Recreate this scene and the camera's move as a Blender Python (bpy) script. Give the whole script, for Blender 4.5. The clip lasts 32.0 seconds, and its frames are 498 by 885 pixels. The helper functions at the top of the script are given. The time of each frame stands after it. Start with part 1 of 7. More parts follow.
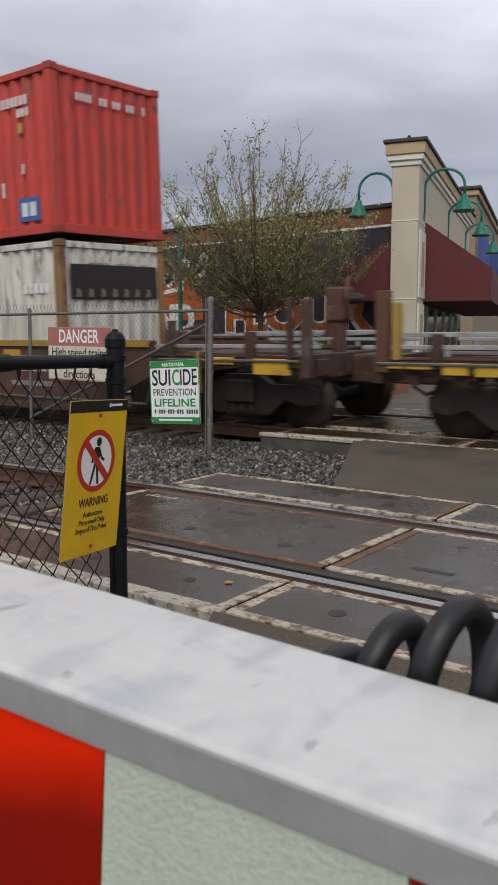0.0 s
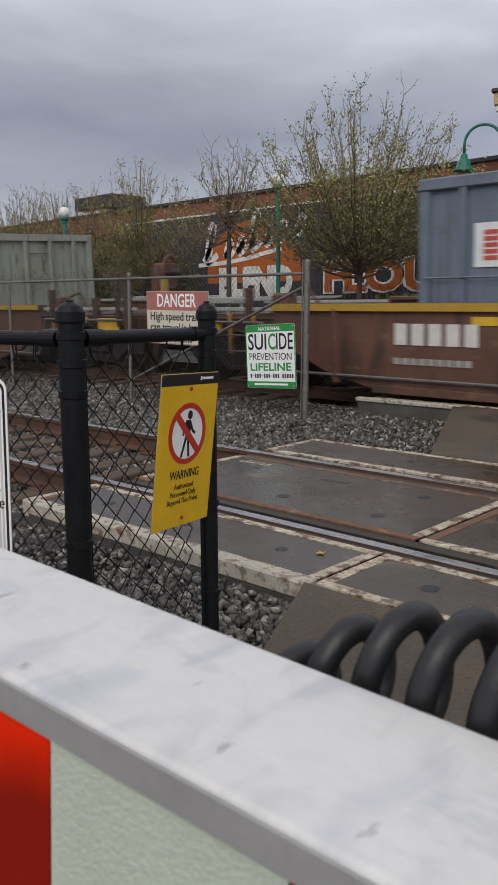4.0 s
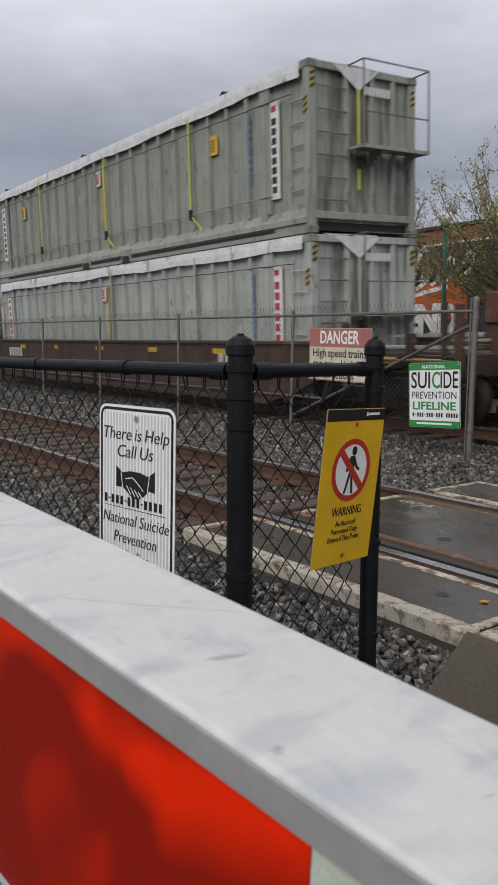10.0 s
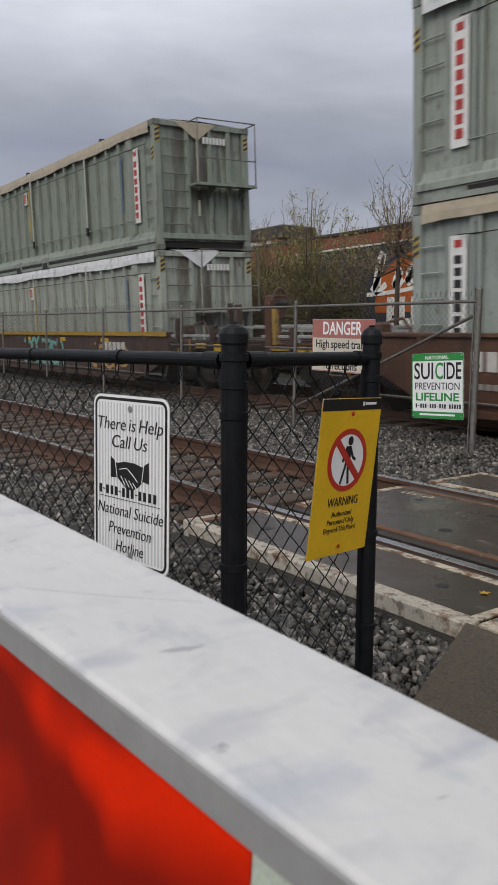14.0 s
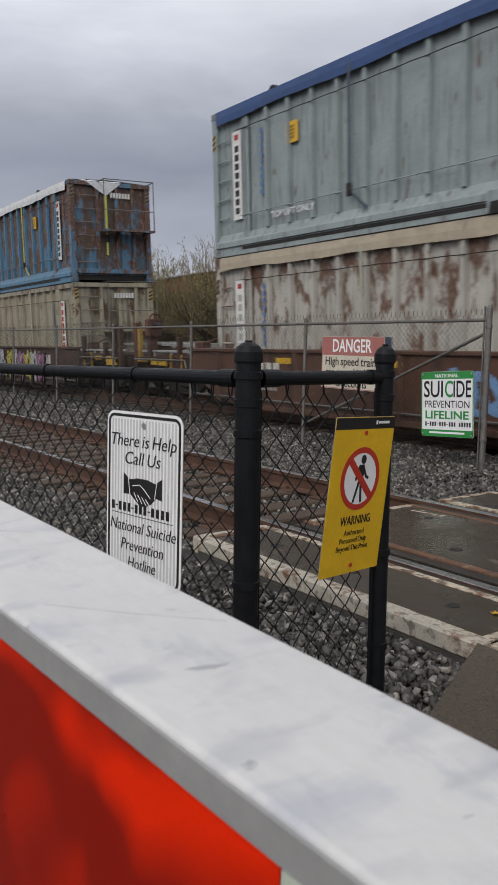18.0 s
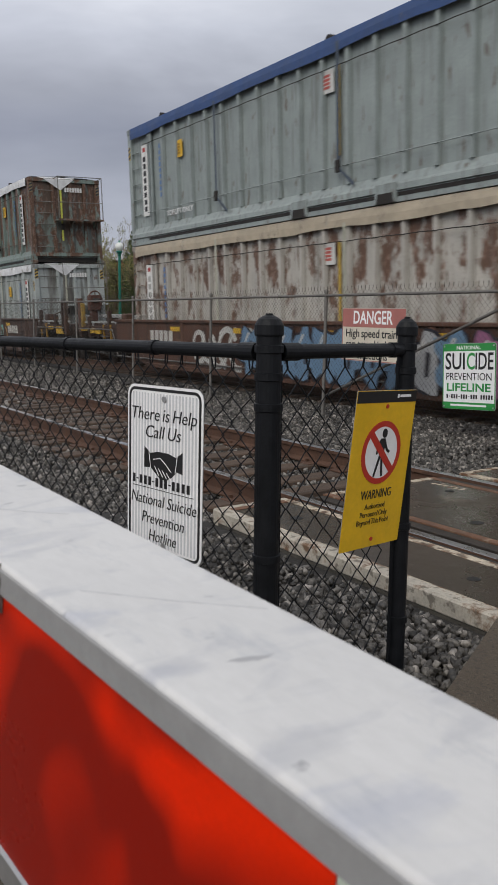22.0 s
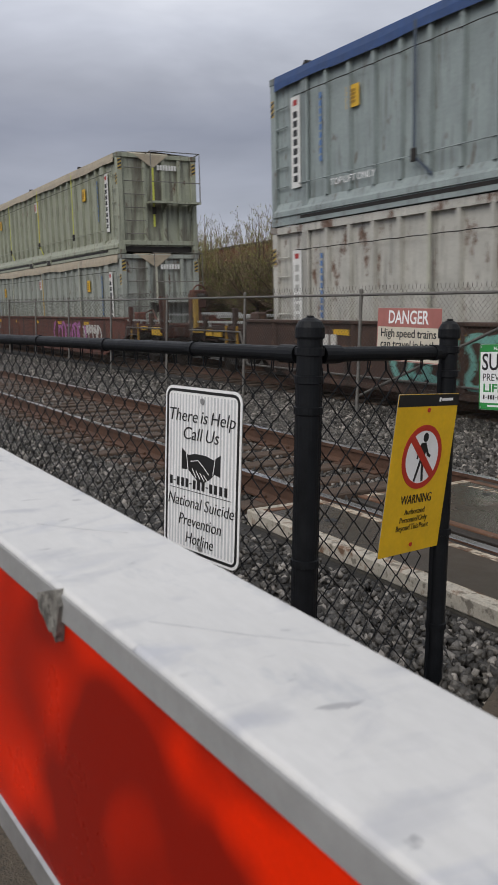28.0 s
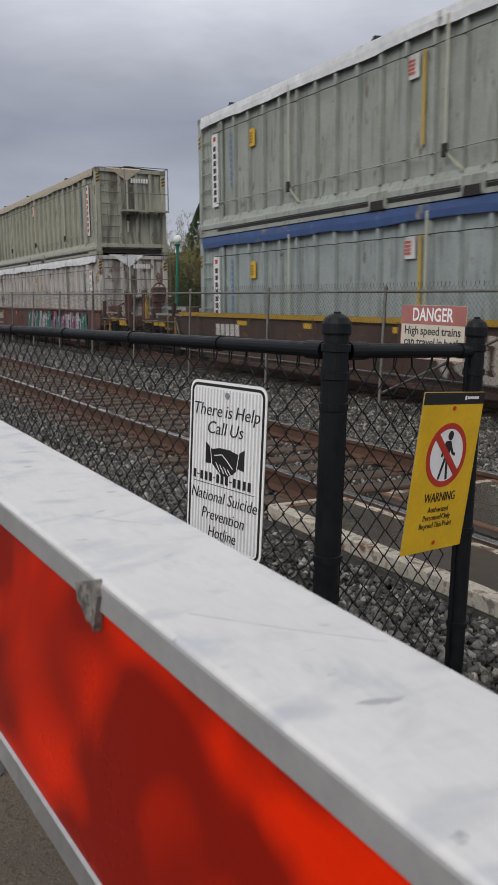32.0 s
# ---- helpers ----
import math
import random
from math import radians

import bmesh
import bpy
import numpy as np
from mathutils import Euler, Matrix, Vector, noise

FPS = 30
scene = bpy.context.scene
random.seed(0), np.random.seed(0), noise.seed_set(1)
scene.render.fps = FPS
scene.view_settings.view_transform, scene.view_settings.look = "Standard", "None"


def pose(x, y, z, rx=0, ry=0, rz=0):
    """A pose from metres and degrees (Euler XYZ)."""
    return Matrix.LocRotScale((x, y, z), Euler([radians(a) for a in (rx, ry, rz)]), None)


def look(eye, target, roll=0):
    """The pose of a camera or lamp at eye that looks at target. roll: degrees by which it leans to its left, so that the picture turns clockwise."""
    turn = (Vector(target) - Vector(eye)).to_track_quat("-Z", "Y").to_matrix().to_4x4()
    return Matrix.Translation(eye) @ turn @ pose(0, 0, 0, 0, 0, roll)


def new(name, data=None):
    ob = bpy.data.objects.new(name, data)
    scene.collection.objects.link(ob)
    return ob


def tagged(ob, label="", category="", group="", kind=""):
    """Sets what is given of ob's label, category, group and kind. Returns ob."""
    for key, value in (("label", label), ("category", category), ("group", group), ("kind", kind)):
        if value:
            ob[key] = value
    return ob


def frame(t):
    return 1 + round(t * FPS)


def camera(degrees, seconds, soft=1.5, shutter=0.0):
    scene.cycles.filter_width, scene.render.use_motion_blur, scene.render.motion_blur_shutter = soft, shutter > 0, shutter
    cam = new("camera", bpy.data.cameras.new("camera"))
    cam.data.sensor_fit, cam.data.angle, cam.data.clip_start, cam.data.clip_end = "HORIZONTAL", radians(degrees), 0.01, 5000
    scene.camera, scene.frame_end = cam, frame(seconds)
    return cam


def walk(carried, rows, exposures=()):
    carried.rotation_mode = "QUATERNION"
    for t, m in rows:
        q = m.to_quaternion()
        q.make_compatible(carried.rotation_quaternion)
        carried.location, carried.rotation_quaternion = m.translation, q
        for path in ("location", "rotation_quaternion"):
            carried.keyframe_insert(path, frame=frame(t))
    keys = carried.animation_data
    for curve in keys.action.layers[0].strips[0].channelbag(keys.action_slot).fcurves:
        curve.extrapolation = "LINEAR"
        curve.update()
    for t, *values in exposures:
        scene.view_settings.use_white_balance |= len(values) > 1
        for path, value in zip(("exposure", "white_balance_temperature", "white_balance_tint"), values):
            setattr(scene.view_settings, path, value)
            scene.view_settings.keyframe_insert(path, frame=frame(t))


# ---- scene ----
cam = camera(33.68, 32.0, soft=0.45, shutter=0.12)

PATH = [
    (0, (0.7460, 0.4503, 1.1943), (-0.4670, 2.0245, 0.9695), 0.11),
    (0.5, (0.7560, 0.4542, 1.2325), (-0.4661, 2.0198, 0.9973), 0.23),
    (1, (0.7602, 0.4465, 1.2078), (-0.5455, 1.9477, 1.0049), -0.58),
    (1.5, (0.7346, 0.4718, 1.2270), (-0.6158, 1.9345, 1.0357), -1.21),
    (2, (0.7398, 0.4856, 1.2376), (-0.6801, 1.8825, 1.0570), -2.30),
    (2.5, (0.7269, 0.4823, 1.2353), (-0.6956, 1.8739, 1.0357), -1.19),
    (4.5, (0.7438, 0.5084, 1.2362), (-0.6440, 1.9045, 0.8823), -0.18),
    (5, (0.6954, 0.5589, 1.2438), (-0.8067, 1.8452, 0.9452), -1.78),
    (5.5, (0.7325, 0.5402, 1.2337), (-0.7799, 1.8264, 0.9918), -1.06),
    (6, (0.7262, 0.5432, 1.2369), (-0.8040, 1.8040, 0.9745), -1.31),
    (6.5, (0.7267, 0.5167, 1.2364), (-0.8463, 1.7273, 0.9913), -0.64),
    (7, (0.7116, 0.5269, 1.2369), (-0.8875, 1.7066, 1.0106), -0.73),
    (7.5, (0.7105, 0.5145, 1.2348), (-0.8949, 1.6870, 1.0158), -0.52),
    (8, (0.7088, 0.5143, 1.2318), (-0.8903, 1.6946, 1.0087), -0.75),
    (8.5, (0.7084, 0.5056, 1.2331), (-0.8966, 1.6737, 0.9893), -0.41),
    (9, (0.7038, 0.5033, 1.2336), (-0.9306, 1.6321, 0.9999), -0.19),
    (9.5, (0.7035, 0.5080, 1.2303), (-0.9347, 1.6313, 0.9967), 0.00),
    (10, (0.6972, 0.4968, 1.2260), (-0.9385, 1.6244, 0.9959), 0.40),
    (10.5, (0.6944, 0.4950, 1.2247), (-0.9404, 1.6208, 0.9799), 0.24),
    (11, (0.6920, 0.5036, 1.2228), (-0.9598, 1.6041, 0.9765), 0.04),
    (11.5, (0.6945, 0.5092, 1.2239), (-0.9341, 1.6446, 0.9821), 0.43),
    (12, (0.6928, 0.5241, 1.2221), (-0.8603, 1.7544, 0.9497), 1.03),
    (12.5, (0.6948, 0.5192, 1.2163), (-0.8798, 1.7177, 0.9259), 1.68),
    (13, (0.6906, 0.5368, 1.2216), (-0.9486, 1.6506, 0.9522), 0.15),
    (13.5, (0.6833, 0.5517, 1.2204), (-0.9401, 1.6970, 0.9907), 0.37),
    (14, (0.6950, 0.5411, 1.2159), (-0.9458, 1.6571, 0.9666), 0.27),
    (14.5, (0.7003, 0.5268, 1.2201), (-0.9601, 1.6129, 0.9684), 1.04),
    (16.5, (0.7080, 0.5242, 1.2253), (-0.9454, 1.6273, 1.0032), 0.77),
    (17, (0.7026, 0.5258, 1.2326), (-0.9470, 1.6352, 1.0129), 0.85),
    (17.5, (0.6906, 0.5303, 1.2219), (-0.9627, 1.6351, 1.0074), 0.78),
    (18, (0.6881, 0.5227, 1.2222), (-0.9670, 1.6255, 1.0115), 0.69),
    (18.5, (0.6986, 0.4953, 1.2296), (-0.9646, 1.5834, 1.0058), 1.98),
    (19, (0.7308, 0.5158, 1.2436), (-0.9835, 1.5073, 0.9642), 2.16),
    (19.5, (0.7095, 0.5358, 1.2358), (-1.0088, 1.5165, 0.9433), 1.09),
    (20, (0.7052, 0.5256, 1.2456), (-0.9835, 1.5597, 0.9649), 0.27),
    (20.5, (0.6899, 0.5357, 1.2347), (-0.9709, 1.6140, 0.9537), 0.29),
    (21, (0.6966, 0.5193, 1.2320), (-0.9751, 1.5826, 0.9585), 0.43),
    (21.5, (0.6924, 0.5204, 1.2294), (-0.9817, 1.5815, 0.9617), 1.05),
    (22, (0.6814, 0.5240, 1.2262), (-0.9925, 1.5828, 0.9481), 0.55),
    (22.5, (0.6865, 0.5214, 1.2307), (-0.9919, 1.5738, 0.9561), 0.76),
    (23, (0.6857, 0.5188, 1.2278), (-0.9869, 1.5796, 0.9499), 0.82),
    (23.5, (0.6773, 0.5168, 1.2276), (-0.9877, 1.5859, 0.9360), 0.86),
    (24, (0.6792, 0.5154, 1.2273), (-0.9389, 1.6543, 0.9359), 1.99),
    (24.5, (0.6751, 0.5315, 1.2329), (-0.9412, 1.6682, 0.9239), 1.78),
    (25, (0.6387, 0.5646, 1.2322), (-1.0468, 1.6016, 0.9432), 1.29),
    (25.5, (0.6628, 0.5490, 1.2278), (-0.9996, 1.6155, 0.9138), -2.02),
    (27.5, (0.6658, 0.5278, 1.2605), (-1.0427, 1.5290, 0.9798), -0.16),
    (28, (0.6445, 0.5178, 1.2372), (-1.0682, 1.5111, 0.9545), 0.77),
    (28.5, (0.6472, 0.5177, 1.2327), (-1.0495, 1.5351, 0.9394), 0.45),
    (29, (0.6452, 0.5160, 1.2294), (-1.0462, 1.5397, 0.9270), 0.43),
    (29.5, (0.6415, 0.5121, 1.2293), (-1.0497, 1.5361, 0.9273), 1.43),
    (30, (0.6238, 0.5247, 1.2260), (-1.0676, 1.5466, 0.9177), 1.78),
    (30.5, (0.6285, 0.5213, 1.2283), (-1.0739, 1.5287, 0.9333), 1.51),
    (31, (0.6323, 0.5109, 1.2259), (-1.0924, 1.4857, 0.9517), 2.28),
    (31.5, (0.6370, 0.5037, 1.2284), (-1.0962, 1.4632, 0.9539), 1.29),
    (32, (0.6443, 0.5028, 1.2365), (-1.0910, 1.4524, 0.9416), 1.56),
]
walk(cam, [(t, look(eye, target, roll)) for t, eye, target, roll in PATH])

cam.data.dof.use_dof, cam.data.dof.focus_distance, cam.data.dof.aperture_fstop = True, 5.0, 26.0

# ---- world and light: overcast daylight ----
SUN_EL, SUN_AZ = 40.0, 150.0
world = bpy.data.worlds.new("overcast_sky")
scene.world = world
world.use_nodes = True


def build_world():
    nt = world.node_tree
    nt.nodes.clear()
    N, L = nt.nodes.new, nt.links.new
    out, bg = N("ShaderNodeOutputWorld"), N("ShaderNodeBackground")
    tc, sep = N("ShaderNodeTexCoord"), N("ShaderNodeSeparateXYZ")
    sky = N("ShaderNodeTexSky")
    sky.sky_type, sky.sun_disc = "NISHITA", False
    sky.sun_elevation, sky.sun_rotation = radians(SUN_EL), radians(SUN_AZ)
    L(tc.outputs["Generated"], sep.inputs[0])
    # cloud deck: noise stretched along the horizon
    mp = N("ShaderNodeMapping")
    mp.inputs["Scale"].default_value = (1.5, 1.5, 5.5)
    mp.inputs["Location"].default_value = (0.35, 0.2, 0.12)
    L(tc.outputs["Generated"], mp.inputs[0])
    n1 = N("ShaderNodeTexNoise")
    n1.inputs["Scale"].default_value, n1.inputs["Detail"].default_value, n1.inputs["Roughness"].default_value = 1.6, 5.0, 0.5
    n1.inputs["Distortion"].default_value = 0.35
    L(mp.outputs[0], n1.inputs["Vector"])
    # deck brightness by height: pale low haze, darker belly, bright overhead
    ramp = N("ShaderNodeValToRGB")
    el = ramp.color_ramp.elements
    el[0].position, el[0].color = 0.0, (0.5, 0.51, 0.56, 1)
    el[1].position, el[1].color = 1.0, (0.56, 0.565, 0.59, 1)
    for p, c in ((0.09, (0.45, 0.46, 0.525, 1)), (0.19, (0.29, 0.30, 0.36, 1)), (0.26, (0.40, 0.41, 0.465, 1)), (0.33, (0.63, 0.65, 0.72, 1)), (0.41, (0.92, 0.94, 1.0, 1)), (0.55, (0.6, 0.605, 0.63, 1))):
        e = el.new(p)
        e.color = c
    # height warped by the noise, so that the belly of the deck is ragged
    ma = N("ShaderNodeMath")
    ma.operation = "MULTIPLY_ADD"
    ma.inputs[1].default_value = 0.22
    L(n1.outputs["Fac"], ma.inputs[0])
    sub = N("ShaderNodeMath")
    sub.operation = "SUBTRACT"
    L(sep.outputs["Z"], sub.inputs[0])
    sub.inputs[1].default_value = 0.11
    L(sub.outputs[0], ma.inputs[2])
    L(ma.outputs[0], ramp.inputs["Fac"])
    # a little fine mottling
    n2 = N("ShaderNodeTexNoise")
    n2.inputs["Scale"].default_value, n2.inputs["Detail"].default_value = 4.0, 4.0
    L(mp.outputs[0], n2.inputs["Vector"])
    mr = N("ShaderNodeMapRange")
    mr.inputs["To Min"].default_value, mr.inputs["To Max"].default_value = 0.84, 1.16
    L(n2.outputs["Fac"], mr.inputs["Value"])
    mul = N("ShaderNodeMixRGB")
    mul.blend_type = "MULTIPLY"
    mul.inputs[0].default_value = 1.0
    L(ramp.outputs[0], mul.inputs[1])
    L(mr.outputs[0], mul.inputs[2])
    # the deck is thinner and brighter over the end of the street
    half = N("ShaderNodeMath")
    half.operation = "MULTIPLY_ADD"
    half.inputs[1].default_value, half.inputs[2].default_value = 0.5, 0.5
    L(sep.outputs["X"], half.inputs[0])
    gd = N("ShaderNodeValToRGB")
    ge = gd.color_ramp.elements
    ge[0].position, ge[0].color = 0.03, (0.9, 0.9, 0.91, 1)
    ge[1].position, ge[1].color = 0.8, (0.97, 0.97, 0.97, 1)
    for p, v in ((0.13, 0.84), (0.24, 0.98), (0.34, 1.28), (0.45, 1.22)):
        ge.new(p).color = (v, v, v, 1)
    L(half.outputs[0], gd.inputs["Fac"])
    mg = N("ShaderNodeMixRGB")
    mg.blend_type = "MULTIPLY"
    mg.inputs[0].default_value = 1.0
    L(mul.outputs[0], mg.inputs[1])
    L(gd.outputs[0], mg.inputs[2])
    # thin share of clear-sky light through the deck
    sm = N("ShaderNodeMixRGB")
    sm.blend_type = "ADD"
    sm.inputs[0].default_value = 0.012
    L(mg.outputs[0], sm.inputs[1])
    L(sky.outputs[0], sm.inputs[2])
    L(sm.outputs[0], bg.inputs["Color"])
    bg.inputs["Strength"].default_value = 1.0
    L(bg.outputs[0], out.inputs["Surface"])


build_world()
sun_data = bpy.data.lights.new("sun", "SUN")
sun_data.energy, sun_data.angle, sun_data.color = 1.4, radians(40), (1.0, 0.95, 0.87)
sun = new("sun", sun_data)
sun.rotation_euler = Euler((radians(90 - SUN_EL), 0, radians(180 - SUN_AZ)))
scene.view_settings.exposure = 0.0

# ---- materials ----


def mat(name, col, rough=0.6, metal=0.0, var=0.18, scale=6.0, bump=0.15, bscale=60.0, rough_var=0.12, stain=None, tint=False,
        streak=None, spec=0.5, stretch=(1, 1, 1), glow=0.0, coat=0.0):
    """Procedural surface: base colour varied at two scales, stains, bump. tint: multiplied by the object's colour.
    stain: (colour, threshold, scale); streak: (colour, scale) rust runs, their amount in the alpha of the object's colour."""
    m = bpy.data.materials.new(name)
    m.use_nodes = True
    nt = m.node_tree
    N, L = nt.nodes.new, nt.links.new
    b = nt.nodes["Principled BSDF"]
    tc, oi = N("ShaderNodeTexCoord"), N("ShaderNodeObjectInfo")
    add = N("ShaderNodeVectorMath")
    add.operation = "MULTIPLY_ADD"
    add.inputs[1].default_value = stretch
    comb = N("ShaderNodeCombineXYZ")
    mr = N("ShaderNodeMath")
    mr.operation = "MULTIPLY"
    mr.inputs[1].default_value = 37.0
    L(oi.outputs["Random"], mr.inputs[0])
    for i in range(3):
        L(mr.outputs[0], comb.inputs[i])
    L(tc.outputs["Object"], add.inputs[0])
    L(comb.outputs[0], add.inputs[2])
    vec = add.outputs[0]

    def noise_tex(sc, detail=6.0, rgh=0.6, v=vec):
        n = N("ShaderNodeTexNoise")
        n.inputs["Scale"].default_value, n.inputs["Detail"].default_value, n.inputs["Roughness"].default_value = sc, detail, rgh
        L(v, n.inputs["Vector"])
        return n.outputs["Fac"]

    big, fine = noise_tex(scale), noise_tex(bscale, 4.0)
    base = N("ShaderNodeRGB")
    base.outputs[0].default_value = (*col, 1)
    cur = base.outputs[0]
    if tint:
        t = N("ShaderNodeMixRGB")
        t.blend_type = "MULTIPLY"
        t.inputs[0].default_value = 1
        L(cur, t.inputs[1])
        L(oi.outputs["Color"], t.inputs[2])
        cur = t.outputs[0]

    def rng(src, lo, hi, fmin=0.3, fmax=0.7):
        r = N("ShaderNodeMapRange")
        for k, v in (("From Min", fmin), ("From Max", fmax), ("To Min", lo), ("To Max", hi)):
            r.inputs[k].default_value = v
        L(src, r.inputs["Value"])
        return r.outputs[0]

    if var:
        for src, amt in ((big, var), (fine, var * 0.6)):
            mx = N("ShaderNodeMixRGB")
            mx.blend_type = "MULTIPLY"
            mx.inputs[0].default_value = 1
            L(cur, mx.inputs[1])
            L(rng(src, 1 - amt, 1 + amt), mx.inputs[2])
            cur = mx.outputs[0]
    if stain:
        c, th, sc = stain
        s = noise_tex(sc, 8.0, 0.65)
        mx = N("ShaderNodeMixRGB")
        L(rng(s, 0, 1, th, th + 0.12), mx.inputs[0])
        L(cur, mx.inputs[1])
        mx.inputs[2].default_value = (*c, 1)
        cur = mx.outputs[0]
    if streak:
        c, sc = streak
        sv = N("ShaderNodeVectorMath")
        sv.operation = "MULTIPLY"
        sv.inputs[1].default_value = (1.0, 1.0, 0.5)
        L(vec, sv.inputs[0])
        s = noise_tex(sc, 9.0, 0.7, sv.outputs[0])
        # alpha 0 none .. 1 heavy
        th = N("ShaderNodeMath")
        th.operation = "MULTIPLY_ADD"
        th.inputs[1].default_value, th.inputs[2].default_value = 0.3, -0.69
        L(oi.outputs["Alpha"], th.inputs[0])
        sm = N("ShaderNodeMath")
        sm.operation = "ADD"
        L(s, sm.inputs[0])
        L(th.outputs[0], sm.inputs[1])
        # more rust towards the rim, where the paint peels first
        sz, up = N("ShaderNodeSeparateXYZ"), N("ShaderNodeMath")
        L(tc.outputs["Object"], sz.inputs[0])
        up.operation = "MULTIPLY_ADD"
        up.inputs[1].default_value, up.inputs[2].default_value = 0.04, -0.055
        L(sz.outputs["Z"], up.inputs[0])
        tot = N("ShaderNodeMath")
        L(sm.outputs[0], tot.inputs[0])
        L(up.outputs[0], tot.inputs[1])
        mask = rng(tot.outputs[0], 0, 0.95, 0.0, 0.07)
        flake = N("ShaderNodeMixRGB")
        L(rng(noise_tex(sc * 5, 4.0, 0.6, sv.outputs[0]), 0, 0.75, 0.53, 0.6), flake.inputs[0])
        flake.inputs[1].default_value = (*c, 1)
        flake.inputs[2].default_value = (min(1, c[0] * 1.9 + 0.04), c[1] * 2.3 + 0.04, c[2] * 2.6 + 0.05, 1)
        mx = N("ShaderNodeMixRGB")
        L(mask, mx.inputs[0])
        L(cur, mx.inputs[1])
        L(flake.outputs[0], mx.inputs[2])
        cur = mx.outputs[0]
    L(cur, b.inputs["Base Color"])
    b.inputs["Metallic"].default_value = metal
    L(rng(big, max(0.03, rough - rough_var), min(1, rough + rough_var)), b.inputs["Roughness"])
    b.inputs["Specular IOR Level"].default_value = spec
    b.inputs["Coat Weight"].default_value = coat
    if glow:
        b.inputs["Emission Color"].default_value = (*col, 1)
        b.inputs["Emission Strength"].default_value = glow
    if bump:
        bp = N("ShaderNodeBump")
        bp.inputs["Strength"].default_value = bump
        bp.inputs["Distance"].default_value = 0.01
        L(fine, bp.inputs["Height"])
        L(bp.outputs[0], b.inputs["Normal"])
    return m


M = {}
M["ballast_bed"] = mat("ballast_bed", (0.03, 0.028, 0.026), 0.9, var=0.35, scale=9, bump=0.9, bscale=38)
M["asphalt"] = mat("asphalt", (0.1, 0.078, 0.056), 0.75, var=0.4, scale=1.3, bump=1.0, bscale=150, rough_var=0.22, stain=((0.045, 0.042, 0.038), 0.56, 0.9))
M["concrete"] = mat("concrete_panel", (0.047, 0.034, 0.023), 0.3, var=0.3, scale=1.4, bump=0.12, bscale=120, rough_var=0.24, stain=((0.05, 0.043, 0.037), 0.55, 1.1))
M["concrete_side"] = mat("concrete_side", (0.085, 0.078, 0.066), 0.8, var=0.3, scale=5, bump=0.5, bscale=60, stain=((0.06, 0.055, 0.05), 0.5, 4))
M["edge_steel"] = mat("edge_steel", (0.46, 0.4, 0.31), 0.65, var=0.3, scale=10, bump=0.3, bscale=90, stain=((0.15, 0.075, 0.04), 0.49, 11.0))
M["edge_rust"] = mat("edge_rust", (0.14, 0.07, 0.04), 0.7, var=0.4, scale=10, bump=0.35, bscale=90, stain=((0.33, 0.27, 0.2), 0.58, 9.0))
M["white_edge"] = mat("white_edge", (0.47, 0.43, 0.36), 0.7, var=0.25, scale=9, bump=0.3, bscale=70, stain=((0.17, 0.1, 0.06), 0.52, 9.0))
M["filler"] = mat("rubber_filler", (0.03, 0.024, 0.019), 0.6, var=0.4, scale=6, bump=0.4, bscale=60, stain=((0.09, 0.06, 0.04), 0.58, 7))
M["rail"] = mat("rail_rust", (0.105, 0.056, 0.036), 0.7, 0.3, var=0.3, scale=7, bump=0.3, bscale=50)
M["rail_head"] = mat("rail_head", (0.42, 0.42, 0.43), 0.28, 0.9, var=0.2, scale=3, bump=0.05)
M["tie"] = mat("tie_wood", (0.085, 0.058, 0.042), 0.85, var=0.35, scale=3, bump=0.6, bscale=30, stretch=(4, 0.5, 4))
M["black_vinyl"] = mat("black_vinyl", (0.008, 0.009, 0.011), 0.45, var=0.25, scale=20, bump=0.12, bscale=120, stain=((0.02, 0.021, 0.023), 0.68, 14), spec=0.2)
M["galv"] = mat("galvanised", (0.2, 0.19, 0.175), 0.55, 0.6, var=0.25, scale=12, bump=0.15, bscale=80, stain=((0.1, 0.07, 0.05), 0.62, 8))
M["walk_grey"] = mat("walkway_grey", (0.36, 0.37, 0.36), 0.5, 0.2, var=0.25, scale=5, bump=0.15, stain=((0.14, 0.09, 0.06), 0.6, 6))
M["galv_wire"] = mat("galvanised_wire", (0.1, 0.093, 0.085), 0.55, 0.5, var=0.2, bump=0)
M["sign_white"] = mat("sign_white", (0.88, 0.88, 0.88), 0.35, var=0.04, scale=10, bump=0.03)
M["sign_stripe"] = mat("sign_sheeting_band", (0.6, 0.61, 0.63), 0.35, var=0.05, scale=10, bump=0.03)
M["sign_yellow"] = mat("sign_yellow", (0.78, 0.47, 0.015), 0.42, var=0.08, scale=6, bump=0.03, stain=((0.45, 0.27, 0.03), 0.68, 7))
M["sign_black"] = mat("sign_black", (0.012, 0.012, 0.013), 0.45, var=0.1, bump=0.02)
M["sign_red"] = mat("sign_red", (0.5, 0.035, 0.02), 0.45, var=0.08, bump=0.02)
M["sign_pink"] = mat("faded_red", (0.4, 0.15, 0.13), 0.6, var=0.12, bump=0.02)
M["sign_cream"] = mat("sign_cream", (0.62, 0.57, 0.47), 0.55, var=0.1, bump=0.02, stain=((0.4, 0.35, 0.25), 0.66, 5))
M["sign_green"] = mat("sign_green", (0.03, 0.28, 0.06), 0.45, var=0.08, bump=0.02)
M["aluminium"] = mat("aluminium", (0.5, 0.5, 0.5), 0.45, 0.8, var=0.15, bump=0.1)
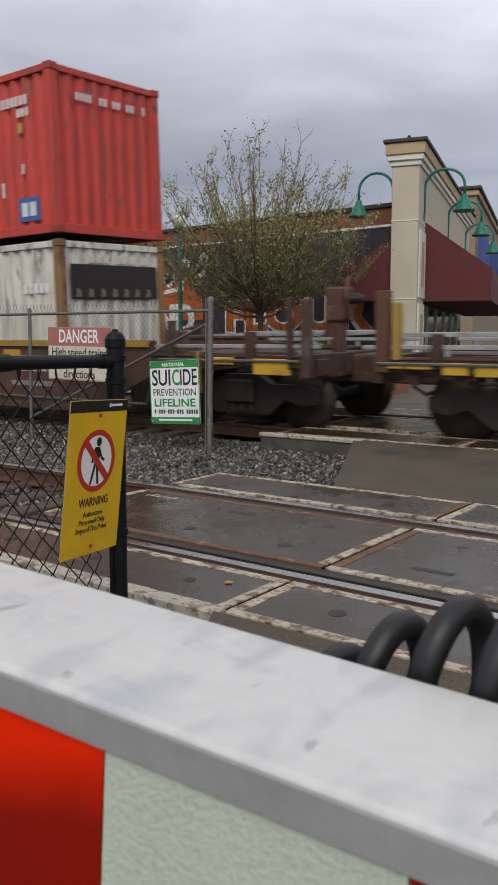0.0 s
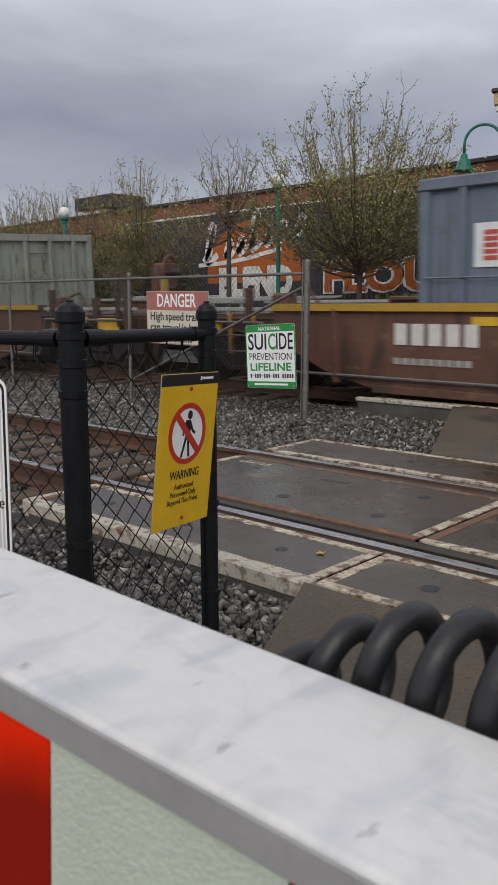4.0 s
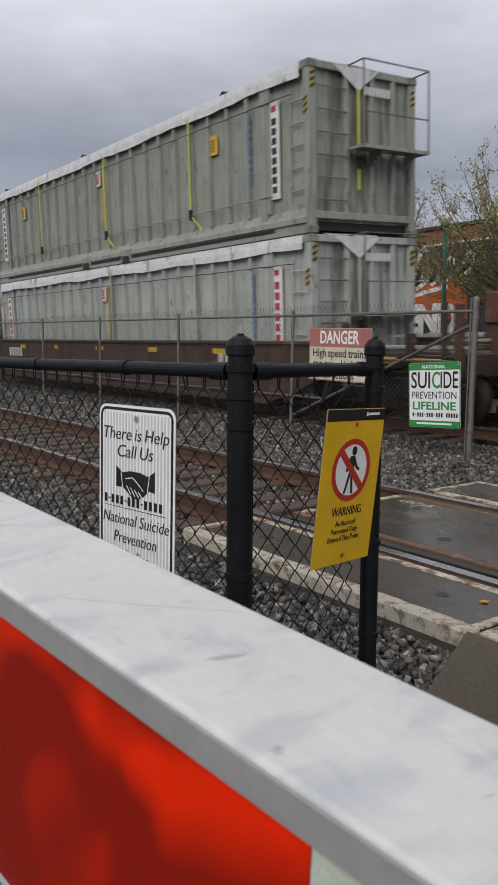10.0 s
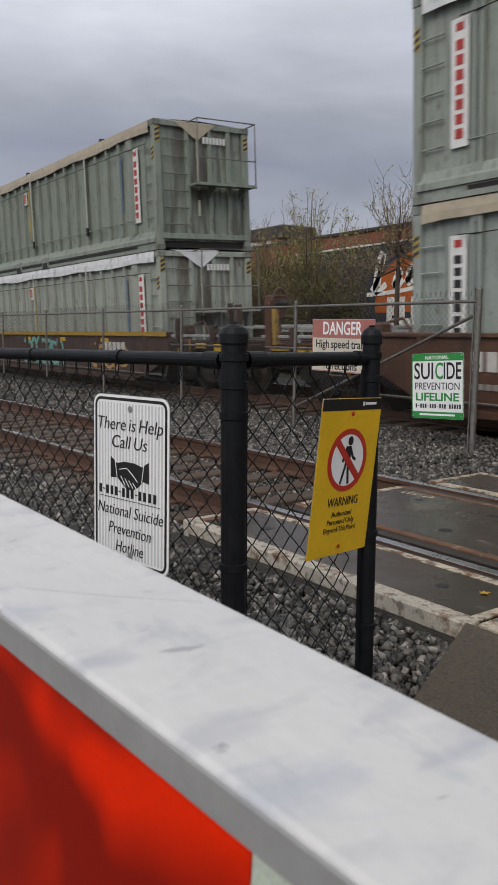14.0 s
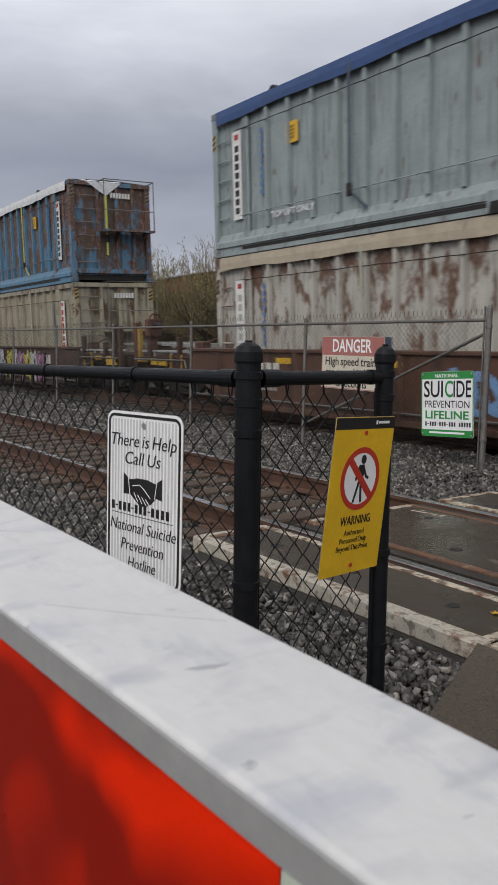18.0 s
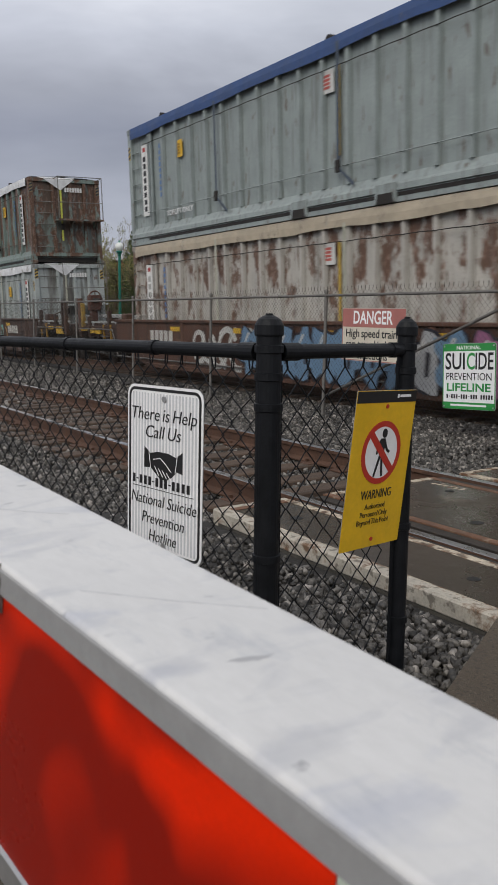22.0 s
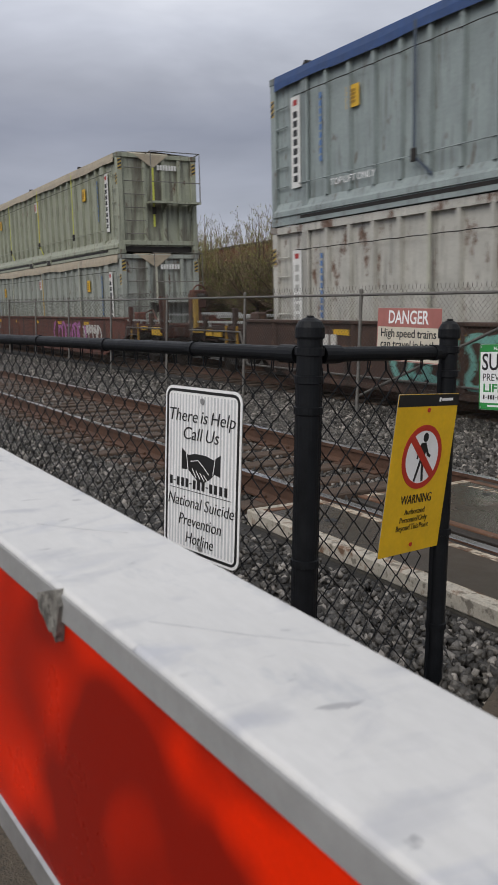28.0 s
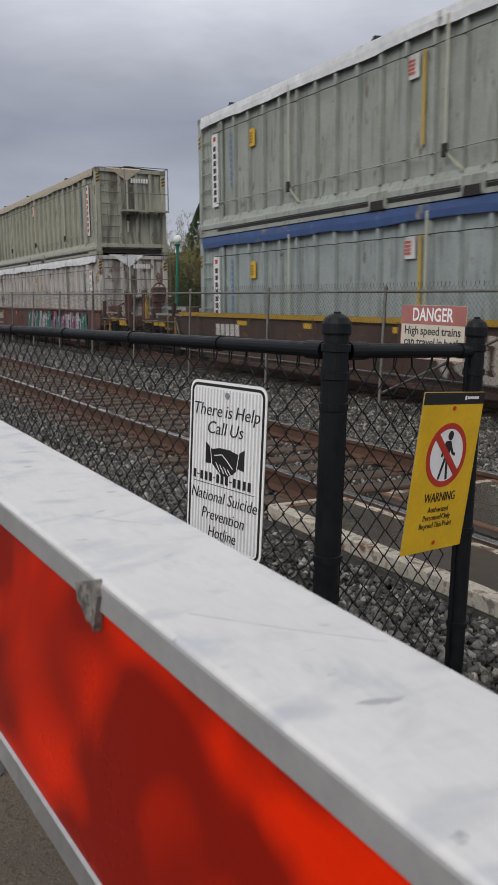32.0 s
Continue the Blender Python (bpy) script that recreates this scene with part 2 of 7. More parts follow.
M["plank_top"] = mat("weathered_white_plastic", (0.64, 0.635, 0.63), 0.42, var=0.05, scale=5, bump=0.05, bscale=40, stain=((0.5, 0.51, 0.53), 0.56, 7.0), stretch=(1.0, 2.2, 1))
M["plank_scuff"] = mat("plank_scuff", (0.5, 0.5, 0.51), 0.5, var=0.2, scale=40, bump=0)
M["plank_lip"] = mat("grey_plastic_edge", (0.3, 0.3, 0.3), 0.5, var=0.1, scale=12, bump=0.08, bscale=60, stain=((0.25, 0.25, 0.26), 0.63, 12))
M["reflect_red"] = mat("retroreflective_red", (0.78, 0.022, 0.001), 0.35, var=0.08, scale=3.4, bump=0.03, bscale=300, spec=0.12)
M["reflect_white"] = mat("retroreflective_white", (0.42, 0.5, 0.42), 0.4, var=0.12, scale=12, bump=0.25, bscale=260)
M["flap"] = mat("torn_sheeting", (0.2, 0.19, 0.17), 0.7, var=0.4, scale=60, bump=0.3, bscale=200, stain=((0.06, 0.055, 0.05), 0.5, 90))
M["rubber"] = mat("black_rubber", (0.016, 0.016, 0.018), 0.5, var=0.2, bump=0.1, bscale=200)
M["paint"] = mat("container_paint", (1, 1, 1), 0.5, var=0.14, scale=1.6, bump=0.12, bscale=30, tint=True, streak=((0.11, 0.05, 0.026), 3.0), stain=((0.3, 0.28, 0.22), 0.7, 1.8))
M["paint_end"] = mat("container_end_paint", (1, 1, 1), 0.5, var=0.14, scale=1.6, bump=0.12, bscale=30, tint=True, streak=((0.11, 0.05, 0.026), 3.0), stain=((0.3, 0.28, 0.22), 0.7, 1.8))
M["tarp"] = mat("tarpaulin", (1, 1, 1), 0.55, var=0.14, scale=3, bump=0.5, bscale=9, tint=True, streak=((0.2, 0.17, 0.13), 2.0))
M["car_brown"] = mat("car_paint", (1, 1, 1), 0.6, var=0.25, scale=1.7, bump=0.15, bscale=30, tint=True, streak=((0.05, 0.035, 0.025), 2.0))
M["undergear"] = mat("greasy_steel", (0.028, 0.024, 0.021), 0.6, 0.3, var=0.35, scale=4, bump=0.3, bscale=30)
M["wheel"] = mat("wheel_steel", (0.05, 0.038, 0.03), 0.55, 0.5, var=0.3, scale=6, bump=0.2)
M["decal"] = mat("decal", (1, 1, 1), 0.5, var=0.1, scale=8, bump=0.02, tint=True)
M["brick"] = mat("brick", (0.27, 0.095, 0.05), 0.85, var=0.3, scale=2.5, bump=0.4, bscale=25)
M["mural_white"] = mat("mural_white", (0.74, 0.73, 0.7), 0.7, var=0.2, scale=3, bump=0.3, bscale=20, stain=((0.2, 0.19, 0.18), 0.64, 4))
M["stucco"] = mat("stucco", (0.52, 0.47, 0.37), 0.85, var=0.08, scale=1.5, bump=0.3, bscale=60)
M["stucco_tan"] = mat("stucco_tan", (0.48, 0.36, 0.22), 0.85, var=0.08, scale=2, bump=0.3, bscale=60)
M["stucco_white"] = mat("stucco_white", (0.74, 0.72, 0.67), 0.8, var=0.06, scale=2, bump=0.2, bscale=60)
M["dark_roof"] = mat("dark_metal", (0.05, 0.045, 0.045), 0.55, 0.3, var=0.15, bump=0.1)
M["awning"] = mat("awning_canvas", (0.105, 0.018, 0.02), 0.75, var=0.1, scale=2, bump=0.15, bscale=120)
M["lamp_green"] = mat("green_enamel", (0.012, 0.16, 0.115), 0.4, var=0.12, scale=8, bump=0.05)
M["lamp_globe"] = mat("frosted_globe", (0.75, 0.77, 0.74), 0.3, var=0.05, bump=0)
M["bark"] = mat("bark", (0.075, 0.058, 0.045), 0.9, var=0.3, scale=8, bump=0.5, bscale=40, stretch=(1, 1, 0.3))
M["twig"] = mat("twig", (0.17, 0.115, 0.08), 0.85, var=0.25, scale=5, bump=0)
# leaf at under half brightness: the crown's inner shade in its colour; hedge too
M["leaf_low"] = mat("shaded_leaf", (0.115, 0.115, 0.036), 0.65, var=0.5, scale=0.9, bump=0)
M["leaf"] = mat("young_leaf", (0.25, 0.25, 0.075), 0.6, var=0.5, scale=0.9, bump=0)
M["leaf_dark"] = mat("evergreen", (0.06, 0.085, 0.03), 0.7, var=0.45, scale=1.5, bump=0)
M["glass"] = mat("window_glass", (0.03, 0.035, 0.04), 0.08, var=0.05, bump=0, spec=0.8)
M["blue_sign"] = mat("blue_banner", (0.05, 0.08, 0.28), 0.5, var=0.1, bump=0.05)
M["wood_yellow"] = mat("yellow_paint", (0.6, 0.36, 0.03), 0.55, var=0.2, scale=3, bump=0.1, stain=((0.2, 0.1, 0.03), 0.6, 5))
M["far_green"] = mat("distant_foliage", (0.05, 0.055, 0.025), 0.9, var=0.4, scale=0.6, bump=0.5, bscale=4)



def overlay(m, colour, th, width, scale, stretch=(1, 1, 1), distort=0.0, most=1.0, detail=6.0):
    """One more layer of marks over a surface: colour where a noise passes a threshold."""
    nt = m.node_tree
    N, L = nt.nodes.new, nt.links.new
    b = nt.nodes["Principled BSDF"]
    src = b.inputs["Base Color"].links[0].from_socket
    tc, mp, n, r, mx = N("ShaderNodeTexCoord"), N("ShaderNodeMapping"), N("ShaderNodeTexNoise"), N("ShaderNodeMapRange"), N("ShaderNodeMixRGB")
    mp.inputs["Scale"].default_value = stretch
    L(tc.outputs["Object"], mp.inputs[0])
    L(mp.outputs[0], n.inputs["Vector"])
    n.inputs["Scale"].default_value, n.inputs["Detail"].default_value, n.inputs["Distortion"].default_value = scale, detail, distort
    for k, v in (("From Min", th), ("From Max", th + width), ("To Max", most)):
        r.inputs[k].default_value = v
    L(n.outputs["Fac"], r.inputs["Value"])
    L(r.outputs[0], mx.inputs[0])
    L(src, mx.inputs[1])
    mx.inputs[2].default_value = (*colour, 1)
    L(mx.outputs[0], b.inputs["Base Color"])


def honeycomb(m):
    """Fine cells of reflective sheeting."""
    nt = m.node_tree
    N, L = nt.nodes.new, nt.links.new
    b = nt.nodes["Principled BSDF"]
    tc, vo, r, mx = N("ShaderNodeTexCoord"), N("ShaderNodeTexVoronoi"), N("ShaderNodeMapRange"), N("ShaderNodeMixRGB")
    vo.feature = "DISTANCE_TO_EDGE"
    vo.inputs["Scale"].default_value, vo.inputs["Randomness"].default_value = 260.0, 0.12
    L(tc.outputs["Object"], vo.inputs["Vector"])
    for k, v in (("From Min", 0.03), ("From Max", 0.16), ("To Min", 0.7), ("To Max", 0.0)):
        r.inputs[k].default_value = v
    L(vo.outputs["Distance"], r.inputs["Value"])
    L(r.outputs[0], mx.inputs[0])
    L(b.inputs["Base Color"].links[0].from_socket, mx.inputs[1])
    mx.inputs[2].default_value = (0.6, 0.64, 0.55, 1)
    L(mx.outputs[0], b.inputs["Base Color"])


honeycomb(M["reflect_white"])
overlay(M["plank_top"], (0.4, 0.41, 0.45), 0.54, 0.16, 14.0, (1.7, 0.7, 1), 0.5, 0.55)
overlay(M["plank_top"], (0.25, 0.25, 0.27), 0.66, 0.06, 34.0, (1.5, 0.6, 1), 0.3, 0.6)
overlay(M["plank_top"], (0.33, 0.36, 0.46), 0.6, 0.12, 6.0, (2.2, 1.2, 1), 0.8, 0.4)
overlay(M["paint"], (0.07, 0.065, 0.052), 0.54, 0.12, 13.0, (1, 1, 0.06), 0.2, 0.45)
overlay(M["paint_end"], (0.075, 0.058, 0.042), 0.46, 0.16, 2.6, (1, 1, 0.16), 0.2, 0.8)
overlay(M["paint_end"], (0.05, 0.04, 0.032), 0.52, 0.12, 9.0, (1, 1, 0.1), 0.2, 0.6)
overlay(M["paint"], (0.1, 0.06, 0.035), 0.62, 0.07, 9.0, (1, 1, 0.3), 0.3, 0.7)
overlay(M["car_brown"], (0.03, 0.022, 0.017), 0.52, 0.14, 3.0, (1, 1, 0.3), 0.4, 0.7)
overlay(M["car_brown"], (0.2, 0.11, 0.06), 0.6, 0.08, 7.0, (0.5, 1, 1), 0.4, 0.5)
overlay(M["white_edge"], (0.1, 0.085, 0.065), 0.55, 0.08, 18.0, most=0.7)
# dark mirrored shapes on the glossy red sheet, put into its colour as swirls
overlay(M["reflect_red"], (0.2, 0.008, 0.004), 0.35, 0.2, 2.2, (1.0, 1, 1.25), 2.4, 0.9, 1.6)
overlay(M["edge_steel"], (0.07, 0.045, 0.03), 0.55, 0.07, 16.0, most=0.75)
overlay(M["asphalt"], (0.2, 0.165, 0.12), 0.58, 0.06, 80.0, most=0.4)
overlay(M["asphalt"], (0.03, 0.026, 0.022), 0.57, 0.06, 60.0, most=0.55)
overlay(M["concrete"], (0.16, 0.125, 0.095), 0.6, 0.1, 3.0, (1, 2.0, 1), 0.6, 0.6)
overlay(M["concrete"], (0.03, 0.026, 0.022), 0.6, 0.06, 40.0, most=0.7)
overlay(M["black_vinyl"], (0.05, 0.048, 0.044), 0.7, 0.06, 30.0, most=0.4)

# ---- mesh building ----


class Geo:
    """Collects vertices and faces; box, cylinder, tube, prism."""

    def __init__(self):
        self.v, self.f, self.smooth = [], [], False

    def add(self, verts, faces):
        k = len(self.v)
        self.v.extend(verts)
        self.f.extend(tuple(i + k for i in f) for f in faces)
        return self

    def box(self, x0, x1, y0, y1, z0, z1, b=0.0):
        if b <= 0:
            vs = [(x, y, z) for x in (x0, x1) for y in (y0, y1) for z in (z0, z1)]
            return self.add(vs, [(0, 1, 3, 2), (4, 6, 7, 5), (0, 4, 5, 1), (2, 3, 7, 6), (0, 2, 6, 4), (1, 5, 7, 3)])
        b = min(b, (x1 - x0) * 0.45, (y1 - y0) * 0.45, (z1 - z0) * 0.45)
        vs, idx = [], {}
        for sx in (0, 1):
            for sy in (0, 1):
                for sz in (0, 1):
                    X, Y, Z = (x0, x1)[sx], (y0, y1)[sy], (z0, z1)[sz]
                    dx, dy, dz = (b, -b)[sx], (b, -b)[sy], (b, -b)[sz]
                    for ax, p in enumerate(((X, Y + dy, Z + dz), (X + dx, Y, Z + dz), (X + dx, Y + dy, Z))):
                        idx[sx, sy, sz, ax] = len(vs)
                        vs.append(p)
        fs = []
        for ax in range(3):
            for s in (0, 1):
                q = []
                for u, w in ((0, 0), (1, 0), (1, 1), (0, 1)):
                    c = [0, 0, 0]
                    c[ax] = s
                    c[(ax + 1) % 3], c[(ax + 2) % 3] = u, w
                    q.append(idx[(*c, ax)])
                fs.append(tuple(q) if s else tuple(reversed(q)))
        for ax in range(3):
            a1, a2 = (ax + 1) % 3, (ax + 2) % 3
            for u in (0, 1):
                for w in (0, 1):
                    c0, c1 = [0, 0, 0], [0, 0, 0]
                    c0[a1] = c1[a1] = u
                    c0[a2] = c1[a2] = w
                    c1[ax] = 1
                    q = (idx[(*c0, a1)], idx[(*c1, a1)], idx[(*c1, a2)], idx[(*c0, a2)])
                    fs.append(q if u == w else tuple(reversed(q)))
        for sx in (0, 1):
            for sy in (0, 1):
                for sz in (0, 1):
                    q = tuple(idx[sx, sy, sz, ax] for ax in range(3))
                    fs.append(q if (sx + sy + sz) % 2 else tuple(reversed(q)))
        return self.add(vs, fs)

    def tube(self, pts, r, n=8, caps=True):
        """A tube along points; r a radius or one a point."""
        pts = [Vector(p) for p in pts]
        rs = r if isinstance(r, (list, tuple)) else [r] * len(pts)
        k = len(self.v)
        up = None
        for i, p in enumerate(pts):
            d = (pts[min(i + 1, len(pts) - 1)] - pts[max(i - 1, 0)]).normalized()
            if up is None:
                up = d.orthogonal().normalized()
            else:
                up = (up - d * up.dot(d))
                up = up.normalized() if up.length > 1e-6 else d.orthogonal().normalized()
            w = d.cross(up)
            for j in range(n):
                a = 2 * math.pi * j / n
                self.v.append(tuple(p + (up * math.cos(a) + w * math.sin(a)) * rs[i]))
        for i in range(len(pts) - 1):
            for j in range(n):
                a, b = k + i * n + j, k + i * n + (j + 1) % n
                self.f.append((a, b, b + n, a + n))
        if caps:
            self.f.append(tuple(k + j for j in reversed(range(n))))
            e = k + (len(pts) - 1) * n
            self.f.append(tuple(e + j for j in range(n)))
        return self

    def lathe(self, prof, n=20, at=(0, 0, 0), axis="z"):
        """Revolve (radius, height) pairs."""
        k = len(self.v)
        for r, h in prof:
            for j in range(n):
                a = 2 * math.pi * j / n
                c, s = r * math.cos(a), r * math.sin(a)
                p = (c, s, h) if axis == "z" else ((c, h, s) if axis == "y" else (h, c, s))
                self.v.append((p[0] + at[0], p[1] + at[1], p[2] + at[2]))
        m = len(prof)
        for i in range(m - 1):
            for j in range(n):
                a, b = k + i * n + j, k + i * n + (j + 1) % n
                q = (a, b, b + n, a + n)
                self.f.append(q if axis == "z" else tuple(reversed(q)) if axis == "y" else q)
        self.f.append(tuple(k + j for j in reversed(range(n))))
        self.f.append(tuple(k + (m - 1) * n + j for j in range(n)))
        return self

    def prism(self, poly, y0, y1, axis="y"):
        """A polygon (u, w) drawn out along an axis: y gives (u, y, w), x gives (x, u, w), z gives (u, w, z)."""
        n = len(poly)

        def put(p, d):
            return {"y": (p[0], d, p[1]), "x": (d, p[0], p[1]), "z": (p[0], p[1], d)}[axis]

        vs = [put(p, y0) for p in poly] + [put(p, y1) for p in poly]
        fs = [tuple(range(n)), tuple(range(2 * n - 1, n - 1, -1))] + [(i, i + n, (i + 1) % n + n, (i + 1) % n) for i in range(n)]
        return self.add(vs, fs)

    def mesh(self, name, material, smooth=False):
        me = bpy.data.meshes.new(name)
        me.from_pydata(self.v, [], self.f)
        me.materials.append(material)
        if smooth:
            me.polygons.foreach_set("use_smooth", [True] * len(me.polygons))
        bm = bmesh.new()
        bm.from_mesh(me)
        bmesh.ops.recalc_face_normals(bm, faces=bm.faces)
        bm.to_mesh(me)
        bm.free()
        me.update()
        return me


def part(name, geo, material, parent, label="", smooth=False, color=None, at=None, kind=""):
    """Links a Geo or a mesh as one object under a thing or a part."""
    me = geo.mesh(name, material, smooth) if isinstance(geo, Geo) else geo
    ob = new(name, me)
    ob.parent = parent
    if at is not None:
        ob.matrix_basis = at
    if color:
        ob.color = color
    if label or kind:
        tagged(ob, label=label, kind=kind)
    return ob


def thing(name, label, category, m=None, group="", kind="", geo=None, material=None, smooth=False):
    """A top-level thing: an Empty at its base, or a mesh."""
    ob = new(name, geo.mesh(name, material, smooth) if geo else None)
    if m is not None:
        ob.matrix_basis = m
    return tagged(ob, label, category, group, kind)


def axes(o, xdir, zdir):
    """A pose with its x along xdir and z near zdir."""
    x = Vector(xdir).normalized()
    z = Vector(zdir)
    y = z.cross(x).normalized()
    z = x.cross(y)
    m = Matrix((x, y, z)).transposed().to_4x4()
    m.translation = o
    return m


def lettering(text, size, parent, at, material, name="word", width=None, thick=0.0008, shear=0.0, bold=0.0):
    """Words in the built-in font, each a mesh, centred together at a pose; they stand in x and z and face -y."""
    made = []
    for word in text.split():
        cu = bpy.data.curves.new(name, "FONT")
        cu.body, cu.size, cu.align_x, cu.align_y, cu.extrude, cu.shear, cu.offset = word, size, "LEFT", "CENTER", thick, shear, bold
        cu.resolution_u = 3
        tmp = bpy.data.objects.new("tmp", cu)
        scene.collection.objects.link(tmp)
        me = bpy.data.meshes.new_from_object(tmp.evaluated_get(bpy.context.evaluated_depsgraph_get()))
        bpy.data.objects.remove(tmp)
        xs = [v.co.x for v in me.vertices]
        made.append((me, min(xs), max(xs) - min(xs)))
    gap = 0.27 * size
    total = sum(w for _, _, w in made) + gap * (len(made) - 1)
    k = width / total if width else 1.0
    x = -total / 2
    for me, lo, w in made:
        for v in me.vertices:
            v.co = Vector(((v.co.x - lo) * k, -v.co.z, v.co.y))
        me.materials.clear()
        me.materials.append(material)
        me.name = name
        ob = new(name, me)
        ob.parent = parent
        ob.matrix_basis = at @ Matrix.Translation((x * k, 0, 0))
        x += w + gap


# ---- ground and tracks ----
RNG = random.Random(4)
FAR_Z = 0.19
NEAR_CANT, FAR_CANT, GRADE = 0.0253, 0.045, 0.006  # the curve's cant of both tracks, the line's rise
NEAR_RAILS, FAR_RAILS = (4.0, 5.505), (9.8175, 11.3225)
JOINT_X = (-4.09, -1.62, 0.85, 3.32, 5.79)


def canted(y, z, cant, grade=0.0, x=0.0):
    """A pose that tilts the track's plane about its own line."""
    turn = Euler((cant, grade, 0)).to_matrix().to_4x4()
    return Matrix.Translation((x, y, z)) @ turn @ Matrix.Translation((-x, -y, 0))


def slab(name, poly, z0, z1, material, label, category=""):
    return tagged(new(name, Geo().prism(poly, z0, z1, "z").mesh(name, material)), label, category, kind="structure")


slab("ground", [(-1500, -1500), (1500, -1500), (1500, 1500), (-1500, 1500)], -0.6, -0.22, M["ballast_bed"], "dark crushed-stone ground along the railway line")
slab("ground_shoulder", [(-0.95, 1.6), (-1.0, 3.27), (-4.3, 3.27), (-5.0, 2.6), (-12, 2.2), (-12, 0.0), (-2.4, 0.6)], -0.26, -0.115, M["ballast_bed"], "packed dark stone shoulder beside the track")
slab("pavement_near", [(-0.98, 2.12), (-1.63, 3.27), (9, 3.27), (9, -9), (-9, -9), (-9, 0.2), (-2.3, 0.9)], -0.24, -0.004, M["asphalt"], "worn asphalt footpath leading to the crossing")
ramp = Geo().add([(-2.87, 6.31, -0.24), (-4.28, 9.05, -0.24), (12, 9.05, -0.24), (12, 6.31, -0.24), (-2.87, 6.31, 0.056), (-4.28, 9.05, 0.117), (12, 9.05, 0.117), (12, 6.31, 0.056)], [(3, 2, 1, 0), (4, 5, 6, 7), (0, 1, 5, 4), (1, 2, 6, 5), (2, 3, 7, 6), (3, 0, 4, 7)])
tagged(new("pavement_between_tracks", ramp.mesh("pavement_between_tracks", M["asphalt"])), "damp asphalt ramp between the two tracks", "", kind="structure")
slab("road", [(-9.0, 12.6), (-14, 25.0), (-11.0, 70), (30, 70), (30, 12.6)], -0.24, 0.2, M["asphalt"], "asphalt street beyond the tracks")
slab("pavement_far", [(-75, 19.0), (-75, 27.4), (-11.6, 27.4), (-11.6, 22.0), (-13, 19.0)], -0.24, 0.28, M["concrete_side"], "concrete pavement in front of the brick building")


def rail(parent, y, x0, x1, name="rail"):
    g = Geo()
    sec = [(-0.07, -0.17), (0.07, -0.17), (0.07, -0.155), (0.012, -0.13), (0.012, -0.045), (0.036, -0.035), (0.036, -0.004), (-0.036, -0.004), (-0.036, -0.035), (-0.012, -0.045), (-0.012, -0.13), (-0.07, -0.155)]
    g.prism([(y + a, b) for a, b in sec], x0, x1, "x")
    r = part(name, g, M["rail"], parent, "rust-brown steel rail")
    part("rail_head", Geo().box(x0, x1, y - 0.034, y + 0.034, -0.006, 0.0, 0.003), M["rail_head"], r, "worn shiny running surface")
    return r


track_near = tagged(new("track_near"), "railway track with rusty rails on wooden sleepers", "track", kind="structure")
track_far = tagged(new("track_far"), "second railway track under the passing train", "track", kind="structure")
for y in NEAR_RAILS:
    rail(track_near, y, -160, 40)
for y in FAR_RAILS:
    rail(track_far, y, -152, 28)
part("track_bed", Geo().box(-152, -12.5, 8.95, 12.2, -1.2, -0.2), M["ballast_bed"], track_far, "raised dark stone bed")
track_beyond = tagged(new("track_beyond"), "level ends of the second track, far along the line", "track", kind="structure")
for x0, x1, dz in ((-640, -152, 0.84), (28, 640, -0.24)):
    for y in FAR_RAILS:
        rail(track_beyond, y, x0, x1).matrix_basis = Matrix.Translation((0, 0, dz))
    part("track_bed", Geo().box(x0, x1, 8.95, 12.2, -1.2 + dz, -0.16 + dz), M["ballast_bed"], track_beyond, "dark stone bed")
track_beyond.matrix_basis = canted(10.57, FAR_Z, FAR_CANT)
TIE = Geo().box(-0.115, 0.115, -1.3, 1.3, -0.33, -0.165, 0.012).mesh("sleeper", M["tie"])
PLATE = Geo().box(-0.09, 0.09, -0.17, 0.17, -0.168, -0.15, 0.004).box(-0.07, -0.04, -0.1, -0.075, -0.15, -0.125).box(0.04, 0.07, 0.075, 0.1, -0.15, -0.125).mesh("tie_plate", M["rail"])
x = -4.4
while x > -62:
    t = part("sleeper", TIE, None, track_near, at=pose(x, 4.7525 + RNG.uniform(-0.03, 0.03), RNG.uniform(-0.01, 0.01), 0, 0, RNG.uniform(-1.2, 1.2)))
    if x > -15:
        for y in NEAR_RAILS:
            part("tie_plate", PLATE, None, track_near, at=pose(x, y, 0, 0, 0, RNG.uniform(-2, 2)))
    x -= 0.5
x = -7.2
while x > -40:
    part("sleeper", TIE, None, track_far, at=pose(x, 10.57, 0.0, 0, 0, RNG.uniform(-1, 1)))
    x -= 0.52


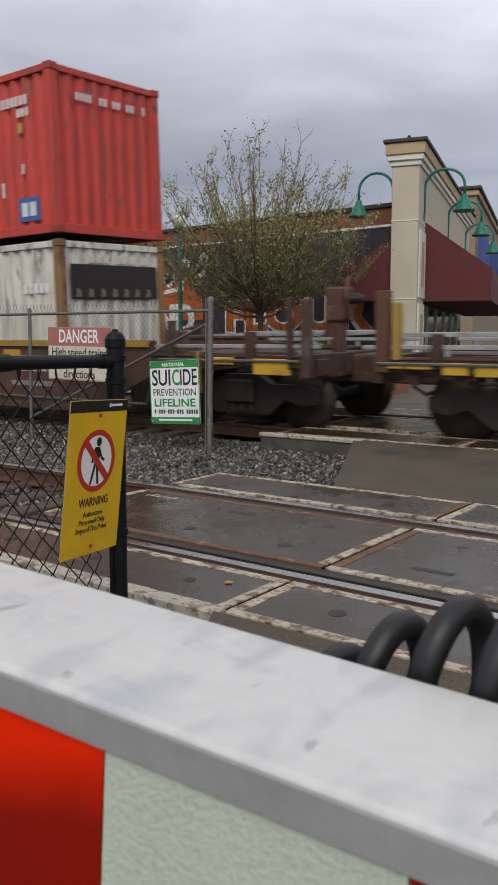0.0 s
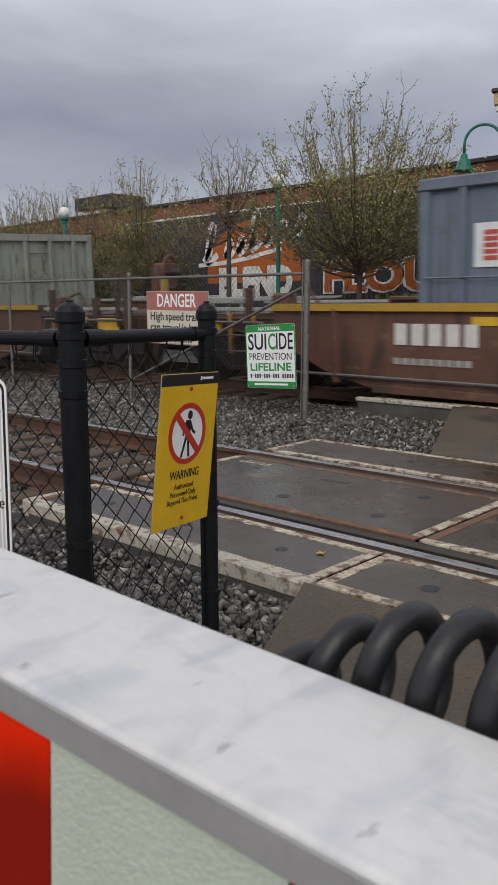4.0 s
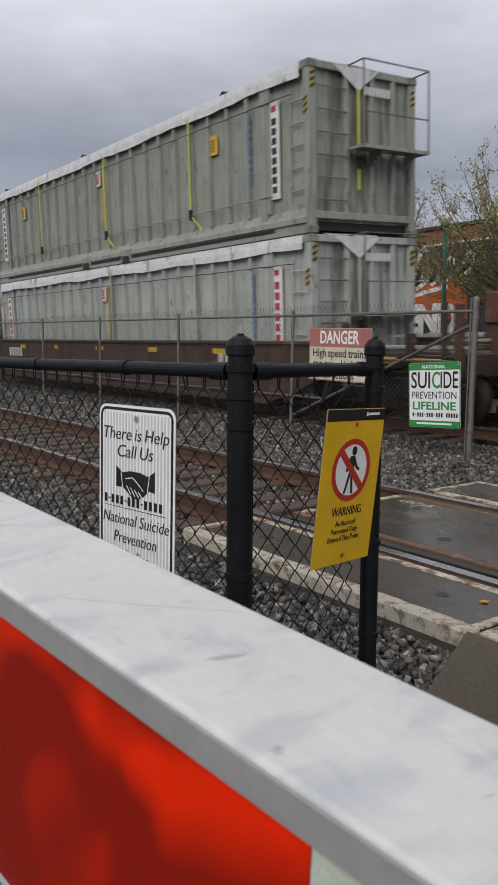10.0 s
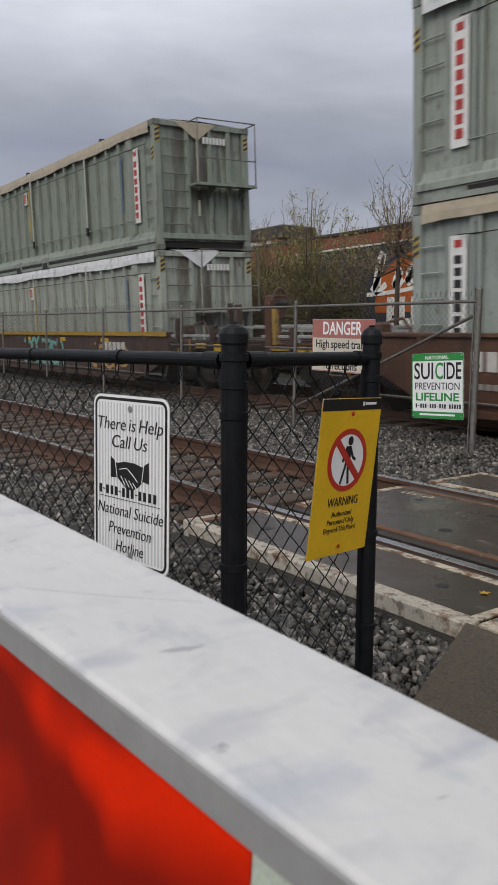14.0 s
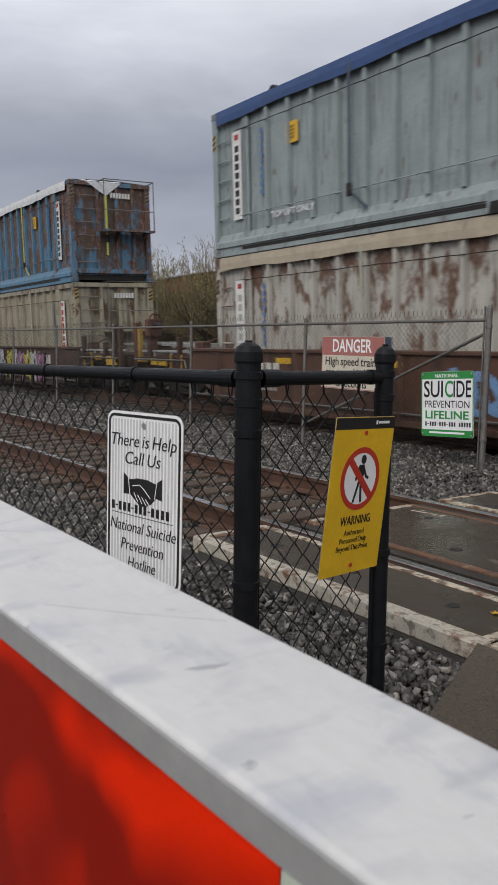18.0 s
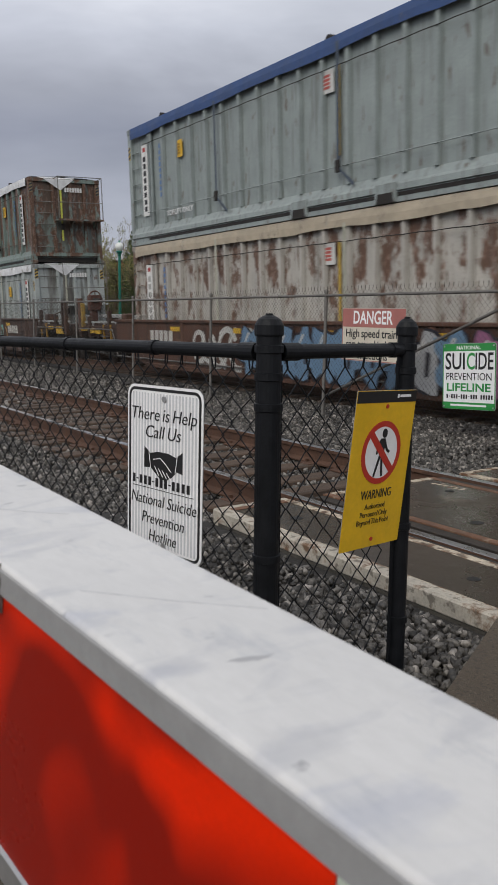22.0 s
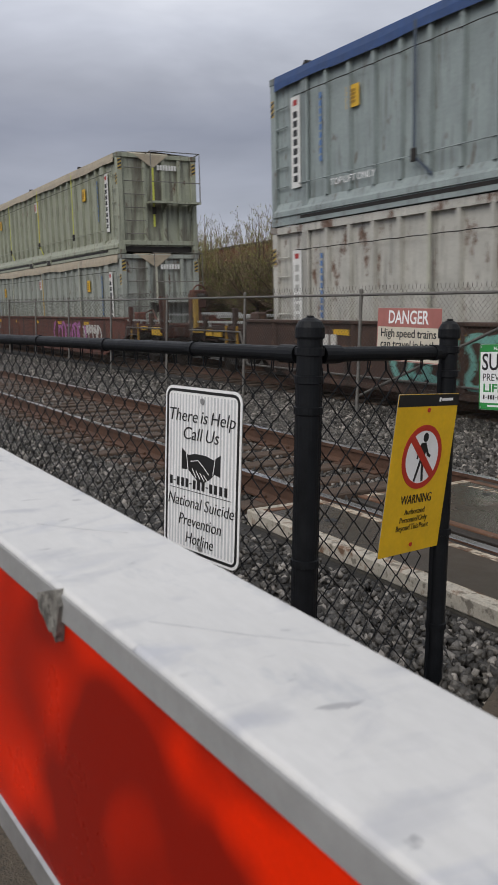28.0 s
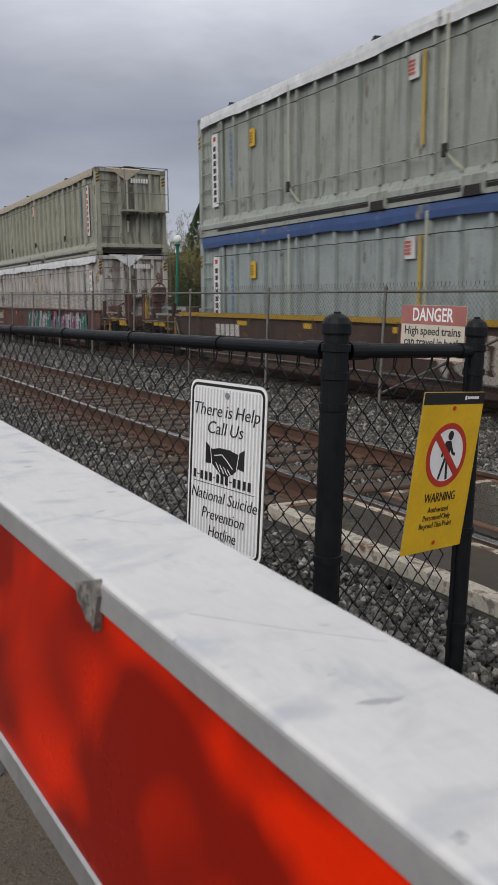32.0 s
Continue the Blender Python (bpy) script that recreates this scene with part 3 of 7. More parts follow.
def crossing_panel(parent, x0, x1, y0, y1, depth=0.2, white=False, left_edge=False, seed=0):
    """Concrete slab in a rusty steel edge frame."""
    r = random.Random(seed)
    p = part("panel", Geo().box(x0 + 0.012, x1 - 0.012, y0, y1, -depth, 0.0, 0.004), M["concrete"], parent, "damp dark concrete crossing panel")
    w = 0.055
    for nm, g in (("edge_angle", Geo().box(x0 + 0.012, x1 - 0.012, y0 - 0.004, y0 + w, -0.06, 0.004, 0.002)), ("edge_angle", Geo().box(x0 + 0.012, x1 - 0.012, y1 - w, y1 + 0.004, -0.06, 0.004, 0.002))):
        part(nm, g, M["edge_steel"] if r.random() < 0.85 else M["edge_rust"], p)
    for a, b in ((x0 + 0.012, x0 + 0.075), (x1 - 0.075, x1 - 0.012)):
        part("edge_angle", Geo().box(a, b, y0 + w, y1 - w, -0.06, 0.004, 0.002), M["edge_steel"] if r.random() < 0.5 else M["edge_rust"], p)
    # lifting pockets: thin black plates on top, painted dark for their shaded hollows
    if y1 - y0 > 0.45:
        for fx in (0.2, 0.5, 0.8):
            for fy in ((0.25, 0.75) if y1 - y0 > 1 else (0.5,)):
                px, py = x0 + (x1 - x0) * fx + r.uniform(-0.05, 0.05), y0 + (y1 - y0) * fy
                if r.random() < 0.75:
                    rr = r.choice((0.035, 0.045))
                    part("lifting_pocket", Geo().lathe([(rr, 0.0), (rr, 0.0015)], 14, (px, py, 0)), M["sign_black"], p)
                else:
                    part("lifting_slot", Geo().box(px - 0.12, px + 0.12, py - 0.025, py + 0.025, 0, 0.0015, 0.0006), M["sign_black"], p)
    return p


crossing_near = tagged(new("crossing_near"), "concrete level crossing panels edged in rusty painted steel", "level crossing", kind="structure")
seed = 0
for a, b in zip(JOINT_X, JOINT_X[1:]):
    for y0, y1 in ((3.32, 3.885), (4.19, 5.30), (5.61, 6.26)):
        seed += 1
        crossing_panel(crossing_near, a, b, y0, y1, seed=seed)
# packed dirt and rubber that fill the gaps beside the rails
for y in NEAR_RAILS:
    inner = 1 if y < 4.7 else -1
    for a, b, z in ((y - inner * 0.036, y - inner * 0.125, -0.014), (y + inner * 0.036, y + inner * 0.1, -0.06), (y + inner * 0.1, y + inner * 0.19, -0.008)):
        part("flangeway_filler", Geo().box(-4.07, 6.0, min(a, b), max(a, b), -0.2, z, 0.003), M["filler"], crossing_near, "dark dirt-packed rubber strip")
# pale painted rim over the stained concrete face of the crossing's near side
part("kerb", Geo().box(-4.07, -1.63, 3.28, 3.315, -0.24, -0.03, 0.008), M["concrete_side"], crossing_near, "stained concrete kerb face")
part("kerb_rim", Geo().box(-4.07, -1.63, 3.273, 3.365, -0.085, 0.008, 0.01), M["white_edge"], crossing_near, "weathered white-painted kerb rim")
part("kerb_return", Geo().box(-4.14, -4.08, 3.28, 3.885, -0.24, 0.006, 0.01), M["white_edge"], crossing_near, "weathered white-painted kerb rim")
for k in range(6):
    part("stencil_bar", Geo().box(-3.9 + 0.055 * k, -3.87 + 0.055 * k, 5.11, 5.16 + 0.025 * (k % 2), 0.0, 0.0015), M["edge_steel"], crossing_near, "worn white stencil mark")
crossing_far = tagged(new("crossing_far"), "concrete crossing panels of the second track", "level crossing", kind="structure")
for i, (a, b) in enumerate(zip((-5.45, -3.0, -0.55, 1.9, 4.35), (-3.0, -0.55, 1.9, 4.35, 6.8))):
    for y0, y1 in ((9.06, 9.70), (9.94, 11.2), (11.44, 12.25)):
        seed += 1
        crossing_panel(crossing_far, a, b, y0, y1, seed=seed)
part("kerb", Geo().box(-5.64, -4.15, 8.985, 9.055, -0.35, -0.045, 0.008), M["concrete_side"], crossing_far, "stained concrete kerb face")
part("kerb_rim", Geo().box(-5.66, -4.14, 8.965, 9.055, -0.045, 0.006, 0.01), M["white_edge"], crossing_far, "white-painted kerb rim")
crossing_far.matrix_basis = canted(10.57, FAR_Z, FAR_CANT)
track_far.matrix_basis = canted(10.57, FAR_Z, FAR_CANT, GRADE, -12.0)
crossing_near.matrix_basis = canted(4.0, 0.0, NEAR_CANT)
track_near.matrix_basis = canted(4.0, 0.0, NEAR_CANT)
fallen_leaf = thing("fallen_leaf", "yellow fallen leaf on the wet concrete panel", "leaf", pose(-1.866, 3.67, -0.003, 1.4, 0, 30), geo=Geo().prism([(-0.026, 0), (-0.007, 0.01), (-0.012, 0.03), (0.004, 0.012), (0.028, 0.02), (0.013, 0.0), (0.024, -0.022), (0.003, -0.01), (-0.014, -0.024), (-0.009, -0.007)], 0, 0.003, "z"), material=mat("yellow_leaf", (0.5, 0.3, 0.03), 0.6, bump=0))


def stones(name, count, region, size, seed, label):
    """Angular crushed stones, each an uneven eight-corner block, as one mesh."""
    rng = np.random.default_rng(seed)
    base = np.array([(1, 0, 0), (-1, 0, 0), (0, 1, 0), (0, -1, 0), (0, 0, 1), (0, 0, -1), (0.65, 0.65, 0.5), (-0.65, -0.6, 0.5), (-0.6, 0.65, -0.1), (0.62, -0.62, 0.2)], float)
    hull = bmesh.new()
    for p in base:
        hull.verts.new(p)
    bmesh.ops.convex_hull(hull, input=hull.verts)
    hull.verts.index_update()
    faces = np.array([[v.index for v in f.verts] for f in hull.faces if len(f.verts) == 3])
    hull.verts.ensure_lookup_table()
    base = np.array([tuple(v.co) for v in hull.verts])
    hull.free()
    pts = region(rng, count)
    n = len(pts)
    s = rng.uniform(size[0], size[1], (n, 1, 1)) * rng.uniform(0.6, 1.25, (n, 1, 3))
    v = base[None] * s * rng.uniform(0.6, 1.35, (n, len(base), 1))
    ang = rng.uniform(0, 2 * np.pi, (n, 3))
    for ax in range(3):
        c, si = np.cos(ang[:, ax])[:, None], np.sin(ang[:, ax])[:, None]
        i, j = (ax + 1) % 3, (ax + 2) % 3
        a, b = v[:, :, i].copy(), v[:, :, j].copy()
        v[:, :, i], v[:, :, j] = a * c - b * si, a * si + b * c
    v += pts[:, None, :]
    f = (faces[None] + (np.arange(n) * len(base))[:, None, None]).reshape(-1, 3)
    me = bpy.data.meshes.new(name)
    me.vertices.add(n * len(base))
    me.vertices.foreach_set("co", v.reshape(-1))
    me.loops.add(f.size)
    me.loops.foreach_set("vertex_index", f.reshape(-1))
    me.polygons.add(len(f))
    me.polygons.foreach_set("loop_start", np.arange(len(f)) * 3)
    me.materials.append(M["stone_mix"])
    me.update(calc_edges=True)
    return tagged(new(name, me), label, "gravel", kind="stuff")


def stone_material():
    m = mat("crushed_stone", (0.104, 0.098, 0.091), 0.42, var=0.5, scale=22, bump=0.5, bscale=80, rough_var=0.25)
    nt = m.node_tree
    b = nt.nodes["Principled BSDF"]
    src = b.inputs["Base Color"].links[0].from_socket
    ge, ra, mx = nt.nodes.new("ShaderNodeNewGeometry"), nt.nodes.new("ShaderNodeValToRGB"), nt.nodes.new("ShaderNodeMixRGB")
    el = ra.color_ramp.elements
    el[0].color, el[1].color = (0.2, 0.19, 0.18, 1), (3.4, 3.3, 3.2, 1)
    e = el.new(0.5)
    e.color = (0.62, 0.6, 0.57, 1)
    e = el.new(0.85)
    e.color = (1.7, 1.67, 1.62, 1)
    nt.links.new(ge.outputs["Random Per Island"], ra.inputs["Fac"])
    mx.blend_type, mx.inputs[0].default_value = "MULTIPLY", 1
    nt.links.new(src, mx.inputs[1])
    nt.links.new(ra.outputs[0], mx.inputs[2])
    nt.links.new(mx.outputs[0], b.inputs["Base Color"])
    return m


M["stone_mix"] = stone_material()


def ballast_z(x, y):
    """Height of the crushed stone: level with the sleepers at the tracks, a shallow dip between and beside them."""
    d = np.minimum(np.abs(y - 4.75), np.abs(y - 10.57))
    z = np.where(d < 1.34, -0.207, np.where(d < 1.5, -0.17, np.where(d < 2.3, -0.165 - (d - 1.5) * 0.04, -0.197)))
    z = z + NEAR_CANT * (np.clip(y, 3.4, 6.3) - 4.0) + np.clip(y - 6.3, 0, 9) * 0.01
    return np.where(y < 3.4, -0.095 - np.clip((-2.5 - x) * 0.02, 0, 0.05), z)


def in_bed(x, y):
    ok = ~((x > -4.16) & (y > 3.18) & (y < 6.28))
    ok &= ~((x > -5.6) & (y > 8.95))
    ok &= ~((y > 6.25) & (y < 9.0) & (x > -2.85 - (y - 6.3) * 0.53))
    ok &= ~((y < 3.34) & (x > -0.97 - (y - 2.12) * 0.565))
    ok &= ~((y < 0.95 + (x + 2.3) * -0.09) & (x < 0)) | (x < -9)
    return ok


def bed_region(x0, x1, y0, y1, lift=0.0):
    def pick(rng, n):
        x, y = rng.uniform(x0, x1, n), rng.uniform(y0, y1, n)
        k = in_bed(x, y)
        x, y = x[k], y[k]
        z = ballast_z(x, y) + rng.uniform(-0.02, 0.015, len(x)) + lift
        # only small lift on the sleepers
        return np.stack([x, y, z], 1)
    return pick


stones("ballast_near_fence", 14000, bed_region(-7.0, -0.9, 1.0, 3.4), (0.013, 0.029), 1, "grey angular crushed stone beside the track")
stones("ballast_between_tracks", 30000, bed_region(-13.0, -2.7, 6.1, 9.6), (0.016, 0.036), 2, "grey angular crushed stone between the tracks")
stones("ballast_near_track", 26000, bed_region(-13.0, -4.1, 2.6, 6.6), (0.015, 0.032), 3, "crushed stone bed around the wooden sleepers")
stones("ballast_far_stretch", 34000, bed_region(-40.0, -13.0, 0.5, 9.6), (0.022, 0.05), 5, "crushed stone bed of the line receding")
stones("ballast_beside_path", 3000, bed_region(-2.6, -0.9, 1.9, 3.4), (0.016, 0.032), 6, "larger crushed stones at the edge of the path")

# ---- chain-link fences ----


def mesh_fabric(length, height, pitch, wire, depth, seed=0, sides=4, hook=0.035):
    """Woven diamonds: one zigzag wire a column, its bends hooked into its neighbours."""
    g = Geo()
    r = random.Random(seed)
    n = int(length / (pitch / 2))
    rows = int(height / (pitch / 2))
    for i in range(n):
        x = i * pitch / 2
        pts = []
        for k in range(rows + 1):
            s = (k + i) % 2
            px = x + (pitch / 4) * (1.06 if s else -1.06) + r.uniform(-0.0012, 0.0012)
            pts.append((px, (depth if s else -depth) * 0.5, k * pitch / 2 + r.uniform(-0.001, 0.001)))
        if hook:
            lx, ly, lz = pts[-1]
            pts.append((lx + r.uniform(-0.008, 0.008), ly + r.uniform(-0.004, 0.004), lz + hook))
        g.tube(pts, wire, sides, caps=False)
    return g


CORNER, END = Vector((-1.438, 1.934, 0)), Vector((-1.549, 2.605, 0))
LEFT_DIR = Vector((-0.985, -0.17, 0)).normalized()
LEFT_LEN = 9.0


def cap_profile(r, z):
    return [(r + 0.004, z - 0.045), (r + 0.006, z - 0.04), (r + 0.006, z - 0.012), (r + 0.003, z - 0.006), (r * 0.9, z + 0.006), (r * 0.6, z + 0.014), (r * 0.3, z + 0.019), (0.012, z + 0.0205), (0.011, z + 0.024)]


def black_fence():
    f = thing("black_fence", "black vinyl-coated chain-link fence with capped round posts", "fence")
    top = 1.244
    for base, r in ((CORNER, 0.0395), (END, 0.033), (CORNER + LEFT_DIR * 3.05, 0.033), (CORNER + LEFT_DIR * 6.1, 0.033), (CORNER + LEFT_DIR * 9.1, 0.033)):
        p = part("post", Geo().lathe([(r, -0.3), (r, top - 0.03)], 24, tuple(base)), M["black_vinyl"], f, smooth=False)
        part("post_cap", Geo().lathe(cap_profile(r, top), 24, tuple(base)), M["black_vinyl"], p, "domed black cap")
        for z in (0.14, 0.5, 0.98, 1.075, 1.16):
            part("tension_band", Geo().lathe([(r, z - 0.013), (r + 0.006, z - 0.011), (r + 0.006, z + 0.011), (r, z + 0.013)], 20, tuple(base)), M["black_vinyl"], p)
    r = 0.0238
    for a, b in ((CORNER, END), (CORNER, CORNER + LEFT_DIR * LEFT_LEN)):
        d = (b - a).normalized()
        a2, b2 = a + d * 0.05 + Vector((0, 0, 1.15)), b - d * 0.035 + Vector((0, 0, 1.15))
        rl = part("top_rail", Geo().tube([a2, b2], r, 16), M["black_vinyl"], f)
        part("rail_sleeve", Geo().tube([a2, a2 + d * 0.075], r + 0.005, 16), M["black_vinyl"], rl, "cast rail-end cup")
        ln = (b - a).length
        k = 0.6
        while k < ln:
            c = a + d * k + Vector((0, 0, 1.15))
            part("tie_wire", Geo().tube([c - d * 0.012, c + d * 0.012], r + 0.004, 12), M["black_vinyl"], rl)
            k += 0.62
    for a, b, s in ((CORNER, END, 1), (CORNER, CORNER + LEFT_DIR * LEFT_LEN, 2)):
        d = (b - a).normalized()
        m = axes(a + d * 0.06 + Vector((0, 0, -0.12)), d, (0, 0, 1))
        part("chain_link_mesh", mesh_fabric((b - a).length - 0.1, 1.235, 0.09, 0.0025, 0.007, s), M["black_vinyl"], f, "black woven diamond wire mesh", at=m, kind="stuff")
        for k in (0.05, (b - a).length - 0.045):
            c = a + d * k
            part("tension_bar", Geo().box(c.x - 0.005, c.x + 0.005, c.y - 0.005, c.y + 0.005, -0.12, 1.11), M["black_vinyl"], f)
    return f


black_fence()

FENCE_Y = 8.2


def grey_fence():
    f = thing("grey_fence", "galvanised chain-link fence with a diagonal brace, between the tracks", "fence", pose(0, 0, 0.094, 0, 0.7, 0))
    xs = [-5.84 - 3.5 * k for k in range(11)]
    for i, x in enumerate(xs):
        r = 0.036 if i == 0 else 0.026
        p = part("post", Geo().lathe([(r, -0.35), (r, 1.63 if i == 0 else 1.56)], 16, (x, FENCE_Y, 0)), M["galv"], f)
        part("post_cap", Geo().lathe([(r + 0.006, 1.60 if i == 0 else 1.53), (r + 0.006, 1.64 if i == 0 else 1.57), (r * 0.5, 1.67 if i == 0 else 1.59)], 14, (x, FENCE_Y, 0)), M["galv"], p)
    part("gate_post", Geo().tube([(-5.91, FENCE_Y, -0.3), (-5.91, FENCE_Y, 1.66)], 0.011, 8), M["galv"], f, "slim tension bar at the end post")
    part("top_rail", Geo().tube([(-5.84, FENCE_Y, 1.5), (-12.84, FENCE_Y, 1.495), (-41, FENCE_Y, 1.48)], 0.02, 12), M["galv"], f)
    part("diagonal_brace", Geo().tube([(-5.94, FENCE_Y + 0.02, 1.33), (-9.34, FENCE_Y + 0.02, -0.02)], 0.02, 12), M["galv"], f)
    for z in (1.42, 0.75, 0.1):
        part("tension_band", Geo().lathe([(0.036, z - 0.02), (0.042, z - 0.018), (0.042, z + 0.018), (0.036, z + 0.02)], 16, (-5.84, FENCE_Y, 0)), M["galv"], f)
    part("chain_link_mesh", mesh_fabric(13.6, 1.72, 0.08, 0.0021, 0.006, 7, 3, 0.05), M["galv_wire"], f, "grey woven diamond wire mesh", at=axes((-5.94, FENCE_Y, -0.14), (-1, 0, 0), (0, 0, 1)), kind="stuff")
    part("chain_link_mesh", mesh_fabric(21.3, 1.72, 0.12, 0.0028, 0.008, 8, 3, 0.05), M["galv_wire"], f, "grey woven diamond wire mesh", at=axes((-19.54, FENCE_Y, -0.14), (-1, 0, 0), (0, 0, 1)), kind="stuff")


grey_fence()

# ---- signs ----


def rounded(w, h, r, n=6):
    pts = []
    for cx, cz, a0 in ((w / 2 - r, h / 2 - r, 0), (-w / 2 + r, h / 2 - r, 90), (-w / 2 + r, -h / 2 + r, 180), (w / 2 - r, -h / 2 + r, 270)):
        for k in range(n + 1):
            a = radians(a0 + 90 * k / n)
            pts.append((cx + r * math.cos(a), cz + r * math.sin(a)))
    return pts


def plate(w, h, r, y0, y1, at=(0, 0)):
    return Geo().prism([(u + at[0], v + at[1]) for u, v in rounded(w, h, r)], y0, y1, "y")


def ring(ro, ri, y0, y1, at=(0, 0), n=40):
    vs, fs = [], []
    for k in range(n):
        c, s = math.cos(2 * math.pi * k / n), math.sin(2 * math.pi * k / n)
        vs += [(at[0] + r * c, y, at[1] + r * s) for r, y in ((ri, y0), (ro, y0), (ro, y1), (ri, y1))]
        a, b = 4 * k, 4 * ((k + 1) % n)
        fs += [(a + i, a + (i + 1) % 4, b + (i + 1) % 4, b + i) for i in range(4)]
    return Geo().add(vs, fs)


def frame_band(w, h, r, t, y0, y1):
    o, i = rounded(w, h, r), rounded(w - 2 * t, h - 2 * t, max(r - t, 0.004))
    n, vs, fs = len(o), [], []
    for k in range(n):
        vs += [(i[k][0], y0, i[k][1]), (o[k][0], y0, o[k][1]), (o[k][0], y1, o[k][1]), (i[k][0], y1, i[k][1])]
        a, b = 4 * k, 4 * ((k + 1) % n)
        fs += [(a + j, a + (j + 1) % 4, b + (j + 1) % 4, b + j) for j in range(4)]
    return Geo().add(vs, fs)


def bars(parent, rows, material, y, name="line_of_writing"):
    """Writing that is not lettered: plain bars (x0, x1, z, height)."""
    for x0, x1, z, h in rows:
        part(name, Geo().box(x0, x1, y - 0.0009, y, z - h / 2, z + h / 2), material, parent)


def help_sign():
    xd = -LEFT_DIR
    c = Vector((-1.917, 1.808, 0.712))
    s = thing("help_sign", "white striped metal sign offering help, on the black fence", "sign", axes(c, xd, (0.01, 0.02, 1)) @ Matrix.Diagonal((1.46, 1, 1.315, 1)))
    w, h = 0.307, 0.465
    part("plate", plate(w, h, 0.03, 0, 0.002), M["aluminium"], s)
    face = part("face", plate(w - 0.002, h - 0.002, 0.029, -0.001, 0), M["sign_white"], s, "white reflective sheeting")
    n = 21
    for k in range(n):
        xx = -w / 2 + 0.02 + (w - 0.04) * (k + 0.5) / n
        part("sheeting_band", Geo().box(xx - 0.0032, xx + 0.0032, -0.0016, -0.001, -h / 2 + 0.022, h / 2 - 0.022), M["sign_stripe"], face)
    part("border", frame_band(w - 0.016, h - 0.016, 0.024, 0.0075, -0.0022, -0.001), M["sign_black"], s, "black rounded border line")
    for txt, z, wd, sz in (("There is Help", 0.152, 0.262, 0.05), ("Call Us", 0.104, 0.142, 0.05), ("National Suicide", -0.085, 0.266, 0.046), ("Prevention", -0.137, 0.172, 0.046), ("Hotline", -0.185, 0.112, 0.046)):
        lettering(txt, sz, s, Matrix.Translation((0, -0.0026, z)), M["sign_black"], width=wd, shear=0.2, bold=-0.0004)
    # handshake emblem as a plain dark shape
    em = Geo().prism([(-0.078, 0.062), (-0.052, 0.046), (-0.02, 0.053), (0.02, 0.053), (0.052, 0.046), (0.078, 0.062), (0.078, 0.004), (0.056, 0.008), (0.036, -0.01), (0.012, -0.022), (-0.012, -0.02), (-0.05, 0.006), (-0.078, 0.004)], -0.0026, -0.0016, "y")
    part("emblem", em, M["sign_black"], s, "dark handshake emblem")
    lines = [((-0.058, 0.05), (-0.05, 0.004)), ((0.058, 0.05), (0.05, 0.004)), ((-0.04, 0.03), (-0.01, 0.036)), ((-0.01, 0.036), (0.012, 0.022)), ((0.012, 0.022), (0.034, 0.004))]
    lines += [((-0.034 + 0.016 * k, 0.012 - 0.004 * k), (-0.016 + 0.016 * k, -0.012 - 0.002 * k)) for k in range(4)]
    for (ax, az), (bx, bz) in lines:
        d = Vector((bx - ax, bz - az)).normalized() * 0.0012
        part("emblem_line", Geo().prism([(ax - d.y, az + d.x), (ax + d.y, az - d.x), (bx + d.y, bz - d.x), (bx - d.y, bz + d.x)], -0.0031, -0.0026, "y"), M["sign_white"], s)
    bars(s, [(x - 0.0055, x + 0.0055, -0.032, 0.024) for x in (-0.122, -0.092, -0.073, -0.054, -0.024, -0.006, 0.012, 0.043, 0.062, 0.082, 0.101)] + [(x - 0.005, x + 0.005, -0.032, 0.003) for x in (-0.107, -0.039, 0.028)] + [(-0.126, 0.122, -0.052, 0.0014)], M["sign_black"], -0.0022)
    for z in (h / 2 - 0.035, -h / 2 + 0.03):
        part("bolt", Geo().lathe([(0.008, 0.0), (0.008, 0.003), (0.004, 0.005)], 12, (0, 0, 0), "y"), M["aluminium"], s, at=Matrix.Translation((0.005, -0.0065, z)))


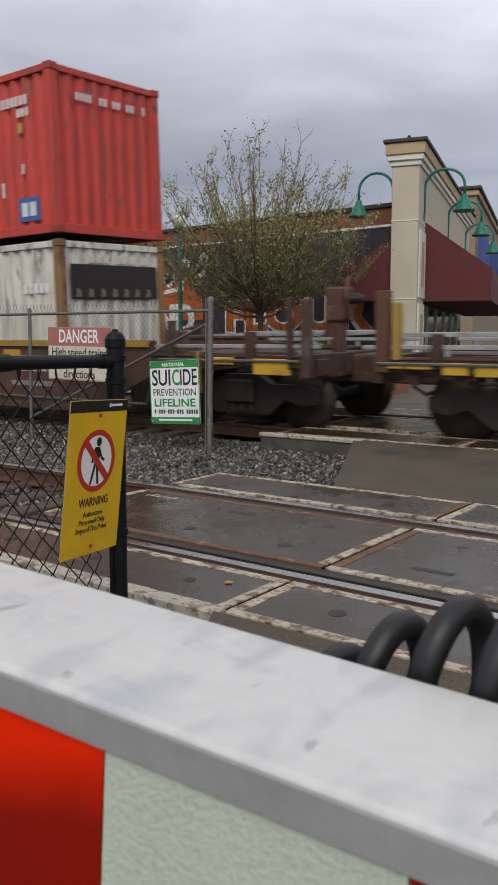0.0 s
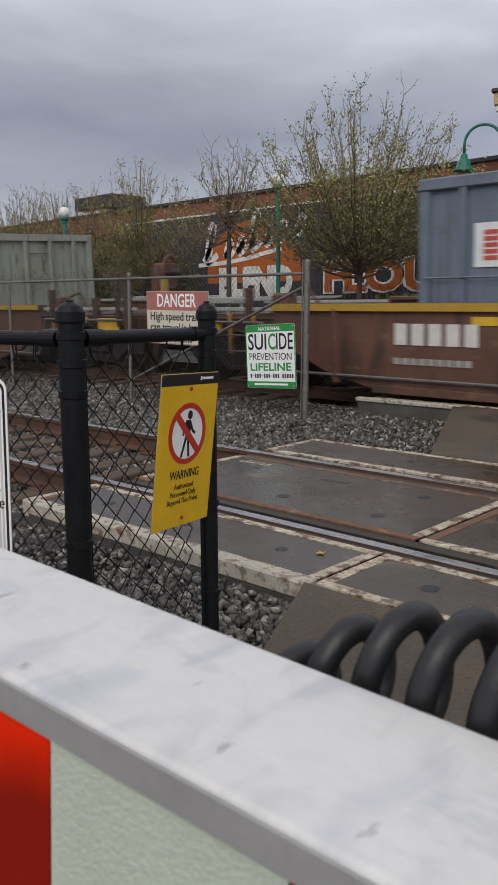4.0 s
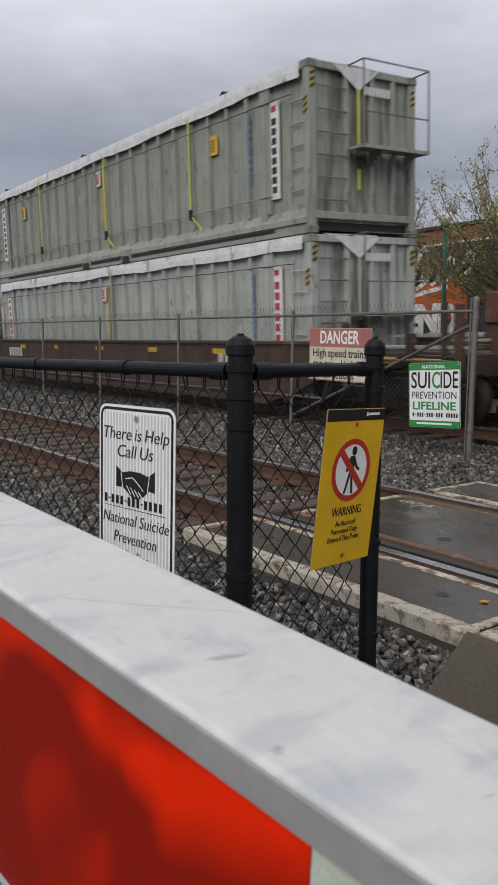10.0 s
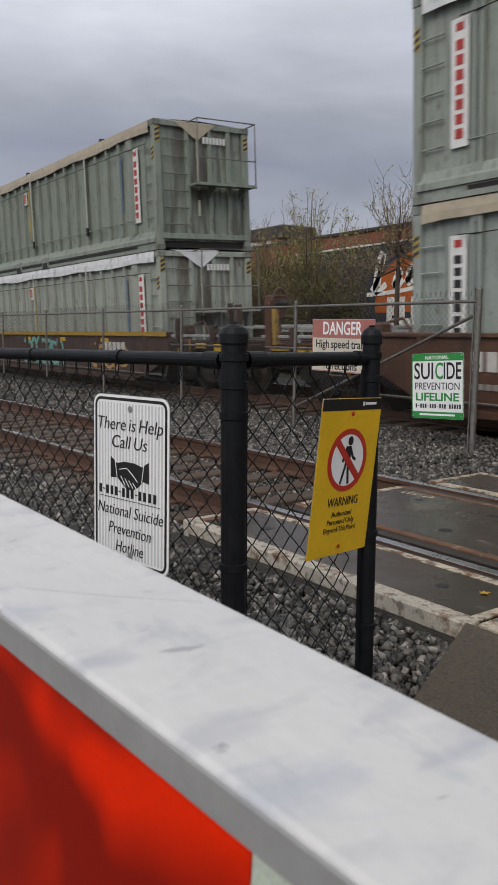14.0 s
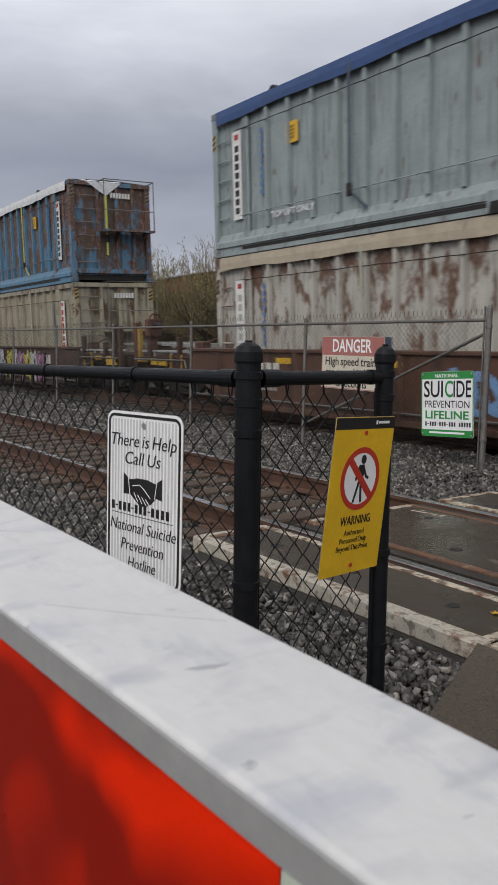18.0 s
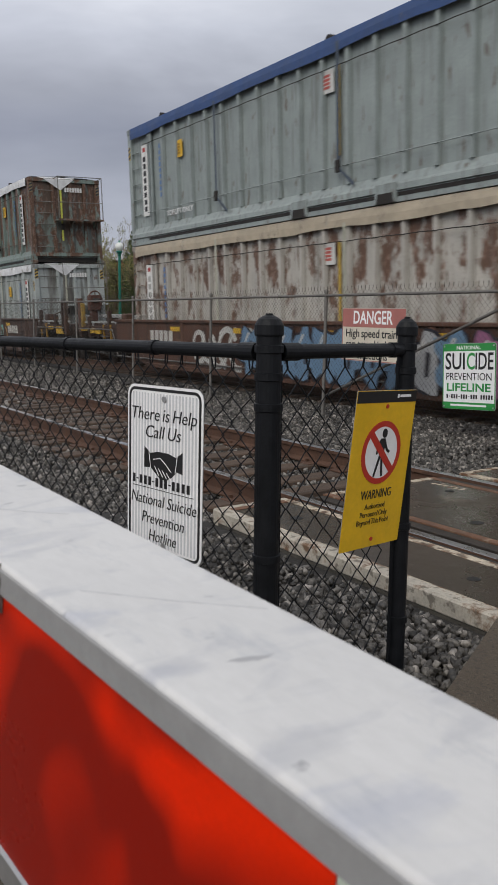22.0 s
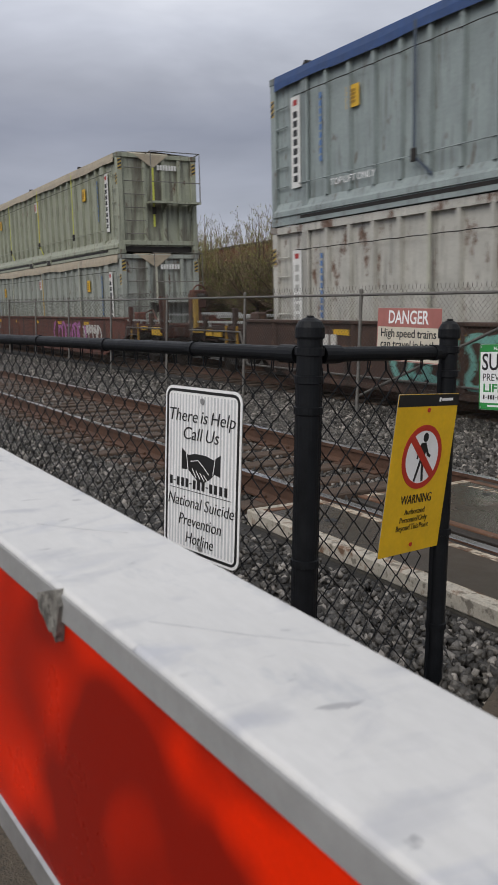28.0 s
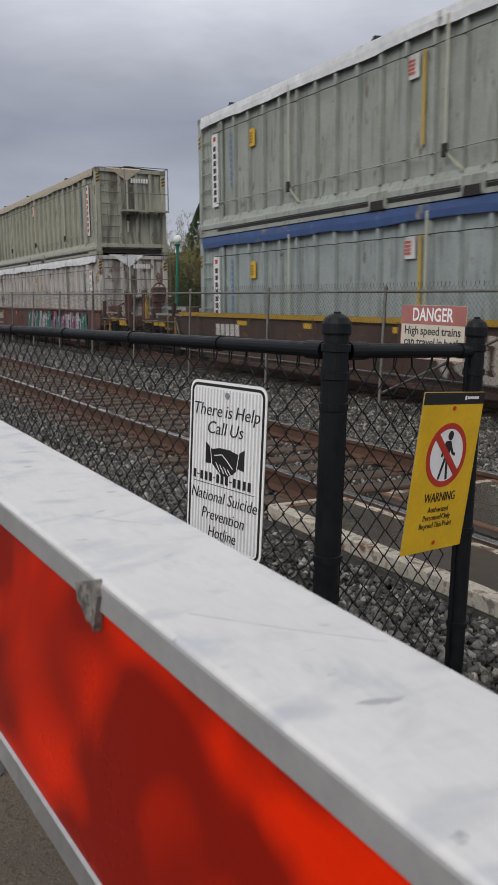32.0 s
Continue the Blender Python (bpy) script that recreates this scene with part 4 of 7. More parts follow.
def warning_sign():
    w, h = 0.343, 0.56
    m = axes((-1.4683, 2.4206, 0.737), (-0.2186, 0.9753, -0.0324), (0.0818, 0.0515, 0.9953))
    s = thing("warning_sign", "yellow warning sign with a black top strip, tied to the fence", "sign", m)
    part("plate", plate(w, h, 0.006, 0.0006, 0.003), M["aluminium"], s)
    part("face", plate(w - 0.001, h - 0.001, 0.006, -0.0008, 0.0006), M["sign_yellow"], s, "yellow enamelled face with dirt")
    part("top_strip", Geo().box(-w / 2 + 0.001, w / 2 - 0.001, -0.0016, -0.0008, h / 2 - 0.042, h / 2 - 0.002), M["sign_black"], s, "black strip with a small pale mark")
    bars(s, [(0.055, 0.065, h / 2 - 0.02, 0.014), (0.07, 0.135, h / 2 - 0.02, 0.009)], M["sign_white"], -0.0018, "maker_mark")
    cz = 0.062
    part("disc", Geo().prism([(0.093 * math.cos(2 * math.pi * k / 40), cz + 0.093 * math.sin(2 * math.pi * k / 40)) for k in range(40)], -0.0016, -0.0008, "y"), M["sign_white"], s)
    part("ring", ring(0.112, 0.092, -0.0022, -0.0008, (0.0, cz)), M["sign_red"], s, "red prohibition ring")
    fig = Geo()
    fig.prism([(0.008 + 0.0145 * math.cos(2 * math.pi * k / 16), cz + 0.068 + 0.0165 * math.sin(2 * math.pi * k / 16)) for k in range(16)], -0.0023, -0.0016, "y")
    for poly in ([(-0.012, 0.05), (0.014, 0.05), (0.02, 0.03), (0.011, -0.012), (-0.013, -0.012)], [(-0.013, -0.01), (0.0, -0.01), (-0.012, -0.045), (-0.026, -0.085), (-0.036, -0.083), (-0.024, -0.045)],
                 [(-0.002, -0.01), (0.011, -0.01), (0.014, -0.045), (0.021, -0.085), (0.009, -0.086), (0.002, -0.045)], [(0.014, 0.05), (0.024, 0.03), (0.034, 0.012), (0.048, 0.004), (0.045, -0.005), (0.027, 0.003), (0.014, 0.024)],
                 [(-0.012, 0.05), (-0.024, 0.034), (-0.032, -0.004), (-0.024, -0.007), (-0.014, 0.022)]):
        fig.prism([(u, cz + v) for u, v in poly], -0.0023, -0.0016, "y")
    part("pictogram", fig, M["sign_black"], s, "plain black walking symbol")
    q = 0.0095
    d = 0.07
    part("slash", Geo().prism([(-d - q, cz + d - q), (-d + q, cz + d + q), (d + q, cz - d + q), (d - q, cz - d - q)], -0.0029, -0.0022, "y"), M["sign_red"], s, "red diagonal bar")
    for txt, z, wd, sz, bo in (("WARNING", -0.087, 0.175, 0.046, 0.0), ("Authorized", -0.13, 0.115, 0.03, -0.0004), ("Personnel Only", -0.158, 0.155, 0.03, -0.0004), ("Beyond This Point", -0.186, 0.185, 0.03, -0.0004)):
        lettering(txt, sz, s, Matrix.Translation((0, -0.0018, z)), M["sign_black"], width=wd, bold=bo)
    for z in (h / 2 - 0.055, -h / 2 + 0.03):
        part("rivet", Geo().lathe([(0.008, 0.0), (0.007, 0.003), (0.003, 0.005)], 12, (0, 0, 0), "y"), M["sign_red"], s, "rusty rivet", at=Matrix.Translation((0.0, -0.0055, z)))


def lifeline_sign():
    s = thing("lifeline_sign", "white and green lifeline sign on the grey fence", "sign", axes((-6.385, FENCE_Y - 0.05, 0.653), (1, 0, 0.045), (0, 0, 1)) @ Matrix.Diagonal((1.068, 1, 1.062, 1)))
    w, h = 0.80, 0.76
    part("plate", plate(w, h, 0.03, 0, 0.004), M["aluminium"], s)
    part("face", plate(w - 0.004, h - 0.004, 0.03, -0.001, 0), M["sign_white"], s)
    part("green_band", Geo().box(-w / 2 + 0.012, w / 2 - 0.012, -0.003, -0.001, h / 2 - 0.088, h / 2 - 0.014), M["sign_green"], s, "green title band")
    part("green_band", Geo().box(-w / 2 + 0.012, w / 2 - 0.012, -0.003, -0.001, -h / 2 + 0.014, -h / 2 + 0.082), M["sign_green"], s, "green foot band")
    part("border", frame_band(w - 0.006, h - 0.006, 0.03, 0.012, -0.003, -0.001), M["sign_green"], s)
    lettering("NATIONAL", 0.06, s, Matrix.Translation((0, -0.004, h / 2 - 0.052)), M["sign_white"], width=0.36, bold=0.001)
    lettering("SUI", 0.27, s, Matrix.Translation((-0.205, -0.003, 0.165)), M["sign_black"], width=0.30, bold=0.003)
    lettering("C", 0.27, s, Matrix.Translation((0.035, -0.003, 0.165)), M["sign_green"], width=0.12, bold=0.003)
    lettering("IDE", 0.27, s, Matrix.Translation((0.235, -0.003, 0.165)), M["sign_black"], width=0.26, bold=0.003)
    lettering("PREVENTION", 0.12, s, Matrix.Translation((0, -0.003, -0.005)), M["sign_black"], width=0.68)
    lettering("LIFELINE", 0.13, s, Matrix.Translation((0, -0.003, -0.13)), M["sign_green"], width=0.66, bold=0.003)
    bars(s, [(-0.335 + 0.0372 * k, -0.311 + 0.0372 * k, -0.232, 0.05 if k not in (1, 5, 9) else 0.008) for k in range(19) if k != 13], M["sign_black"], -0.002)
    bars(s, [(-0.27, 0.27, -0.332, 0.022)], M["sign_white"], -0.003)
    for x, z in ((-0.37, 0.35), (0.37, 0.35), (-0.37, -0.35), (0.37, -0.35)):
        part("bolt", Geo().lathe([(0.012, 0), (0.008, 0.005)], 10, (0, 0, 0), "y"), M["aluminium"], s, at=Matrix.Translation((x, -0.007, z)))


def danger_sign():
    s = thing("danger_sign", "weathered cream danger sign with a faded red header", "sign", axes((-8.2, FENCE_Y - 0.04, 1.128), (1, 0, -0.018), (0, 0, 1)) @ Matrix.Diagonal((1.064, 1, 1.064, 1)))
    w, h = 1.25, 0.70
    part("plate", plate(w, h, 0.01, 0, 0.004), M["aluminium"], s)
    part("face", plate(w - 0.004, h - 0.004, 0.01, -0.001, 0), M["sign_cream"], s)
    part("border", frame_band(w - 0.01, h - 0.01, 0.01, 0.01, -0.003, -0.001), M["sign_pink"], s)
    part("header", Geo().box(-w / 2 + 0.012, w / 2 - 0.012, -0.002, -0.001, h / 2 - 0.25, h / 2 - 0.012), M["sign_pink"], s, "faded red header band")
    lettering("DANGER", 0.24, s, Matrix.Translation((0, -0.003, h / 2 - 0.13)), M["sign_white"], width=0.78, bold=0.004)
    for txt, z, wd in (("High speed trains", 0.015, 1.08), ("can travel in both", -0.13, 1.08), ("directions", -0.27, 0.62)):
        lettering(txt, 0.155, s, Matrix.Translation((0, -0.002, z)), M["sign_black"], width=wd, bold=0.002)


help_sign()
warning_sign()
lifeline_sign()
danger_sign()

# ---- barrier in the foreground ----


BAR_POSE = pose(0, 0.7164, 1.0174, 0, 3.55, 5.85)


def barrier():
    """A plank over a red and white sheeted panel; its own x runs along the plank, its origin lies on the front top edge."""
    b = thing("barricade", "white-topped road barricade with red and white reflective panel", "barricade", BAR_POSE)
    x0, x1, w, lip = -1.7, 1.75, 0.15, 0.0265
    prof = [(0.0, -lip), (w, -lip)]
    for cy, a0 in ((w - 0.005, 0), (0.005, 90)):
        prof += [(cy + 0.005 * math.cos(radians(a0 + 15 * k)), -0.005 + 0.005 * math.sin(radians(a0 + 15 * k))) for k in range(7)]
    part("top_plank", Geo().prism(prof, x0, x1, "x"), M["plank_top"], b, "weathered white top plank with grey scuffs")
    part("edge_strip", Geo().box(x0, x1, -0.002, 0.001, -lip - 0.001, -0.0042, 0.0008), M["plank_lip"], b, "grey rounded front edge")
    part("panel_core", Geo().box(x0 + 0.01, x1 - 0.01, 0.006, 0.02, -0.31, -lip), M["plank_lip"], b)
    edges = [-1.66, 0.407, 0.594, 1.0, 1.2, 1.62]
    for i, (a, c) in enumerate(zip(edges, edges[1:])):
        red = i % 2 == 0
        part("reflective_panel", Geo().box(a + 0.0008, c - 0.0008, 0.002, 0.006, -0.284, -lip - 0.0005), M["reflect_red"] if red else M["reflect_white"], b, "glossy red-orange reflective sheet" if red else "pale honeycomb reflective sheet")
    part("bottom_trim", Geo().box(x0, x1, -0.001, 0.022, -0.318, -0.284, 0.003), M["aluminium"], b, "grey metal lower edge")
    for x in (-1.35, 1.35):
        ground = -(1.0174 - 0.062 * x) / math.cos(radians(3.55))
        for sd in (-1, 1):
            part("leg", Geo().tube([(x, w / 2 + sd * 0.03, -0.03), (x + 0.062 * ground, w / 2 + sd * 0.28, ground)], 0.02, 8), M["aluminium"], b)
    # torn flap of sheeting
    part("torn_flap", Geo().prism([(-0.058, -0.016), (-0.018, 0.0), (-0.01, -0.012), (-0.014, -0.03), (-0.016, -0.046), (-0.024, -0.04), (-0.03, -0.042), (-0.042, -0.034), (-0.052, -0.03)], -0.006, 0.0015, "y"), M["flap"], b, "torn dirty flap of sheeting")
    for a, c, ya, yb in ((0.075, 0.185, 0.03, 0.137), (-0.2, -0.13, 0.05, 0.12)):
        part("scuff_line", Geo().prism([(a, ya), (a + 0.0022, ya), ((a + c) / 2 + 0.006, (ya + yb) / 2), (c + 0.0016, yb), (c, yb), ((a + c) / 2 + 0.0035, (ya + yb) / 2)], 0.0, 0.0003, "z"), M["plank_scuff"], b, "thin grey scuff across the plank")
    # coiled cable behind the plank: the coils widen and rise away from its loose end
    pts, n = [], 280
    for k in range(n + 1):
        u = -0.32 + 6.8 * k / n
        r = 0.022 + 0.005 * min(max(u, 0), 3)
        top = -0.014 + 0.036 * min(max(u, 0), 1) + 0.023 * min(max(u - 1, 0), 1) + 0.008 * min(max(u - 2, 0), 2)
        a = 2 * math.pi * u + math.pi / 2
        pts.append((0.462 + 0.0437 * u, 0.199 - r * math.cos(a), top - 0.011 - r + r * math.sin(a)))
    part("coiled_cable", Geo().tube(pts, 0.0105, 14), M["rubber"], b, "thick black rubber-coated coiled cable", smooth=True)
    return b


barricade = barrier()

# ---- buildings beyond the tracks ----


def along(x, y):
    """Plan x of a thing beyond the tracks, from its rough survey x and its y."""
    return (1.086 - 0.001 * y) * x + 1.75



def brick_material(name, c1, c2, mortar, scale=1.0):
    m = mat(name, c1, 0.85, var=0.2, scale=0.8, bump=0.2, bscale=20)
    nt = m.node_tree
    b = nt.nodes["Principled BSDF"]
    N, L = nt.nodes.new, nt.links.new
    br, tc, sx, cx = N("ShaderNodeTexBrick"), N("ShaderNodeTexCoord"), N("ShaderNodeSeparateXYZ"), N("ShaderNodeCombineXYZ")
    L(tc.outputs["Object"], sx.inputs[0])
    ad = N("ShaderNodeMath")
    L(sx.outputs["X"], ad.inputs[0])
    L(sx.outputs["Y"], ad.inputs[1])
    L(ad.outputs[0], cx.inputs["X"])
    L(sx.outputs["Z"], cx.inputs["Y"])
    L(cx.outputs[0], br.inputs["Vector"])
    for k, v in (("Scale", 1.0), ("Mortar Size", 0.008), ("Brick Width", 0.21), ("Row Height", 0.075), ("Bias", 0.0)):
        br.inputs[k].default_value = v
    br.inputs["Color1"].default_value, br.inputs["Color2"].default_value, br.inputs["Mortar"].default_value = (*c1, 1), (*c2, 1), (*mortar, 1)
    mx = N("ShaderNodeMixRGB")
    mx.inputs[0].default_value = 0.75
    L(b.inputs["Base Color"].links[0].from_socket, mx.inputs[1])
    L(br.outputs["Color"], mx.inputs[2])
    L(mx.outputs[0], b.inputs["Base Color"])
    bp = N("ShaderNodeBump")
    bp.inputs["Strength"].default_value, bp.inputs["Distance"].default_value, bp.invert = 0.6, 0.01, True
    L(br.outputs["Fac"], bp.inputs["Height"])
    L(bp.outputs[0], b.inputs["Normal"])
    return m


M["brick_wall"] = brick_material("brick_wall", (0.27, 0.085, 0.045), (0.2, 0.07, 0.04), (0.14, 0.1, 0.08))
M["brick_black"] = brick_material("painted_brick_wall", (0.035, 0.037, 0.045), (0.045, 0.046, 0.055), (0.02, 0.021, 0.026))
M["brick_orange"] = brick_material("orange_painted_brick", (0.52, 0.13, 0.02), (0.42, 0.1, 0.018), (0.22, 0.06, 0.02))
M["brick_tan"] = brick_material("tan_brick_wall", (0.35, 0.27, 0.18), (0.29, 0.22, 0.15), (0.22, 0.19, 0.15))


def mural_building():
    b = thing("brick_building", "long brick building with a painted flour advertisement", "building", pose(1.9, 27.5, 0.14) @ Matrix.Diagonal((1.058, 1, 1.03, 1)))
    part("wall", Geo().box(-62, -20, 0, 9.0, 0.0, 5.95), M["brick_wall"], b, "red brick wall")
    part("wall", Geo().box(-20, -14.3, 0, 1.2, 0.0, 5.95), M["brick_wall"], b, "red brick wall")
    part("painted_field", Geo().box(-34.5, -14.35, -0.012, 0.0, 0.0, 5.3), M["brick_black"], b, "black painted field of the advertisement")
    part("white_line", Geo().box(-34.5, -14.35, -0.03, -0.012, 5.3, 5.38), M["mural_white"], b, "white painted line")
    part("roof_coping", Geo().box(-62, -14.2, -0.1, 0.3, 5.95, 6.1, 0.02), M["dark_roof"], b, "dark metal coping")
    part("roof", Geo().box(-62, -20, 0.3, 9.0, 5.85, 5.94), M["dark_roof"], b)
    # orange oval behind the script, cut off level with the lettering's foot
    pts = [(-25.9 + 2.75 * math.cos(math.pi * k / 24), 2.75 + 2.15 * math.sin(math.pi * k / 24)) for k in range(25)]
    part("orange_field", Geo().prism(pts + [(-28.65, 2.25), (-23.15, 2.25)], -0.022, -0.012, "y"), M["brick_orange"], b, "orange painted oval")

    def ribbon(path, w):
        """A brushed stroke along smoothed points, thicker on its way down."""
        fine = []
        for k in range(len(path) - 1):
            p0, p1, p2, p3 = (Vector(path[min(max(k + m, 0), len(path) - 1)]) for m in (-1, 0, 1, 2))
            for q in range(6):
                t = q / 6
                fine.append(0.5 * (2 * p1 + (p2 - p0) * t + (2 * p0 - 5 * p1 + 4 * p2 - p3) * t * t + (3 * p1 - p0 - 3 * p2 + p3) * t ** 3))
        fine.append(Vector(path[-1]))
        vs, fs, n = [], [], len(fine)
        for k, p in enumerate(fine):
            d = (fine[min(k + 1, n - 1)] - fine[max(k - 1, 0)]).normalized()
            t = Vector((-d.y, d.x)) * w * (0.5 if d.y < -0.2 else 0.3)
            for sg, yy in ((1, -0.045), (-1, -0.045), (-1, -0.022), (1, -0.022)):
                vs.append((p[0] + sg * t.x, yy, p[1] + sg * t.y))
        for k in range(n - 1):
            fs += [(4 * k + m, 4 * k + (m + 1) % 4, 4 * k + 4 + (m + 1) % 4, 4 * k + 4 + m) for m in range(4)]
        return Geo().add(vs, fs + [(0, 1, 2, 3), (4 * n - 4, 4 * n - 3, 4 * n - 2, 4 * n - 1)])
    # flowing white strokes that climb to the right: tall loops, low waves
    for u, z0, hgt, wd in ((-28.5, 3.3, 1.45, 0.75), (-27.3, 3.45, 0.55, 0.5), (-26.55, 3.6, 0.5, 0.5), (-25.75, 3.75, 1.35, 0.6), (-24.95, 3.9, 0.6, 0.5), (-24.2, 4.05, 0.55, 0.5), (-23.2, 4.25, 0.5, 0.45)):
        pth = [(u - 0.5 * wd, z0 - 0.05), (u, z0 + 0.3 * hgt), (u + 0.45 * wd, z0 + 0.95 * hgt), (u + 0.3 * wd, z0 + hgt), (u + 0.1 * wd, z0 + 0.7 * hgt), (u - 0.08 * wd, z0 + 0.12), (u + 0.12 * wd, z0 - 0.04), (u + 0.7 * wd, z0 + 0.22)]
        part("script_stroke", ribbon(pth, 0.46), M["mural_white"], b, "flowing white painted stroke")
    part("script_underline", ribbon([(-29.2, 3.1), (-28.2, 3.12), (-26.5, 3.25), (-24.2, 3.6)], 0.3), M["mural_white"], b)
    lettering("BLEND", 1.6, b, Matrix.Translation((-25.72, -0.05, 2.22)), M["mural_white"], width=4.3, thick=0.01, bold=0.1)
    lettering("FLOUR", 1.56, b, Matrix.Translation((-18.62, -0.03, 2.28)), M["mural_white"], "word_outline", width=6.72, thick=0.01, bold=0.13)
    lettering("FLOUR", 1.56, b, Matrix.Translation((-18.62, -0.052, 2.28)), M["brick_orange"], width=6.55, thick=0.01, bold=0.055)
    part("rooftop_unit", Geo().box(-41.7, -38.2, 2.0, 4.5, 6.75, 7.45, 0.03), M["dark_roof"], b, "dark rooftop air unit")
    part("rooftop_base", Geo().box(-41.2, -39.4, 2.2, 4.3, 5.94, 6.75, 0.02), M["stucco_white"], b, "white base of the rooftop unit")
    return b


mural_building()


def gooseneck(parent, at, turn, reach=1.3, rise=0.55):
    """Green gooseneck lamp: arm rising from a wall plate, bell shade at its end; it reaches along +x of its own pose."""
    m = Matrix.Translation(at) @ pose(0, 0, 0, 0, 0, turn)
    pts = [(0, 0, -0.9), (0.02, 0, 0.0)]
    for k in range(13):
        a = math.pi * (1 - k / 12)
        pts.append((0.02 + reach / 2 + reach / 2 * math.cos(a), 0, 0.1 + rise * math.sin(a)))
    pts.append((0.02 + reach, 0, -0.2))
    arm = part("lamp_arm", Geo().tube(pts, 0.045, 10), M["lamp_green"], parent, "green curved lamp arm", smooth=True, at=m)
    part("lamp_shade", Geo().lathe([(0.06, -0.2), (0.1, -0.22), (0.12, -0.35), (0.2, -0.42), (0.24, -0.6), (0.36, -0.72), (0.36, -0.76), (0.05, -0.74)], 24, (0.02 + reach, 0, 0)), M["lamp_green"], arm, "green enamelled bell shade", smooth=True)
    part("wall_plate", Geo().box(-0.06, 0.03, -0.1, 0.1, -1.0, -0.75, 0.01), M["lamp_green"], arm)
    return arm


def corner_store():
    s = thing("corner_store", "beige stucco corner store with parapet, maroon awning and green lamps", "building", pose(-12.87, 26.0, 0.1, 0, 0, 17.1) @ Matrix.Diagonal((1.03, 1.03, 1.03, 1)))
    # local x to the right along the tracks, y away from them
    W, D, H = 0.88, 16.0, 7.0
    part("corner_pier", Geo().box(0, W, 0, 1.5, 0, H, 0.02), M["stucco"], s, "beige stucco corner pier")
    part("pier_joint", Geo().box(-0.015, W + 0.015, -0.015, 1.51, 5.25, 5.29), M["stucco_white"], s)
    part("pier_joint", Geo().box(-0.015, W + 0.015, -0.015, 1.51, 2.72, 2.76), M["stucco_white"], s)
    part("front_wall", Geo().box(0.06, W, 1.5, D, 4.2, H), M["stucco"], s, "beige stucco upper wall facing the street")
    part("store_front", Geo().box(0.06, W - 0.35, 1.5, D, 0, 4.2), M["dark_roof"], s, "dark recessed shop front")
    for i, (o, z0, z1, mt) in enumerate(((0.06, H, H + 0.16, "stucco_white"), (0.14, H + 0.16, H + 0.34, "stucco_white"), (0.2, H + 0.34, H + 0.7, "stucco_tan"))):
        part("cornice", Geo().box(-o, W + o, -o, D + o, z0, z1, 0.015), M[mt], s, "stepped cornice band")
    part("coping", Geo().box(-0.27, W + 0.27, -0.27, D + 0.27, H + 0.7, H + 0.82, 0.02), M["dark_roof"], s, "dark metal coping")
    part("finial", Geo().lathe([(0.2, H + 0.82), (0.16, H + 0.88), (0.05, H + 0.96), (0.06, H + 1.02), (0.01, H + 1.08)], 10, (W / 2, 0.45, 0)), M["dark_roof"], s, "small dark roof finial")
    for z0, z1 in ((2.8, 5.0), (0.6, 2.6)):
        part("pier_panel", Geo().box(W, W + 0.05, 0.2, 1.45, z0, z1, 0.01), M["stucco_white"], s, "white framed panel")
        part("pier_panel_inset", Geo().box(W + 0.05, W + 0.06, 0.55, 1.05, z0 + 0.35, z1 - 0.35), M["stucco_tan"], s)
    # awnings: sloping canvas with a straight valance
    part("side_awning", Geo().prism([(-1.9, 2.72), (-1.9, 3.65), (0.0, 4.75), (0.0, 2.72)], 0.3, 1.6, "y"), M["awning"], s, "maroon canvas awning on the side")
    part("front_awning", Geo().prism([(W, 2.72), (W + 2.25, 2.72), (W + 2.25, 3.78), (W, 5.4)], 1.5, D - 1.0, "y"), M["awning"], s, "long maroon canvas awning over the pavement")
    for k in range(6):
        y = 2.0 + 2.4 * k
        part("shop_window", Geo().box(W - 0.35, W - 0.3, y, y + 1.9, 0.5, 2.6), M["glass"], s)
        part("window_frame", Geo().box(W - 0.34, W - 0.24, y - 0.14, y - 0.02, 0.2, 2.7), M["stucco_white"], s, "white window post")
    gooseneck(s, (0.0, 0.3, 6.25), 180, 1.15)
    for y in (1.15, 7.5, 14.0):
        gooseneck(s, (W, y, 6.4), 0)
    return s


corner_store()


def next_building():
    b = thing("tan_building", "tan brick building with blue banners further along the street", "building", pose(-19.85, 50, 0, 0, 0, 17.1))
    part("wall", Geo().box(-3, 0, 0, 24, 0, 10.6), M["brick_tan"], b)
    part("cornice", Geo().box(-3.15, 0.15, -0.15, 24.2, 10.6, 10.95, 0.03), M["stucco_tan"], b)
    part("coping", Geo().box(-3.3, 0.3, -0.3, 24.4, 10.95, 11.15, 0.03), M["dark_roof"], b)
    for k in range(4):
        part("banner", Geo().box(0.1, 0.75, 0.9 + 5.2 * k, 0.98 + 5.2 * k, 6.3, 8.4), M["blue_sign"], b, "blue hanging banner")
        part("window", Geo().box(-0.02, 0.03, 2.2 + 5.2 * k, 4.6 + 5.2 * k, 5.6, 8.8), M["glass"], b)
        part("window_frame", Geo().box(0.0, 0.08, 4.6 + 5.2 * k, 4.8 + 5.2 * k, 5.4, 9.0), M["stucco_white"], b)
    for x in (-2.3,):
        part("window", Geo().box(x, x + 1.4, -0.03, 0.01, 4.8, 7.0), M["glass"], b)


next_building()
planter = thing("brick_planter", "low red brick planter beside the street", "planter", pose(-8.9, 17.4, 0.2), geo=Geo().box(-0.9, 0.9, -0.5, 0.5, -0.2, 0.62, 0.03), material=M["brick"])


